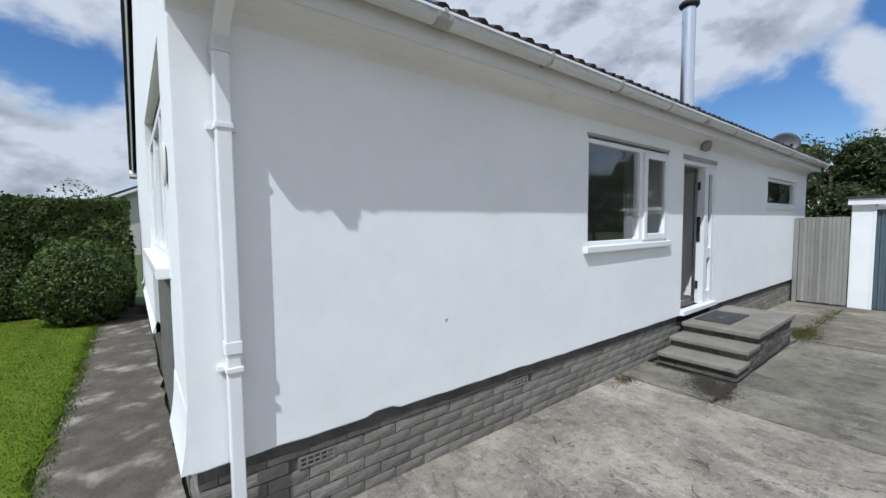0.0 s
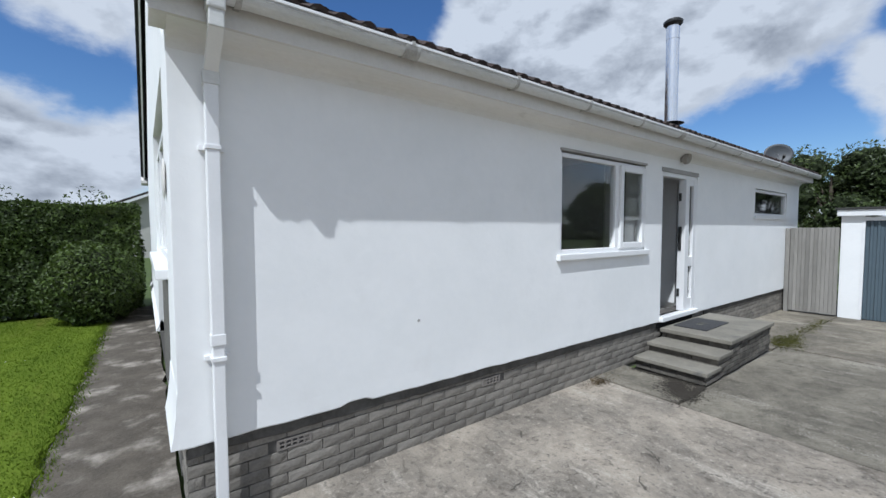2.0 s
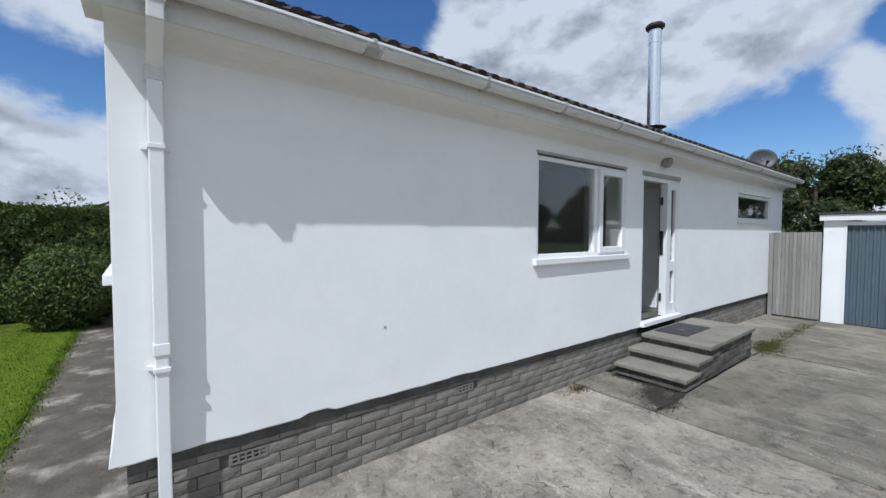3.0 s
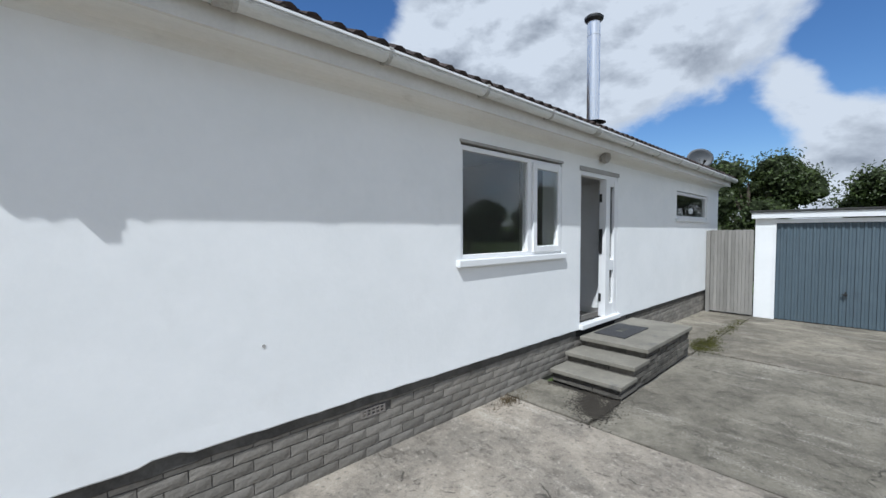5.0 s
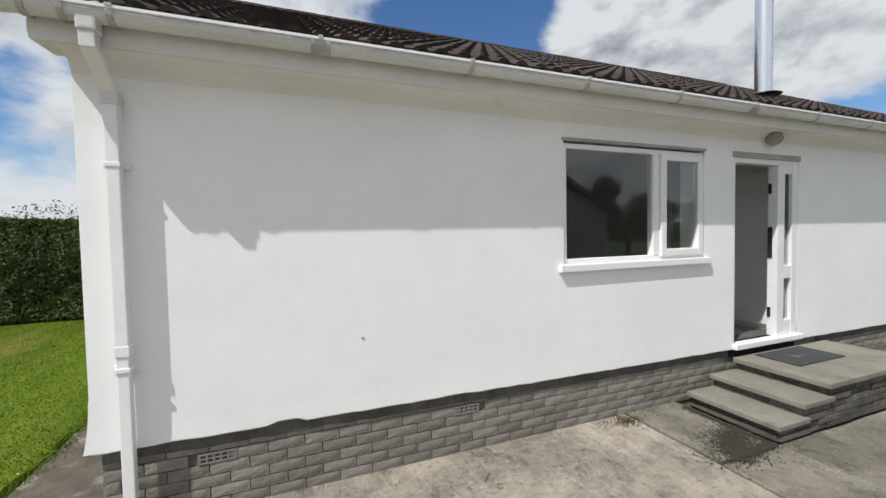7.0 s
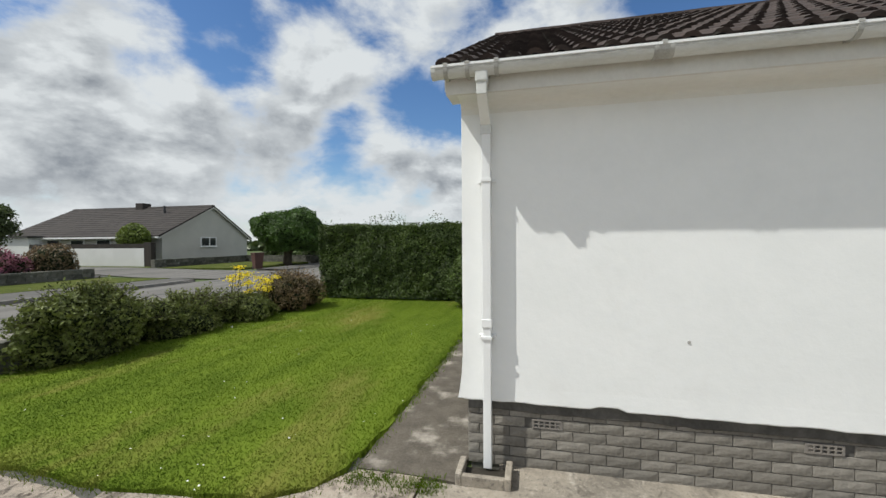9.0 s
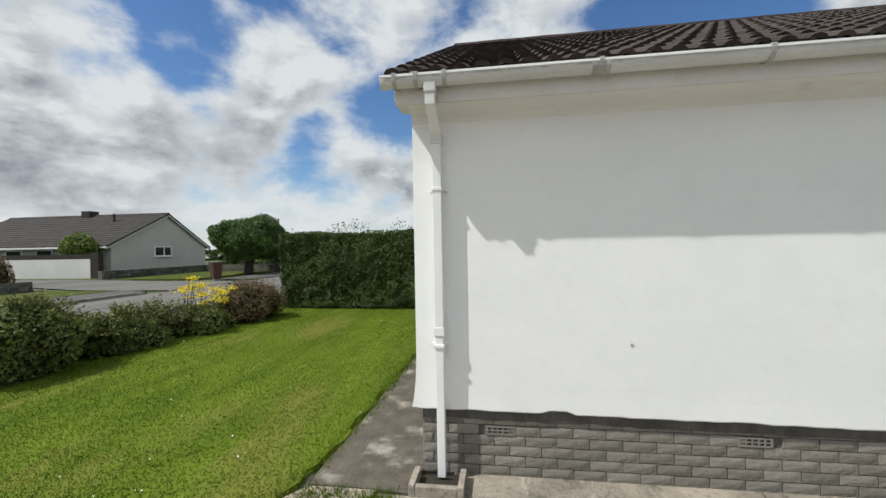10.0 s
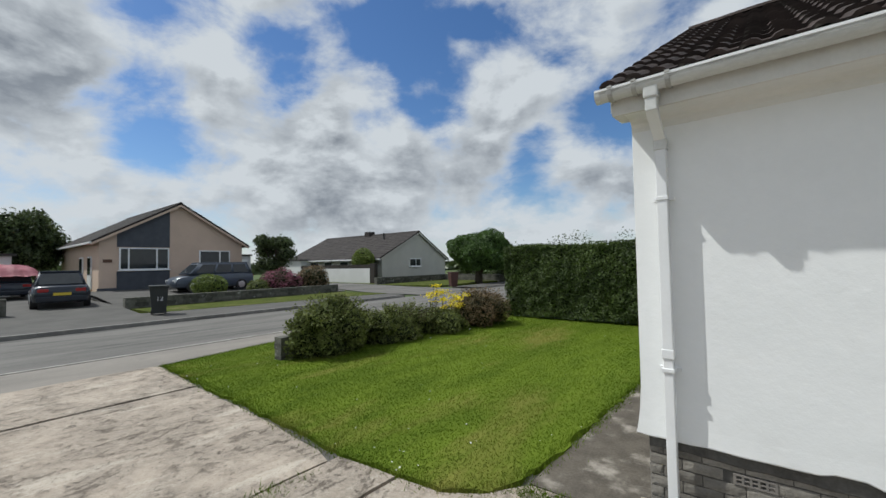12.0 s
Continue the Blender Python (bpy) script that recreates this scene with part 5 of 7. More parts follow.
def build_flue():
    cx, cy = 6.75, 2.75
    r = 0.09
    zb = EAVE_Z + SLOPE * (cy - EAVE_Y)
    f = thing("stove_flue", (cx, cy, zb), "tall shiny stainless steel stove flue through the roof", "flue")
    bm = bmesh.new()
    tube(bm, [(cx, cy, zb - 0.2), (cx, cy, zb + 0.09)], [0.17, 0.115], 20)
    part("flashing", bm, BLACK, f, "black cone flashing", smooth=False)
    bm = bmesh.new()
    tube(bm, [(cx, cy, zb + 0.085), (cx, cy, zb + 0.1)], [0.19, 0.15], 20)
    part("storm_collar", bm, BLACK, f, "dark storm collar")
    for a, b in ((0.0, 1.38), (1.38, 1.6)):
        bm = bmesh.new()
        tube(bm, [(cx, cy, zb + a), (cx, cy, zb + a + 0.004), (cx, cy, zb + b - 0.004), (cx, cy, zb + b)], r, 24)
        part("pipe", bm, FLUE_STEEL, f, smooth=True)
    bm = bmesh.new()
    tube(bm, [(cx, cy, zb + 1.37), (cx, cy, zb + 1.39)], r + 0.004, 24)
    part("locking_band", bm, FLUE_STEEL, f)
    bm = bmesh.new()
    tube(bm, [(cx, cy, zb + 1.57), (cx, cy, zb + 1.61), (cx, cy, zb + 1.64)], [r + 0.006, r + 0.045, r + 0.048], 24)
    tube(bm, [(cx, cy, zb + 1.64), (cx, cy, zb + 1.665)], [r + 0.03, r + 0.02], 24)
    part("cowl", bm, BLACK, f, "dark rain cowl")


build_flue()


def build_dish():
    c = Vector((12.2, 2.72, 3.44))
    d = thing("satellite_dish", (12.0, 2.8, 3.0), "grey oval satellite dish above the eaves", "dish")
    face = Vector((-0.85, -0.5, 0.22)).normalized()
    side = face.cross(Vector((0, 0, 1))).normalized()
    up = side.cross(face)
    bm = bmesh.new()
    rings = []
    for k in range(6):
        r = k / 5
        ring = []
        for q in range(28):
            a = 2 * math.pi * q / 28
            p = c + side * (0.29 * r * math.cos(a)) + up * (0.25 * r * math.sin(a)) - face * (0.07 * (1 - r * r))
            ring.append(bm.verts.new(p))
        rings.append(ring)
    for a, b in zip(rings, rings[1:]):
        for q in range(28):
            bm.faces.new((a[q], a[(q + 1) % 28], b[(q + 1) % 28], b[q]))
    bmesh.ops.remove_doubles(bm, verts=bm.verts, dist=1e-5)
    bmesh.ops.solidify(bm, geom=bm.faces[:], thickness=0.008)
    part("reflector", bm, DISH, d, smooth=True)
    bm = bmesh.new()
    tube(bm, [c - up * 0.27, c + face * 0.3 - up * 0.2], 0.012, 8)
    part("feed_arm", bm, DISH, d)
    bm = bmesh.new()
    tube(bm, [c + face * 0.27 - up * 0.2, c + face * 0.36 - up * 0.17], 0.03, 10)
    part("receiver", bm, BLACK, d)
    bm = bmesh.new()
    tube(bm, [c - face * 0.06, (12.3, 2.8, 3.3), (12.1, 2.8, 3.18), (11.93, 2.8, 3.0)], 0.02, 10)
    part("mast", bm, STEEL, d)


build_dish()


def build_lamp():
    c = (6.08, Y0, 2.665)
    w = thing("wall_lamp", c, "weathered white bulkhead lamp above the front door", "lamp")
    bm = bmesh.new()
    tube(bm, [(6.02, Y0 + 0.005, 2.64), (6.02, Y0 - 0.03, 2.64)], 0.06, 18)
    part("base", bm, LAMP_GREY, w)
    bm = bmesh.new()
    tube(bm, [(6.02, Y0 - 0.03, 2.64), (6.02, Y0 - 0.06, 2.632), (6.02, Y0 - 0.1, 2.625)], [0.055, 0.085, 0.07], 18)
    part("lamp_head", bm, LAMP_GREY, w)
    bm = bmesh.new()
    tube(bm, [(6.11, Y0 + 0.005, 2.635), (6.11, Y0 - 0.05, 2.63), (6.11, Y0 - 0.075, 2.62)], [0.035, 0.05, 0.04], 14)
    part("sensor", bm, LAMP_GREY, w)


build_lamp()


def build_fixings():
    s = thing("wall_plaque", (X0, 2.72, 1.95), "small pale oval plaque on the gable wall", "plaque")
    bm = bmesh.new()
    bmesh.ops.create_icosphere(bm, subdivisions=3, radius=1)
    for v in bm.verts:
        v.co = Vector((X0 - 0.012 + v.co.x * 0.012, 2.72 + v.co.y * 0.07, 1.98 + v.co.z * 0.12))
    part("plate", bm, SOFFIT, s, smooth=True)
    h = thing("wall_plug", (1.704, Y0, 0.988), "tiny grey screw hole plug in the render", "fixing")
    bm = bmesh.new()
    tube(bm, [(1.704, Y0 + 0.004, 0.988), (1.704, Y0 - 0.004, 0.988)], 0.011, 10)
    part("cap", bm, HEAD, h)


build_fixings()

# ---- garden planting ----


def build_hedge():
    x0, x1, y0, y1, h = -5.52, 0.0, 10.2, 11.5, 2.17
    t = thing("hedge", ((x0 + x1) / 2, (y0 + y1) / 2, 0), "tall clipped dark green hedge across the end of the lawn", "hedge")
    bm = bmesh.new()
    stems = random.Random(3)
    for k in range(22):
        x = x0 + 0.25 + 0.22 * k
        y = y0 + stems.uniform(0.35, 0.9)
        tube(bm, [(x, y, -0.03), (x + stems.uniform(-0.1, 0.1), y, 0.6), (x + stems.uniform(-0.2, 0.2), y, 1.9)], [0.03, 0.022, 0.01], 6)
    part("stem", bm, TWIG, t)
    # solid block inside the hedge, its dark colour standing for inner shade
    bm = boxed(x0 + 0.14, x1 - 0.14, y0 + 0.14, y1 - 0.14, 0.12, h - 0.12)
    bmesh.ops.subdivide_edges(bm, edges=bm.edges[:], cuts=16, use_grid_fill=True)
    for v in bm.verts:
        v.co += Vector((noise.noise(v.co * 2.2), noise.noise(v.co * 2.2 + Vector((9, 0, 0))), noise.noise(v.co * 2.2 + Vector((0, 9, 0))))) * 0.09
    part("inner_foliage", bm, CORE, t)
    ps, ds = [], []
    for n, axis, fixed, way in ((26000, "y", y0, (0, -1, 0.25)), (7000, "z", h, (0, 0, 1)), (6000, "x", x0, (-1, 0, 0.2)), (1500, "x", x1, (1, 0, 0.2)), (3500, "y", y1, (0, 1, 0.2))):
        p = np.stack([RNG.uniform(x0, x1, n), RNG.uniform(y0, y1, n), h * (1 - RNG.random(n) ** 1.1 * 0.97)], 1)
        k = "xyz".index(axis)
        p[:, k] = fixed
        bump = lumpy(p, 1.2, 0.12, k) + lumpy(p, 4.0, 0.07, k + 3)
        p += np.array(way) * (bump - 0.1 * RNG.random(n) ** 2)[:, None]
        ps.append(p), ds.append(np.tile(np.array(way, float), (n, 1)))
    # shoots standing out of the top
    n = 900
    foot = np.stack([RNG.uniform(x0 + 0.1, x1, n), RNG.uniform(y0, y1, n), np.full(n, h)], 1)
    tall = np.array([max(0, noise.noise(Vector((x * 1.7, 3.3, 0)))) for x in foot[:, 0]]) * 0.75 + 0.06
    foot[:, 2] += RNG.random(n) * tall
    ps.append(foot), ds.append(np.tile([0, 0, 1.0], (n, 1)))
    under(new("foliage", leaf_mesh("foliage", np.concatenate(ps), np.concatenate(ds), 0.036, HEDGE_LEAF, spread=0.75)), t)


build_hedge()

shrub("round_bush", (-0.72, 9.4, 0.7), (0.74, 0.75, 0.82), 9000, 0.035, HEDGE_LEAF, "rounded dark green bush in front of the hedge", "bush", rough=0.1, scale=1.6, seed=2.0)
shrub("lawn_bush", (-5.78, 3.95, 0.46), (0.56, 0.88, 0.58), 9500, 0.034, BUSH_LEAF, "loose leafy green bush at the lawn edge", "bush", rough=0.3, scale=1.7, seed=4.0)
shrub("lawn_bush", (-5.72, 5.55, 0.26), (0.5, 0.95, 0.4), 7500, 0.03, BUSH_LEAF, "lower straggly green bush at the lawn edge", "bush", rough=0.34, scale=2.0, seed=6.5)
shrub("flower_bush", (-5.55, 7.05, 0.22), (0.62, 0.75, 0.32), 5500, 0.03, BUSH_LEAF, "green perennial clump below yellow flowers", "bush", rough=0.24, scale=2.0, seed=9.0)
shrub("brown_bush", (-5.3, 8.5, 0.38), (0.7, 0.9, 0.5), 7000, 0.028, BROWN_LEAF, "reddish brown twiggy shrub beside the hedge", "bush", rough=0.22, scale=1.9, seed=12.0)


def build_sprays():
    """Loose shoots that break the outline of the bushes."""
    for name, c, r, n, mat, lab in (("bush_shoots", (-5.78, 3.95, 0.46), (0.52, 0.82, 0.52), 150, BUSH_LEAF, "loose leafy shoots rising from the green bush"), ("bush_shoots", (-5.72, 5.7, 0.28), (0.5, 1.2, 0.42), 150, BUSH_LEAF, "straggly shoots rising from the low bush"), ("bush_shoots", (-5.3, 8.45, 0.38), (0.66, 0.85, 0.5), 130, BROWN_LEAF, "brown twiggy shoots rising from the shrub")):
        t = thing(name, (c[0], c[1], 0), lab, "bush")
        rnd = random.Random(n + int(c[1] * 10))
        bm = bmesh.new()
        ps = []
        for k in range(n):
            a, e = rnd.uniform(0, 6.28), rnd.uniform(0.25, 1.4)
            d = Vector((math.cos(a) * math.cos(e) * r[0], math.sin(a) * math.cos(e) * r[1], math.sin(e) * r[2]))
            p0, p1 = Vector(c) + d * 0.75, Vector(c) + d * rnd.uniform(1.12, 1.42)
            tube(bm, [p0, p0.lerp(p1, 0.5) + Vector((0, 0, 0.02)), p1], [0.006, 0.004, 0.002], 4)
            for q in range(14):
                u = q / 13
                s = p0.lerp(p1, u) + Vector((rnd.gauss(0, 0.028), rnd.gauss(0, 0.028), rnd.gauss(0, 0.02)))
                ps.append(s[:])
        part("twig", bm, TWIG, t)
        ps = np.array(ps)
        under(new("leaves", leaf_mesh("leaves", ps, np.tile([0, 0, 0.7], (len(ps), 1)), 0.028, mat)), t)


build_sprays()


def build_flowers():
    t = thing("yellow_flowers", (-5.45, 6.95, 0), "tall yellow flowering ragwort stems above the low bushes", "flowers")
    rnd = random.Random(8)
    bm = bmesh.new()
    ps = []
    for k in range(34):
        x, y = -5.5 + rnd.gauss(0, 0.22), 6.5 + rnd.random() * 1.5
        h = rnd.uniform(0.55, 0.95) if y > 7.05 else rnd.uniform(0.6, 1.2)
        top = Vector((x + rnd.gauss(0, 0.08), y + rnd.gauss(0, 0.08), h))
        tube(bm, [(x, y, 0.0), (x, y, h * 0.6), top], [0.008, 0.006, 0.004], 5)
        for q in range(34):
            ps.append((top + Vector((rnd.gauss(0, 0.06), rnd.gauss(0, 0.06), rnd.gauss(0, 0.025))))[:])
    part("stalk", bm, MOSS, t)
    ps = np.array(ps)
    under(new("petals", leaf_mesh("petals", ps, np.tile([0, 0, 1.0], (len(ps), 1)), 0.02, YELLOW, narrow=0.8)), t)


build_flowers()


def stone_wall(name, x, y0, y1, z0, h, thick, label, seed, axis="y", course=0.13):
    """A low garden wall of single stones on a mortar core."""
    rnd = random.Random(seed)
    if axis == "y":
        core = boxed(x - thick / 2 + 0.02, x + thick / 2 - 0.02, y0 + 0.02, y1 - 0.02, z0 - 0.1, z0 + h - 0.03)
    else:
        core = boxed(y0 + 0.02, y1 - 0.02, x - thick / 2 + 0.02, x + thick / 2 - 0.02, z0 - 0.1, z0 + h - 0.03)
    w = solid(name, core, MORTAR, label, "garden wall")
    z = z0 - 0.04
    while z < z0 + h - 0.02:
        ch = min(course * rnd.uniform(0.8, 1.2), z0 + h - z)
        y = y0
        while y < y1:
            ln = min(rnd.uniform(0.25, 0.55), y1 - y)
            d = thick / 2 + rnd.uniform(-0.012, 0.015)
            dims = (x - d, x + d, y, y + ln - 0.012) if axis == "y" else (y, y + ln - 0.012, x - d, x + d)
            part("stone", boxed(*dims, z, z + ch - 0.012), STONE, w)
            y += ln
        z += ch
    return w


stone_wall("garden_wall_front", -6.05, 3.0, 10.0, 0.0, 0.43, 0.22, "low grey stone wall behind the bushes", 3)

# ---- across the road ----
stone_wall("garden_wall_opposite", -19.5, 3.75, 14.1, 0.02, 0.52, 0.3, "low grey stone garden wall with lawn verge", 5, course=0.17)
stone_wall("garden_wall_drive", -19.4, -6.0, 0.5, 0.02, 0.75, 0.3, "low grey stone wall beside the drive opposite", 6, course=0.17)
stone_wall("garden_wall_corner", -23.6, 20.8, 29.6, 0.08, 0.55, 0.3, "low dark stone wall round the corner garden", 7, course=0.18)
strip("verge", [(-19.33, 3.9), (-16.7, 4.05), (-15.6, 14.6), (-19.33, 14.2)], -0.05, 0.085, VERGE_GRASS, "narrow grass verge along the pavement", "verge")
strip("corner_verge", [(-23.4, 20.7), (-17.4, 21.4), (-17.4, 29.2), (-23.4, 29.2)], -0.05, 0.09, VERGE_GRASS, "grass verge on the street corner", "verge")
stone_wall("garden_wall_back", 29.4, -23.4, -9.6, 0.0, 0.65, 0.3, "low dark stone wall past the dome tree", 9, axis="x", course=0.18)
draped("opposite_drive", -35.0, -15.42, -4.0, 3.7, 0.03, PAVING, "grey tarmac drive of the house opposite", "driveway", drive_rise)
draped("front_yard", -29.0, -19.7, 3.75, 15.0, 0.02, PAVING, "grey paved yard before the peach house", "driveway")


def bungalow(name, gable_x, depth, y0, y1, base, eave_l, eave_r, apex, over, wall, roof, label, windows, panels=(), direction=-1):
    """A house with a gable facing +x. eave_l, eave_r, apex: (y, z) of the roof line; windows: (y0, y1, z0, z1, lights)."""
    h = thing(name, (gable_x + direction * depth / 2, (y0 + y1) / 2, base), label, "house")
    xb = gable_x + direction * depth

    def roof_z(y):
        (ya, za), (yb, zb) = (eave_l, apex) if y < apex[0] else (eave_r, apex)
        return za + (zb - za) * (y - ya) / (yb - ya)

    bm = bmesh.new()
    outline = [(y0, base - 0.3), (y1, base - 0.3), (y1, roof_z(y1) - 0.12), (apex[0], apex[1] - 0.12), (y0, roof_z(y0) - 0.12)]
    sweep(bm, outline, gable_x, xb, "x")
    part("wall", bm, wall, h)
    for (ya, za) in (eave_l, eave_r):
        bm = bmesh.new()
        sweep(bm, [(ya, za - 0.05), (apex[0], apex[1] - 0.05), (apex[0], apex[1] + 0.05), (ya, za + 0.05)], gable_x + over, xb - over, "x")
        part("roof", bm, roof, h)
        bm = bmesh.new()
        sweep(bm, [(ya, za - 0.2), (apex[0], apex[1] - 0.2), (apex[0], apex[1] - 0.06), (ya, za - 0.06)], gable_x + over - 0.03, gable_x + over + 0.0, "x")
        part("bargeboard", bm, wall, h)
        s = 1 if ya > apex[0] else -1
        bm = boxed(gable_x + over, xb - over, min(ya, ya + s * 0.1), max(ya, ya + s * 0.1), za - 0.12, za + 0.0)
        part("gutter", bm, UPVC, h)
        # courses of tiles as raised laps
        rows = 14
        for k in range(rows):
            u = k / rows
            y, z = ya + (apex[0] - ya) * u, za + (apex[1] - za) * u
            yb, zb = ya + (apex[0] - ya) * (u + 1 / rows), za + (apex[1] - za) * (u + 1 / rows)
            part("tile_course", sweep(bmesh.new(), [(y, z + 0.052), (yb, zb + 0.052), (yb, zb + 0.06), (y, z + 0.085)], gable_x + over, xb - over, "x"), roof, h)
    bm = bmesh.new()
    sweep(bm, [(apex[0] - 0.14, apex[1] + 0.02), (apex[0], apex[1] + 0.13), (apex[0] + 0.14, apex[1] + 0.02)], gable_x + over, xb - over, "x")
    part("ridge", bm, roof, h)
    for a, b, z0, z1 in panels:
        part("cladding_panel", boxed(gable_x, gable_x + 0.03, a, b, z0, z1), SLATE_PANEL, h, "dark grey cladding panel")
    for a, b, z0, z1, lights in windows:
        bm = bmesh.new()
        n = len(lights)
        cuts = [a] + [a + (b - a) * u for u in lights] + [b]
        box(bm, gable_x - 0.02, gable_x + 0.075, a, b, z0, z0 + 0.07)
        box(bm, gable_x - 0.02, gable_x + 0.075, a, b, z1 - 0.07, z1)
        for c in cuts:
            c0 = min(max(c - 0.04, a), b - 0.08)
            box(bm, gable_x - 0.02, gable_x + 0.07, c0, c0 + 0.08, z0 + 0.07, z1 - 0.07)
        w = part("window", bm, UPVC, h, "white framed window")
        part("sill", boxed(gable_x - 0.02, gable_x + 0.12, a - 0.05, b + 0.05, z0 - 0.06, z0), UPVC, w)
        for c, d in zip(cuts, cuts[1:]):
            part("pane", boxed(gable_x - 0.01, gable_x + 0.045, c + 0.04, d - 0.04, z0 + 0.07, z1 - 0.07), DARK_GLASS, w)
    return h


def build_houses():
    peach = bungalow("peach_bungalow", -29.0, 12.0, 4.68, 12.75, 0.4, (4.3, 3.3), (13.1, 3.22), (8.75, 5.88), 0.3, PINK_WALL, GREY_TILE,
                     "peach rendered bungalow with dark grey gable panel and low roof", [(5.6, 8.16, 1.64, 2.98, (0.18, 0.74)), (9.9, 11.9, 1.68, 2.86, (0.66,))],
                     [(5.5, 8.2, 0.4, 1.56)])
    bm = bmesh.new()
    line = lambda y: 3.3 + (5.88 - 3.3) * (y - 4.3) / 4.45 - 0.22
    sweep(bm, [(5.5, 3.02), (8.2, 3.02), (8.2, line(8.2)), (5.5, line(5.5))], -29.0, -28.97, "x")
    part("cladding_panel", bm, SLATE_PANEL, peach, "dark grey cladding panel up to the roof")
    part("plinth", boxed(-28.985, -28.95, 4.6, 12.8, 0.2, 0.6), SLATE_PANEL, peach)
    part("name_board", boxed(-29.0, -28.96, 4.86, 5.28, 2.1, 2.28), LIGHT_WOOD, peach, "brown wooden name board")
    for k, x in enumerate((-31.2, -33.6)):
        d = part("side_window" if k else "side_door", boxed(x - 0.5, x + 0.5, 4.62, 4.68, 0.5 if not k else 1.3, 2.5), UPVC, peach)
        part("pane", boxed(x - 0.38, x + 0.38, 4.60, 4.62, 1.4, 2.4), DARK_GLASS, d)
    white = bungalow("pale_bungalow", -26.0, 15.0, 23.7, 32.7, 0.1, (23.25, 2.2), (33.1, 2.1), (28.5, 4.82), 0.2, PALE_WALL, GREY_TILE,
                     "pale grey rendered bungalow with long dark roof", [(27.2, 28.85, 1.42, 2.2, (0.55,))])
    part("chimney", boxed(-33.6, -32.8, 28.1, 28.9, 4.6, 5.25, bevel=0.02), GREY_TILE, white, "short brown chimney on the ridge")
    bm = bmesh.new()
    tube(bm, [(-29.5, 27.2, 4.1), (-29.5, 27.2, 4.85)], 0.09, 10)
    part("vent_pipe", bm, BLACK, white, "dark vent pipe on the roof")
    for x in (-28.6, -31.4, -34.0, -36.4):
        w = part("window", boxed(x - 0.7, x + 0.7, 23.64, 23.7, 1.1, 2.05), UPVC, white)
        part("pane", boxed(x - 0.6, x + 0.6, 23.62, 23.64, 1.2, 1.95), DARK_GLASS, w)
    far = thing("hedge_bungalow", (3.0, 35, 0), "pale bungalow roof seen beyond the hedge", "house")
    bm = bmesh.new()
    sweep(bm, [(-3.0, -0.1), (9.0, -0.1), (9.0, 2.3), (3.0, 5.0), (-3.0, 2.3)], 30.0, 40.0, "y")
    part("wall", bm, PALE_WALL, far)
    for s in (1, -1):
        bm = bmesh.new()
        sweep(bm, [(3.0 - 6.4 * s, 2.14), (3.0, 5.02), (3.0, 5.14), (3.0 - 6.4 * s, 2.28)], 29.6, 40.4, "y")
        part("roof", bm, GREY_TILE, far)
        bm = bmesh.new()
        sweep(bm, [(3.0 - 6.4 * s, 1.98), (3.0, 4.86), (3.0, 5.01), (3.0 - 6.4 * s, 2.13)], 29.55, 29.6, "y")
        part("bargeboard", bm, UPVC, far)
    near = thing("neighbour_bungalow", (13.3, -16, 0), "pale bungalow gable across the drive, seen reflected in the window", "house")
    bm = bmesh.new()
    sweep(bm, [(9.2, -0.1), (17.4, -0.1), (17.4, 2.6), (13.3, 5.0), (9.2, 2.6)], -12.0, -20.0, "y")
    part("wall", bm, PALE_WALL, near)
    for s in (1, -1):
        bm = bmesh.new()
        sweep(bm, [(13.3 - 4.6 * s, 2.4), (13.3, 5.06), (13.3, 5.2), (13.3 - 4.6 * s, 2.54)], -11.6, -20.3, "y")
        part("roof", bm, GREY_TILE, near)
        bm = bmesh.new()
        sweep(bm, [(13.3 - 4.6 * s, 2.22), (13.3, 4.88), (13.3, 5.05), (13.3 - 4.6 * s, 2.39)], -11.6, -11.56, "y")
        part("bargeboard", bm, DARK_WOOD, near, "dark verge board")
    out = thing("outbuilding", (-38.5, 23.5, 0), "small flat-roofed white outbuilding beyond the side road", "building")
    part("wall", boxed(-40.5, -37.0, 22.4, 25.0, 0.0, 2.2), WHITE_WALL, out)
    part("roof", boxed(-40.7, -36.8, 22.2, 25.2, 2.2, 2.34), FELT, out)
    shed = thing("white_garage", (-34.6, 14.3, 0.3), "small white garage with flat roof beside the peach bungalow", "building")
    part("wall", boxed(-36.4, -32.8, 13.3, 15.2, 0.1, 2.6), WHITE_WALL, shed)
    part("roof", boxed(-36.5, -32.7, 13.2, 15.3, 2.6, 2.72, bevel=0.02), FELT, shed)
    part("door", boxed(-32.8, -32.76, 13.55, 14.95, 0.3, 2.3), UPVC, shed)
    g = thing("boat_shed", (-36.0, -1.5, 0), "pale low shed at the end of the drive opposite", "building")
    part("wall", boxed(-38.0, -34.0, -4.5, 1.6, 0.0, 2.6), WHITE_WALL, g)
    part("roof", boxed(-38.2, -33.8, -4.7, 1.8, 2.6, 2.74), FELT, g)
    part("door", boxed(-34.0, -33.94, -3.0, -0.6, 0.4, 2.3), UPVC, g)


build_houses()


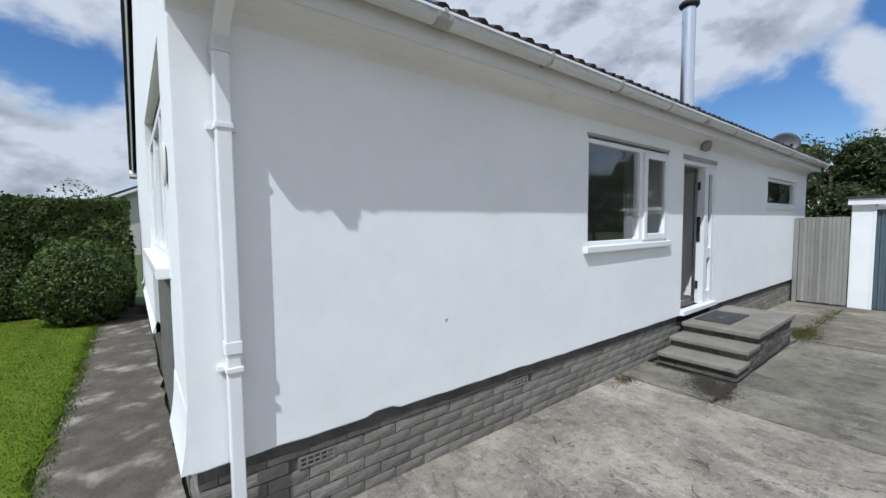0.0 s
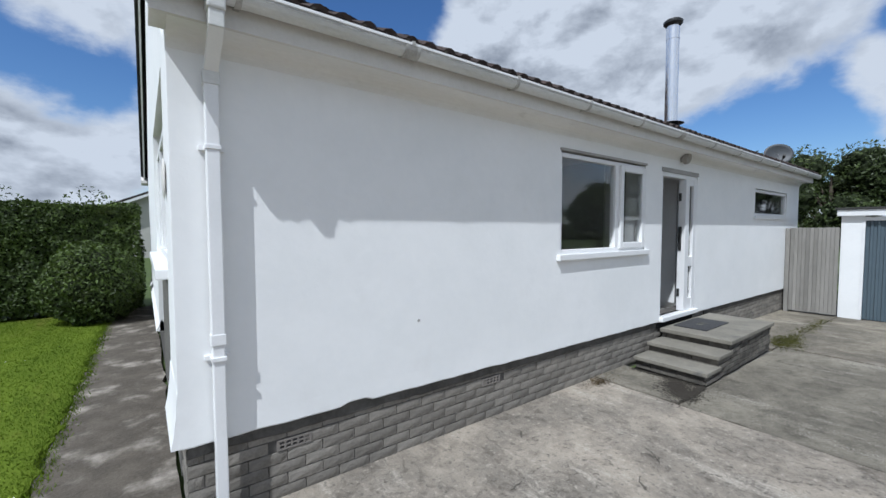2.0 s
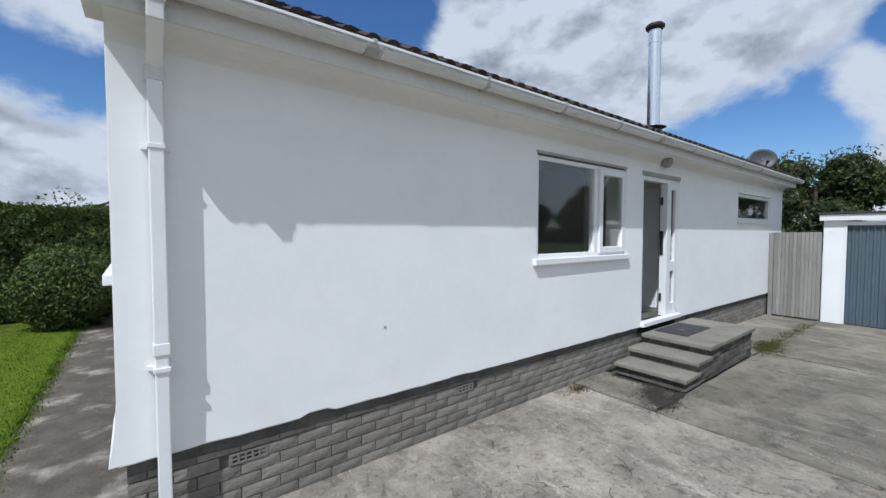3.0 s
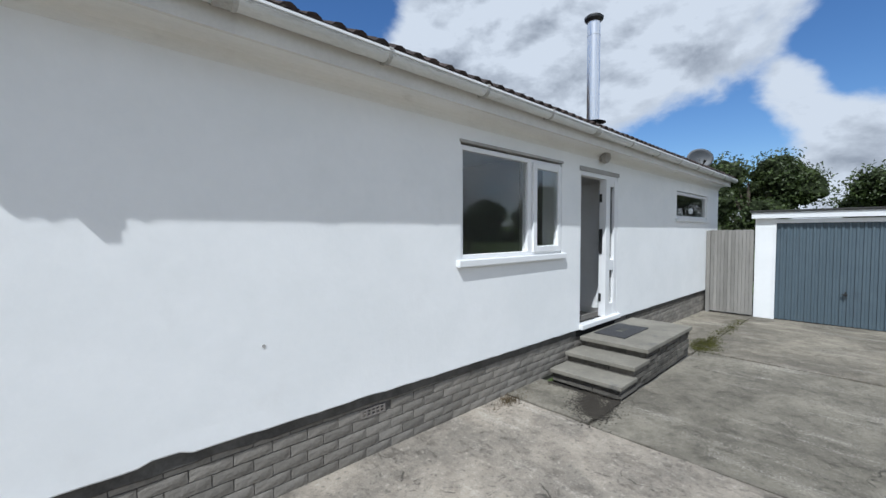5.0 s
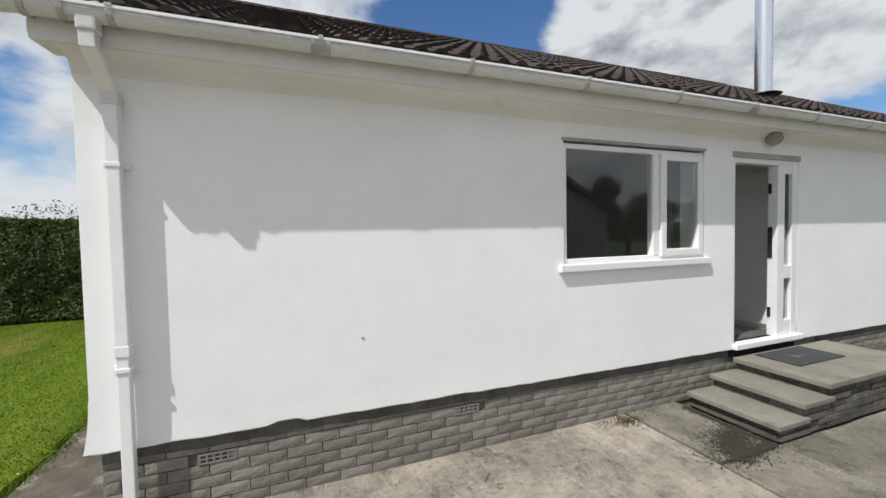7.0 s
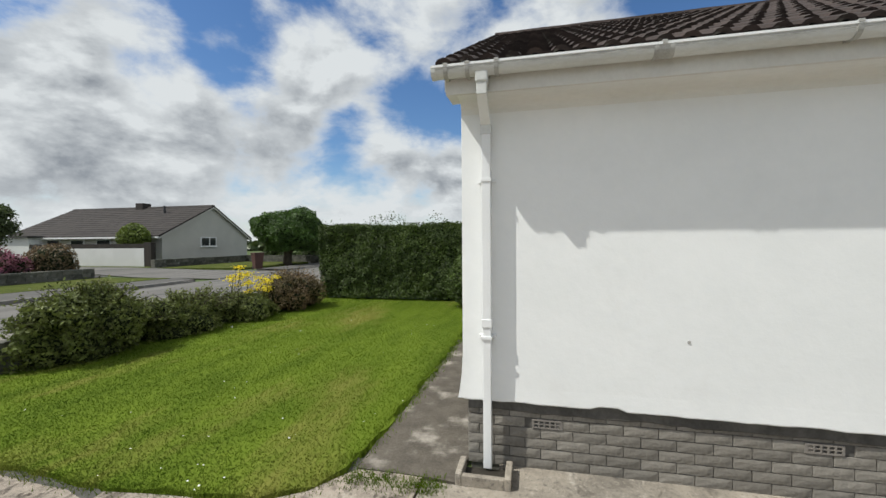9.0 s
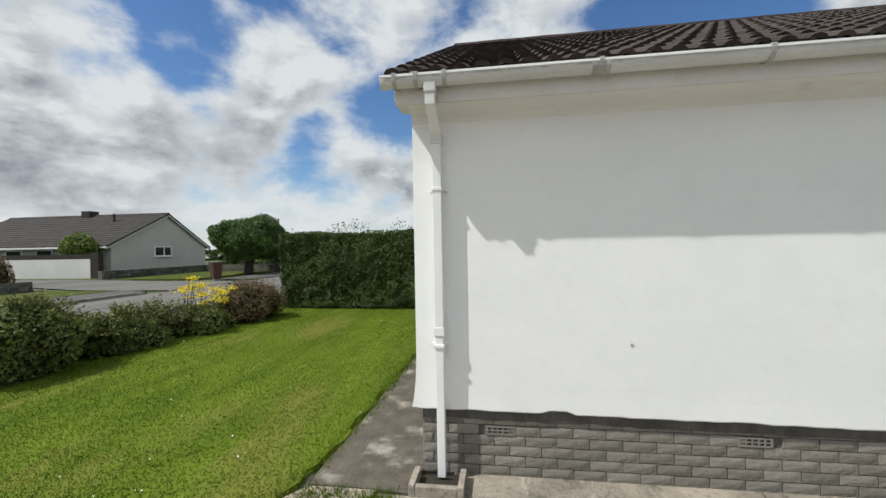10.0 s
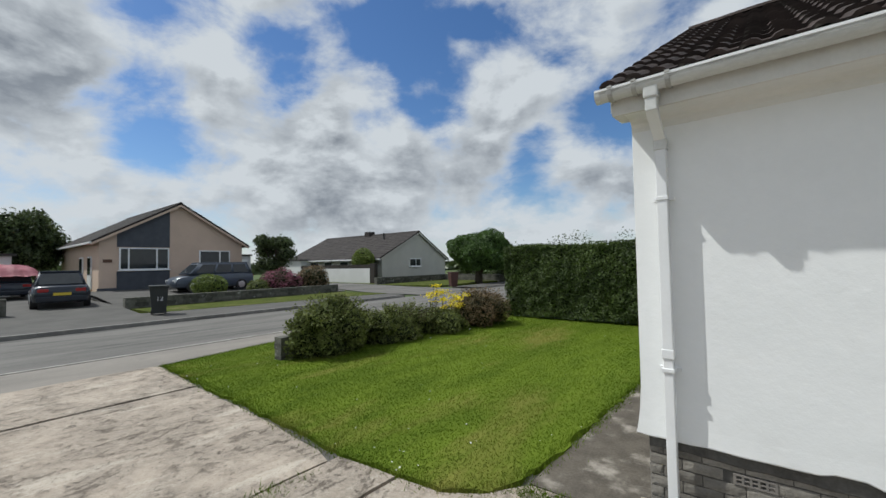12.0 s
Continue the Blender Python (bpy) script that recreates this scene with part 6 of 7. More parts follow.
def build_corner_garden():
    w = thing("white_wall", (-29.7, 21.9, 0.1), "smooth white garden wall with dark boards on top", "garden wall")
    part("wall_panel", boxed(-34.0, -25.4, 21.8, 22.0, 0.0, 1.36), WHITE_WALL, w)
    part("top_boards", boxed(-36.0, -25.4, 21.82, 21.98, 1.36, 1.68), DARK_WOOD, w, "dark timber boards")
    part("end_post", boxed(-25.4, -24.8, 21.75, 22.1, 0.0, 1.78), DARK_WOOD, w, "dark timber end panel")
    strip("corner_lawn", [(-36, 20.6), (-23.8, 20.7), (-23.8, 21.75), (-36, 21.75)], -0.05, 0.11, VERGE_GRASS, "strip of lawn before the white wall", "lawn")


build_corner_garden()


def bin_thing(name, x, y, z, material, label, turn=0.0, number=""):
    b = thing(name, (x, y, z), label, "bin")
    m = pose(x, y, z, 0, 0, turn)
    bm = bmesh.new()
    lo, hi = [(-0.21, -0.2), (0.21, -0.2), (0.21, 0.2), (-0.21, 0.2)], [(-0.28, -0.27), (0.28, -0.27), (0.28, 0.27), (-0.28, 0.27)]
    a, c = [bm.verts.new(m @ Vector((*p, 0.06))) for p in lo], [bm.verts.new(m @ Vector((*p, 0.95))) for p in hi]
    for k in range(4):
        bm.faces.new((a[k], a[(k + 1) % 4], c[(k + 1) % 4], c[k]))
    bm.faces.new(a[::-1])
    bm.faces.new(c)
    part("body", bm, material, b)
    bm = boxed(-0.31, 0.31, -0.3, 0.3, 0.95, 1.03, bevel=0.025)
    bm.transform(m)
    part("lid", bm, material, b)
    bm = bmesh.new()
    tube(bm, [m @ Vector((-0.34, -0.22, 0.97)), m @ Vector((-0.34, 0.22, 0.97))], 0.018, 8)
    part("handle", bm, material, b)
    for s in (-0.2, 0.2):
        bm = bmesh.new()
        tube(bm, [m @ Vector((-0.2, s - 0.03, 0.1)), m @ Vector((-0.2, s + 0.03, 0.1))], 0.1, 14)
        part("wheel", bm, BLACK, b)
    if number:
        curve = bpy.data.curves.new("number", "FONT")
        curve.body, curve.size, curve.extrude, curve.align_x = number, 0.22, 0.002, "CENTER"
        ob = new("number", curve)
        curve.materials.append(PAINT_WHITE)
        ob.matrix_basis = m @ Matrix.Translation((0.262, 0.02, 0.5)) @ pose(0, 0, 0, 90, 0, 90) @ pose(0, 0, 0, -4, 0, 0)
        deps = bpy.context.evaluated_depsgraph_get()
        me = bpy.data.meshes.new_from_object(ob.evaluated_get(deps))
        flat = new("number", me)
        flat.matrix_basis = ob.matrix_basis.copy()
        bpy.data.objects.remove(ob)
        under(flat, b)
        tagged(flat, "white painted house number")
    return b


bin_thing("wheelie_bin", -15.9, 3.94, 0.076, BIN_GREEN, "dark wheelie bin with white number on the pavement", -14, "12")
bin_thing("brown_bin", -15.6, 20.6, 0.06, BIN_BROWN, "brown wheelie bin by the street corner", -30)


def car(name, x, y, z, turn, length, width, height, bonnet, boot, paint, label, hatch=0.0, plate=True):
    """A parked car, its nose along its own +x. bonnet, boot: share of the length before and behind the cabin."""
    c = thing(name, (x, y, z), label, "car")
    m = pose(x, y, z, 0, 0, turn)
    L, W = length / 2, width / 2
    waist = height * 0.6
    rows = [(-L, 0.36, waist * 0.93, 0.84), (-L + 0.1, 0.25, waist * 0.99, 0.94), (-L + 0.55, 0.22, waist * 1.02, 1.0), (-L * 0.3, 0.2, waist * 1.02, 1.0), (L * 0.3, 0.2, waist * 0.99, 1.0), (L - 0.75, 0.22, waist * 0.93, 0.99), (L - 0.2, 0.24, waist * 0.82, 0.92), (L, 0.3, waist * 0.68, 0.76)]
    bm = bmesh.new()
    rings = []
    for u, lo, hi, w in rows:
        h = W * w
        sec = [(-h * 0.92, lo), (-h, lo + 0.14), (-h, (lo + hi) / 2), (-h * 0.97, hi - 0.08), (-h * 0.86, hi), (h * 0.86, hi), (h * 0.97, hi - 0.08), (h, (lo + hi) / 2), (h, lo + 0.14), (h * 0.92, lo)]
        rings.append([bm.verts.new(m @ Vector((u, v, q))) for v, q in sec])
    for a, b in zip(rings, rings[1:]):
        for k in range(10):
            bm.faces.new((a[k], a[(k + 1) % 10], b[(k + 1) % 10], b[k]))
    bm.faces.new(rings[0])
    bm.faces.new(rings[-1][::-1])
    bmesh.ops.bevel(bm, geom=[e for e in bm.edges], offset=0.05, segments=3, affect="EDGES")
    body = part("body", bm, paint, c, smooth=True)
    a0, a1 = -L + length * boot, L - length * bonnet
    r0, r1 = a0 + 0.25 + hatch, a1 - 0.65
    zb, zt = waist * 0.97, height - 0.03
    bm = bmesh.new()
    lo = [bm.verts.new(m @ Vector(p)) for p in ((a0, -W * 0.9, zb), (a1, -W * 0.9, zb), (a1, W * 0.9, zb), (a0, W * 0.9, zb))]
    hi = [bm.verts.new(m @ Vector(p)) for p in ((r0, -W * 0.7, zt), (r1, -W * 0.7, zt), (r1, W * 0.7, zt), (r0, W * 0.7, zt))]
    for k in range(4):
        bm.faces.new((lo[k], lo[(k + 1) % 4], hi[(k + 1) % 4], hi[k]))
    bm.faces.new(lo[::-1])
    bm.faces.new(hi)
    bmesh.ops.bevel(bm, geom=[e for e in bm.edges], offset=0.03, segments=2, affect="EDGES")
    part("cabin", bm, paint, c, smooth=True)
    corners_lo = [Vector(p) for p in ((a0, -W * 0.9, zb), (a1, -W * 0.9, zb), (a1, W * 0.9, zb), (a0, W * 0.9, zb))]
    corners_hi = [Vector(p) for p in ((r0, -W * 0.7, zt), (r1, -W * 0.7, zt), (r1, W * 0.7, zt), (r0, W * 0.7, zt))]

    def window(k, u0, u1, name):
        """A pane a little proud of one side of the cabin, between the shares u0 and u1 of its length."""
        a, b, d, e = corners_lo[k], corners_lo[(k + 1) % 4], corners_hi[(k + 1) % 4], corners_hi[k]
        at = lambda u, v: a.lerp(b, u).lerp(e.lerp(d, u), v)
        out = (b - a).cross(e - a).normalized()
        pane_bm = bmesh.new()
        front = [pane_bm.verts.new(m @ (at(u, v) + out * 0.012)) for u, v in ((u0, 0.14), (u1, 0.14), (u1, 0.86), (u0, 0.86))]
        rear = [pane_bm.verts.new(m @ (at(u, v) - out * 0.02)) for u, v in ((u0, 0.14), (u1, 0.14), (u1, 0.86), (u0, 0.86))]
        pane_bm.faces.new(front)
        pane_bm.faces.new(rear[::-1])
        for q in range(4):
            pane_bm.faces.new((front[q], rear[q], rear[(q + 1) % 4], front[(q + 1) % 4]))
        part(name, pane_bm, DARK_GLASS, c, "dark car glass")

    window(1, 0.07, 0.93, "windscreen")
    window(3, 0.07, 0.93, "rear_window")
    for k in (0, 2):
        for u0, u1 in ((0.08, 0.34), (0.38, 0.64), (0.68, 0.93)):
            window(k, u0, u1, "side_window")
    bm = boxed(r0 - 0.03, r1 + 0.03, -W * 0.71, W * 0.71, zt - 0.03, zt + 0.03, bevel=0.025)
    bm.transform(m)
    part("roof", bm, paint, c)
    for s in (-1, 1):
        for u in (-L + 0.78, L - 0.85):
            bm = bmesh.new()
            tube(bm, [m @ Vector((u, s * (W - 0.2), 0.31)), m @ Vector((u, s * (W + 0.015), 0.31))], 0.31, 22)
            tyre = part("wheel", bm, BLACK, c)
            bm = bmesh.new()
            tube(bm, [m @ Vector((u, s * (W + 0.01), 0.31)), m @ Vector((u, s * (W + 0.024), 0.31))], [0.2, 0.17], 18)
            part("rim", bm, STEEL, tyre)
        bm = boxed(-L - 0.012, -L + 0.1, s * W * 0.62 - 0.16, s * W * 0.62 + 0.16, waist * 0.74, waist * 0.88, bevel=0.02)
        bm.transform(m)
        part("tail_light", bm, TAIL_LIGHT, c, "red tail lamp")
        bm = boxed(L - 0.16, L + 0.0, s * W * 0.58 - 0.2, s * W * 0.58 + 0.2, waist * 0.55, waist * 0.7, bevel=0.02)
        bm.transform(m)
        part("headlight", bm, LAMP_LENS, c, "clear headlamp")
    bm = boxed(-L - 0.03, -L + 0.3, -W * 0.86, W * 0.86, 0.28, 0.5, bevel=0.04)
    bm.transform(m)
    part("bumper", bm, paint, c)
    if plate:
        bm = boxed(-L - 0.04, -L - 0.02, -0.26, 0.26, 0.52, 0.63)
        bm.transform(m)
        part("number_plate", bm, PLATE, c, "yellow rear number plate")
    return c


car("saloon_car", -22.95, 2.25, drive_rise(-22.95, 2.25) + 0.03, 175.5, 4.5, 1.75, 1.48, 0.24, 0.12, DARK_CAR, "dark blue saloon car parked on the drive", hatch=0.35)
car("people_carrier", -24.4, 8.93, rise(-24.4, 9.3), -90, 4.2, 1.8, 1.62, 0.15, 0.02, GREY_CAR, "grey blue people carrier parked before the house", hatch=0.0)


def build_covered_car():
    c = car("covered_car", -31.0, 1.2, drive_rise(-31.0, 1.2) + 0.03, 182, 4.2, 1.75, 1.5, 0.24, 0.04, DARK_CAR, "dark car under a pink sheet on the drive", plate=False)
    bm = bmesh.new()
    cx, cy, z0 = -30.7, 1.2, rise(-31.0, 1.2)
    n = 24
    grid = []
    for i in range(n + 1):
        u = -1 + 2 * i / n
        row = []
        for j in range(n + 1):
            v = -1 + 2 * j / n
            edge = max(abs(u), abs(v)) ** 4
            q = 1.6 - 0.6 * edge + 0.07 * noise.noise(Vector((u * 3, v * 3, 2))) + 0.04 * noise.noise(Vector((u * 9, v * 9, 5)))
            row.append(bm.verts.new((cx + u * 1.95, cy + v * 1.15, z0 + q)))
        grid.append(row)
    for i in range(n):
        for j in range(n):
            bm.faces.new((grid[i][j], grid[i + 1][j], grid[i + 1][j + 1], grid[i][j + 1]))
    bmesh.ops.solidify(bm, geom=bm.faces[:], thickness=0.02)
    part("sheet", bm, PINK_SHEET, c, "crumpled pink sheet", smooth=True)


build_covered_car()

for args in (
    ("clipped_ball", (-20.9, 7.5, 0.75), (0.8, 0.85, 0.62), 3500, 0.045, LIME_LEAF, "clipped bright green ball shrub behind the wall", 0.05, 21.0),
    ("pink_shrub", (-20.8, 11.1, 0.75), (0.95, 1.15, 0.75), 3500, 0.06, PINK_LEAF, "pink flowering shrub behind the garden wall", 0.15, 23.0),
    ("brown_shrub", (-20.7, 13.2, 0.85), (0.9, 1.0, 0.85), 3000, 0.06, BROWN_LEAF, "brown green shrub at the wall end", 0.15, 25.0),
    ("small_shrub", (-20.6, 9.9, 0.5), (0.6, 0.6, 0.5), 1800, 0.05, BUSH_LEAF, "low green shrub behind the garden wall", 0.15, 27.0),
    ("clipped_dome", (-27.4, 22.75, 2.05), (1.3, 0.8, 1.08), 4500, 0.07, LIME_LEAF, "clipped green dome shrub above the white wall", 0.05, 29.0),
):
    name, c, r, n, s, mat, lab, rough, seed = args
    shrub(name, c, r, n, s, mat, lab, "bush", rough=rough, scale=1.5, floor=rise(c[0], c[1]) - 0.04, seed=seed)

for x, y, rx, h, seed in ((-21.6, 31.2, 1.7, 1.5, 41.0), (-18.2, 31.8, 1.9, 1.25, 43.0), (-14.6, 31.4, 1.8, 1.45, 45.0), (-11.4, 31.0, 1.7, 1.7, 47.0)):
    shrub("far_shrub", (x, y, h * 0.5), (rx, 1.1, h * 0.62), 3000, 0.09, HEDGE_LEAF, "dark green shrub behind the far stone wall", "bush", rough=0.2, scale=0.9, floor=-0.04, seed=seed, group="shrubs behind the far wall")

# ---- trees ----
def build_dome_tree():
    c, base = (-17.05, 26.5, 2.4), (-17.4, 26.3, 0.0)
    t = thing("dome_tree", base, "dense green dome-shaped tree on a short trunk", "tree")
    bm = bmesh.new()
    tube(bm, [(-17.4, 26.3, -0.05), (-17.35, 26.3, 0.8), (-17.45, 26.35, 1.8)], [0.34, 0.28, 0.24], 10)
    for k in range(9):
        a = 0.7 * k
        tube(bm, [(-17.4, 26.3, 0.7 + 0.08 * k), (-17.4 + 1.0 * math.cos(a), 26.3 + 1.0 * math.sin(a), 1.7), (-17.4 + 2.3 * math.cos(a), 26.3 + 2.3 * math.sin(a), 2.6)], [0.14, 0.1, 0.03], 7)
    part("trunk", bm, BARK, t, smooth=True)
    radii = (2.55, 2.55, 1.75)
    # dark core, shade under the leaves put into its colour
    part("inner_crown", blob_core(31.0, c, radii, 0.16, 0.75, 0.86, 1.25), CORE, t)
    p, d = blob_points(30000, c, radii, 0.16, 0.75, 0.2, 1.05, 31.0)
    under(new("crown", leaf_mesh("crown", p, d, 0.085, GREEN_LEAF)), t)


build_dome_tree()
tree("verge_tree", (-27.6, 14.5, 0.3), 3.8, (1.75, 1.75, 1.45), 9000, 0.08, TREE_LEAF, "small dark green garden tree by the side road", 12, 5)
tree("yard_tree", (-41.0, 2.3, 0.3), 5.9, (2.9, 2.9, 2.4), 16000, 0.13, TREE_LEAF, "broad dark tree behind the drive opposite", 18, 8, trunk=0.3)
tree("gate_tree", (19.4, 2.9, -0.19), 4.9, (1.9, 2.1, 2.2), 15000, 0.06, TREE_LEAF, "leafy green tree behind the garden gate", 20, 13, low=0.15)
tree("gate_tree", (17.0, 4.4, -0.19), 4.4, (1.5, 1.7, 1.9), 11000, 0.06, TREE_LEAF, "leafy green tree behind the house end", 16, 14, low=0.15)
tree("garage_tree", (22.0, -0.9, -0.19), 4.1, (1.8, 1.7, 1.6), 12000, 0.07, TREE_LEAF, "green tree rising behind the garage roof", 16, 17, low=0.15)
tree("garage_tree", (21.0, -4.6, -0.19), 7.2, (2.6, 3.0, 2.8), 16000, 0.07, TREE_LEAF, "tall green tree behind the garage", 20, 19, low=0.15)
tree("drive_tree", (23.0, -16.0, -0.04), 6.0, (2.9, 2.9, 2.4), 9000, 0.1, TREE_LEAF, "green tree beside the neighbouring house", 14, 23, low=0.2)
tree("drive_tree", (28.5, -13.0, -0.04), 5.4, (2.4, 2.4, 2.2), 8000, 0.1, TREE_LEAF, "green tree beyond the drive", 12, 29, low=0.2)


def build_far_trees():
    """A broken line of woods and hedges along the horizon."""
    n = 60000
    a = RNG.uniform(-0.2, 2 * math.pi - 0.2, n)
    r = 75 + 25 * RNG.random(n)
    top = np.array([1.9 + 1.3 * noise.noise(Vector((math.cos(q) * 7, math.sin(q) * 7, 1))) + 0.9 * noise.noise(Vector((math.cos(q) * 25, math.sin(q) * 25, 4))) for q in a])
    p = np.stack([-8 + r * np.cos(a), 10 + r * np.sin(a), top * RNG.random(n) ** 0.6], 1)
    d = np.stack([-np.cos(a), -np.sin(a), 0.6 + 0 * a], 1)
    tagged(new("far_woods", leaf_mesh("far_woods", p, d, 0.75, TREE_LEAF, narrow=0.8)), "distant dark green trees and hedges", "trees", kind="stuff")


build_far_trees()

# ---- weeds, moss and stains ----


def tuft(name, spots, height, label, material=None, width=0.004, count=26, spread=0.05):
    t = thing(name, (spots[0][0], spots[0][1], 0.0), label, "weeds")
    xs = np.concatenate([x + RNG.normal(0, spread, count) for x, y in spots])
    ys = np.concatenate([y + RNG.normal(0, spread, count) for x, y in spots])
    blades("growth", xs, ys, np.full(len(xs), 0.0), height, width, material or MOSS, t)
    return t


def build_weeds():
    rnd = random.Random(6)
    tuft("joint_moss", [(7.3 + rnd.random() ** 1.6 * 2.7, 1.435 + rnd.gauss(0, 0.03)) for k in range(80)], 0.022, "green moss and weeds along the drive joint")
    tuft("weed_patch", [(7.55 + rnd.gauss(0, 0.22), 1.43 + rnd.gauss(0, 0.1)) for k in range(70)], 0.018, "mossy weed patch on the drive beside the steps")
    tuft("corner_weeds", [(-0.6 + rnd.random() * 0.65, 1.93 + rnd.gauss(0, 0.035)) for k in range(60)], 0.03, "small weeds at the path corner", BLADE)
    tuft("wall_weeds", [(4.02 + rnd.gauss(0, 0.1), 2.2 + rnd.gauss(0, 0.015)) for k in range(22)], 0.03, "dry brown weeds at the foot of the wall", DRY)
    tuft("slab_weeds", [(-2.06 + rnd.gauss(0, 0.04), 0.2 + 0.9 * rnd.random()) for k in range(26)], 0.04, "weeds in a joint of the drive", BLADE)


build_weeds()


def build_crust():
    rnd = random.Random(12)
    t = thing("moss_crust", (4.6, 1.55, 0.0), "black mossy crust and grit on the concrete by the lowest step", "moss")
    bm = bmesh.new()
    for k in range(8000):
        u = rnd.random()
        if k % 5 == 0:
            x, y = 4.72 - abs(rnd.gauss(0, 0.03)), 1.45 + 0.75 * u
        elif k % 5 == 1:
            x, y = 4.25 + 0.5 * u, 1.46 + rnd.gauss(0, 0.02)
        else:
            x, y = 4.62 - 0.32 * u + rnd.gauss(0, 0.05 + 0.04 * (k % 3)), 1.7 - 0.24 * u + rnd.gauss(0, 0.035 + 0.03 * (k % 3))
        r = rnd.uniform(0.003, 0.010)
        n = 5
        ring = [bm.verts.new((x + r * rnd.uniform(0.7, 1.2) * math.cos(6.283 * q / n), y + r * rnd.uniform(0.7, 1.2) * math.sin(6.283 * q / n), 0.0125)) for q in range(n)]
        top = bm.verts.new((x, y, 0.0135 + r * 0.2))
        for q in range(n):
            bm.faces.new((ring[q], ring[(q + 1) % n], top))
    ob = part("crust", bm, STAIN, t)
    tagged(ob, kind="stuff")


build_crust()

# ---- brick base of the house: single bricks, air bricks ----


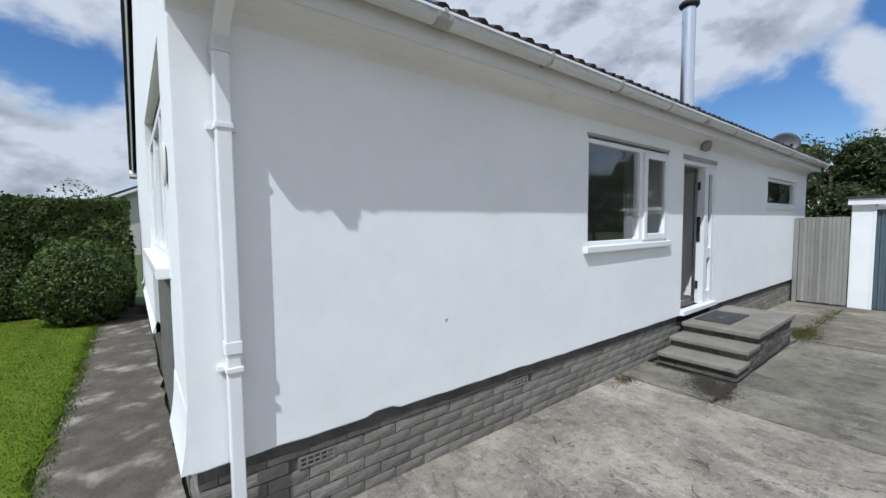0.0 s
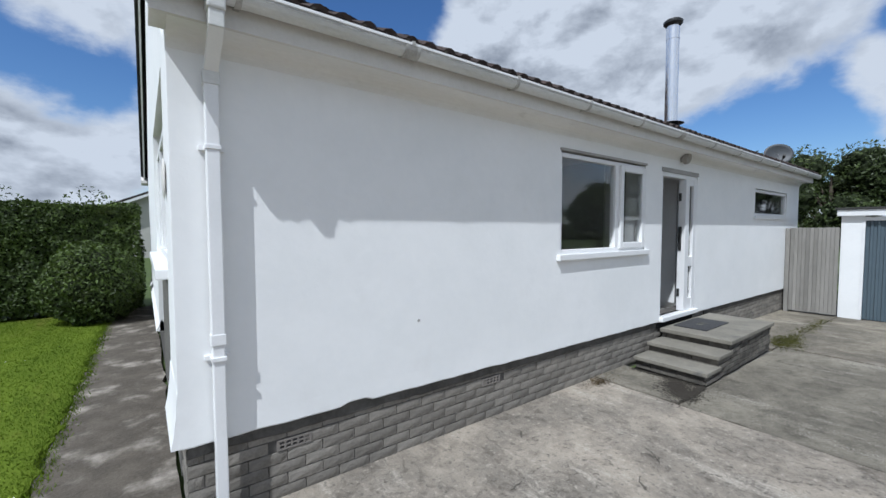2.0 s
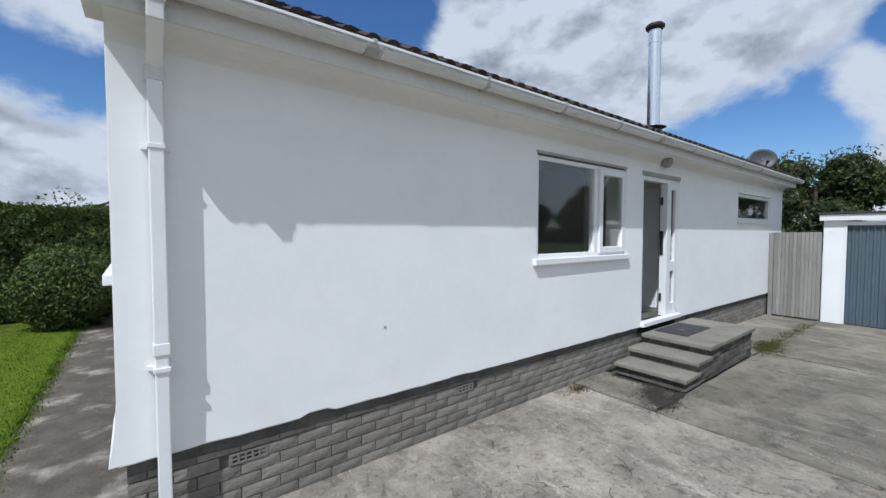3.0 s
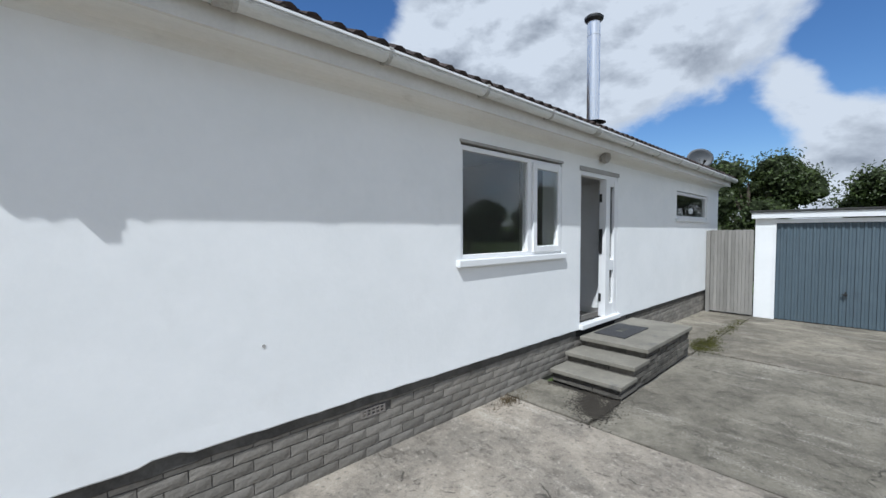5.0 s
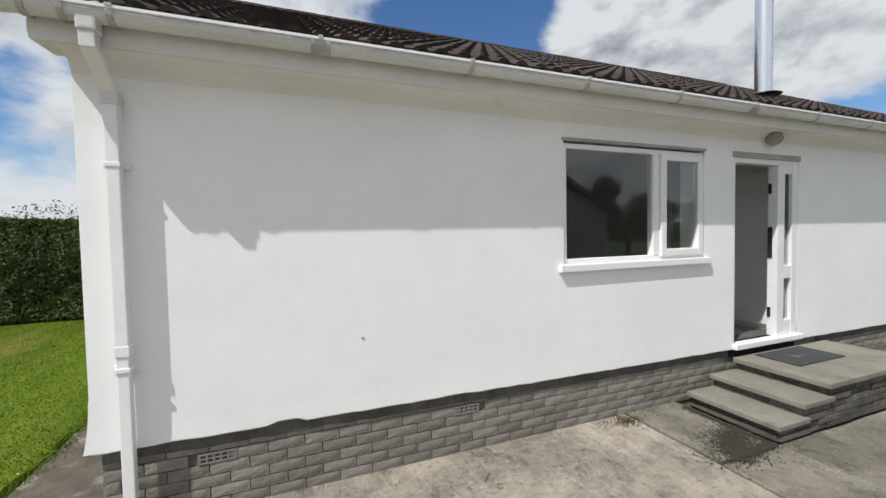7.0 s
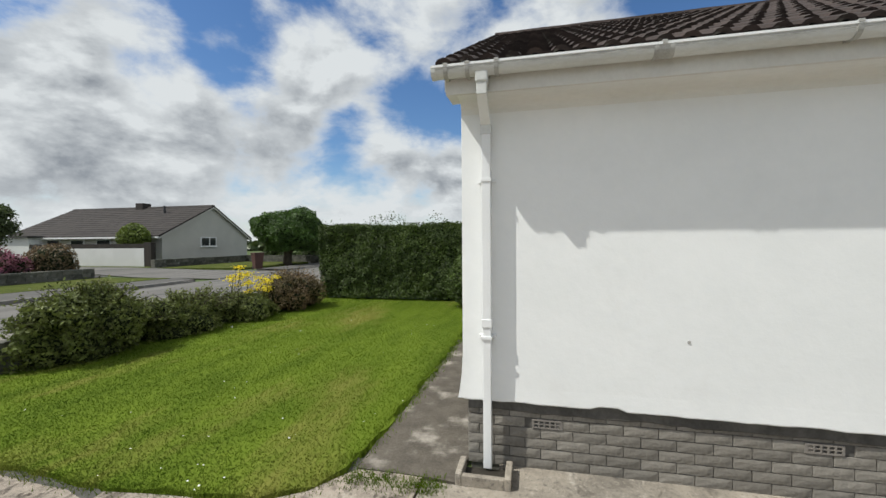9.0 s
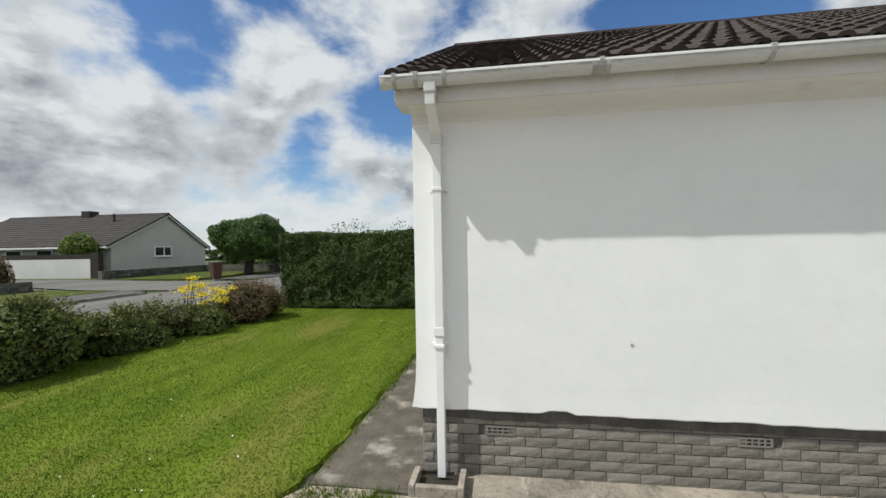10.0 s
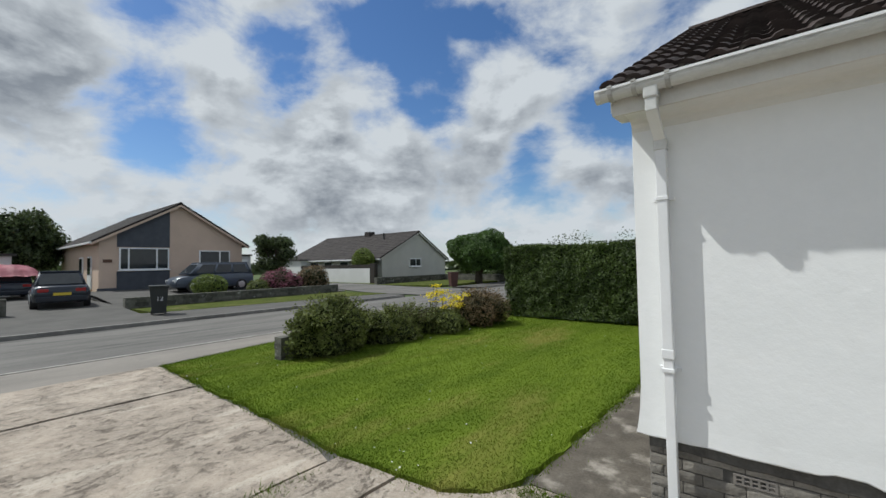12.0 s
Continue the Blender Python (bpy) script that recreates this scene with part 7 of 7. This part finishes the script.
def build_bricks():
    base = solid("brick_base", boxed(X0 + 0.05, X1 - 0.03, Y0 + 0.05, Y0 + 0.25, -0.15, 0.5), MORTAR, "grey brick base course below the render", "wall")
    side = solid("brick_base_side", boxed(X0 + 0.05, X0 + 0.25, Y0 + 0.25, Y1 - 0.03, -0.1, 0.48), MORTAR, "grey brick base of the gable wall", "wall")
    h, pitch, row = 0.068, 0.2245, 0.0745
    length = 0.218
    shapes = []
    rnd = random.Random(11)
    for k in range(10):
        bm = bmesh.new()
        nx, nz = 6, 3
        face = []
        for q in range(nz + 1):
            line = []
            for p in range(nx + 1):
                edge = p in (0, nx) or q in (0, nz)
                x, z = length * p / nx, h * q / nz
                depth = rnd.uniform(0.0015, 0.004) if edge else rnd.uniform(-0.0015, 0.001)
                line.append(bm.verts.new((x + rnd.uniform(-0.0015, 0.0015), depth, z + rnd.uniform(-0.0012, 0.0012))))
            face.append(line)
        for q in range(nz):
            for p in range(nx):
                bm.faces.new((face[q][p], face[q][p + 1], face[q + 1][p + 1], face[q + 1][p]))
        rim = face[0] + [r[-1] for r in face[1:]] + face[-1][-2::-1] + [r[0] for r in face[-2:0:-1]]
        back = [bm.verts.new((v.co.x, 0.05, v.co.z)) for v in rim]
        for a in range(len(rim)):
            b = (a + 1) % len(rim)
            bm.faces.new((rim[a], back[a], back[b], rim[b]))
        shapes.append(mesh_from("brick", bm, BRICK))
    far = [[], []]
    vents = ((0.685, 4), (2.385, 4))
    for c in range(-1, 6):
        z = 0.005 + row * c
        n = 0
        x = X0 + 0.004 - (pitch / 2 if c % 2 else 0)
        while x < X1 - 0.03:
            a, b = max(x, X0 + 0.03), min(x + length, X1 - 0.01)
            skip = c == 4 and any(abs((a + b) / 2 - (v + 0.107)) < 0.13 for v, _ in vents)
            if (DOOR1[0] < a and b < 7.0 and z < 0.3) or (c < 0 and a < 7.4):
                skip = True
            if b - a > 0.05 and not skip:
                m = Matrix.Translation((a, Y0 + 0.038, z + rnd.uniform(-0.0015, 0.0015))) @ Matrix.Diagonal(((b - a) / length, 1, 1, 1))
                if a < 9.6:
                    ob = new("brick", shapes[rnd.randrange(10)])
                    ob.matrix_basis = m
                    under(ob, base)
                else:
                    me = shapes[rnd.randrange(10)]
                    o = len(far[0])
                    far[0] += [(m @ v.co)[:] for v in me.vertices]
                    far[1] += [[o + i for i in p.vertices] for p in me.polygons]
            x += pitch
        y = Y0 + 0.055 + (pitch / 2 if c % 2 else 0)
        while y < 4.4 and c >= 0:
            ob = new("brick", shapes[rnd.randrange(10)])
            ob.matrix_basis = Matrix.Translation((X0 + 0.038, y + 0.2145, z)) @ pose(0, 0, 0, 0, 0, -90)
            if y + 0.2145 < WIN3[0] or y > WIN3[1]:
                under(ob, side)
            else:
                bpy.data.objects.remove(ob)
            y += pitch
    ob = new("bricks", bpy.data.meshes.new("bricks"))
    ob.data.from_pydata(far[0], [], far[1])
    ob.data.materials.append(BRICK_FAR)
    under(ob, base)
    tagged(ob, kind="stuff")
    # a coat of dark cement between the render and the bricks, with a ragged foot
    for xa, xb in ((X0 + 0.034, DOOR1[0] - 0.01), (7.0, X1 - 0.02)):
        bm = bmesh.new()
        rings = []
        for k in range(int((xb - xa) / 0.07) + 1):
            x = min(xa + 0.07 * k, xb)
            foot = drop(x) - 0.075 + 0.014 * noise.noise(Vector((x * 3.1, 2, 0))) + 0.01 * noise.noise(Vector((x * 11, 5, 0)))
            rings.append([bm.verts.new(p) for p in ((x, Y0 + 0.026, drop(x) + 0.02), (x, Y0 + 0.027, foot + 0.008), (x, Y0 + 0.032, foot), (x, Y0 + 0.06, foot), (x, Y0 + 0.06, drop(x) + 0.02))])
        for a, b in zip(rings, rings[1:]):
            for k in range(5):
                bm.faces.new((a[k], a[(k + 1) % 5], b[(k + 1) % 5], b[k]))
        bm.faces.new(rings[0])
        bm.faces.new(rings[-1][::-1])
        part("cement_band", bm, CEMENT_BAND, base, "dark grey cement band under the render")
    for x, c in vents:
        z = 0.005 + row * c
        v = thing("air_brick", (x + 0.107, Y0, z), "buff clay air brick with two rows of holes", "vent", group="air bricks in the base")
        bm = wall_grid([x, x + 0.2145], [z, z + 0.064], [(x + 0.016 + 0.039 * k, x + 0.016 + 0.039 * k + 0.027, z + q, z + q + 0.018) for k in range(5) for q in (0.011, 0.036)], Y0 + 0.034, Y0 + 0.07, "x")
        part("grille", bm, CLAY, v)
        # black plate behind the holes, their inner shade as colour
        part("void", boxed(x + 0.01, x + 0.205, Y0 + 0.06, Y0 + 0.069, z + 0.006, z + 0.058), DARK_HOLE, v)


build_bricks()
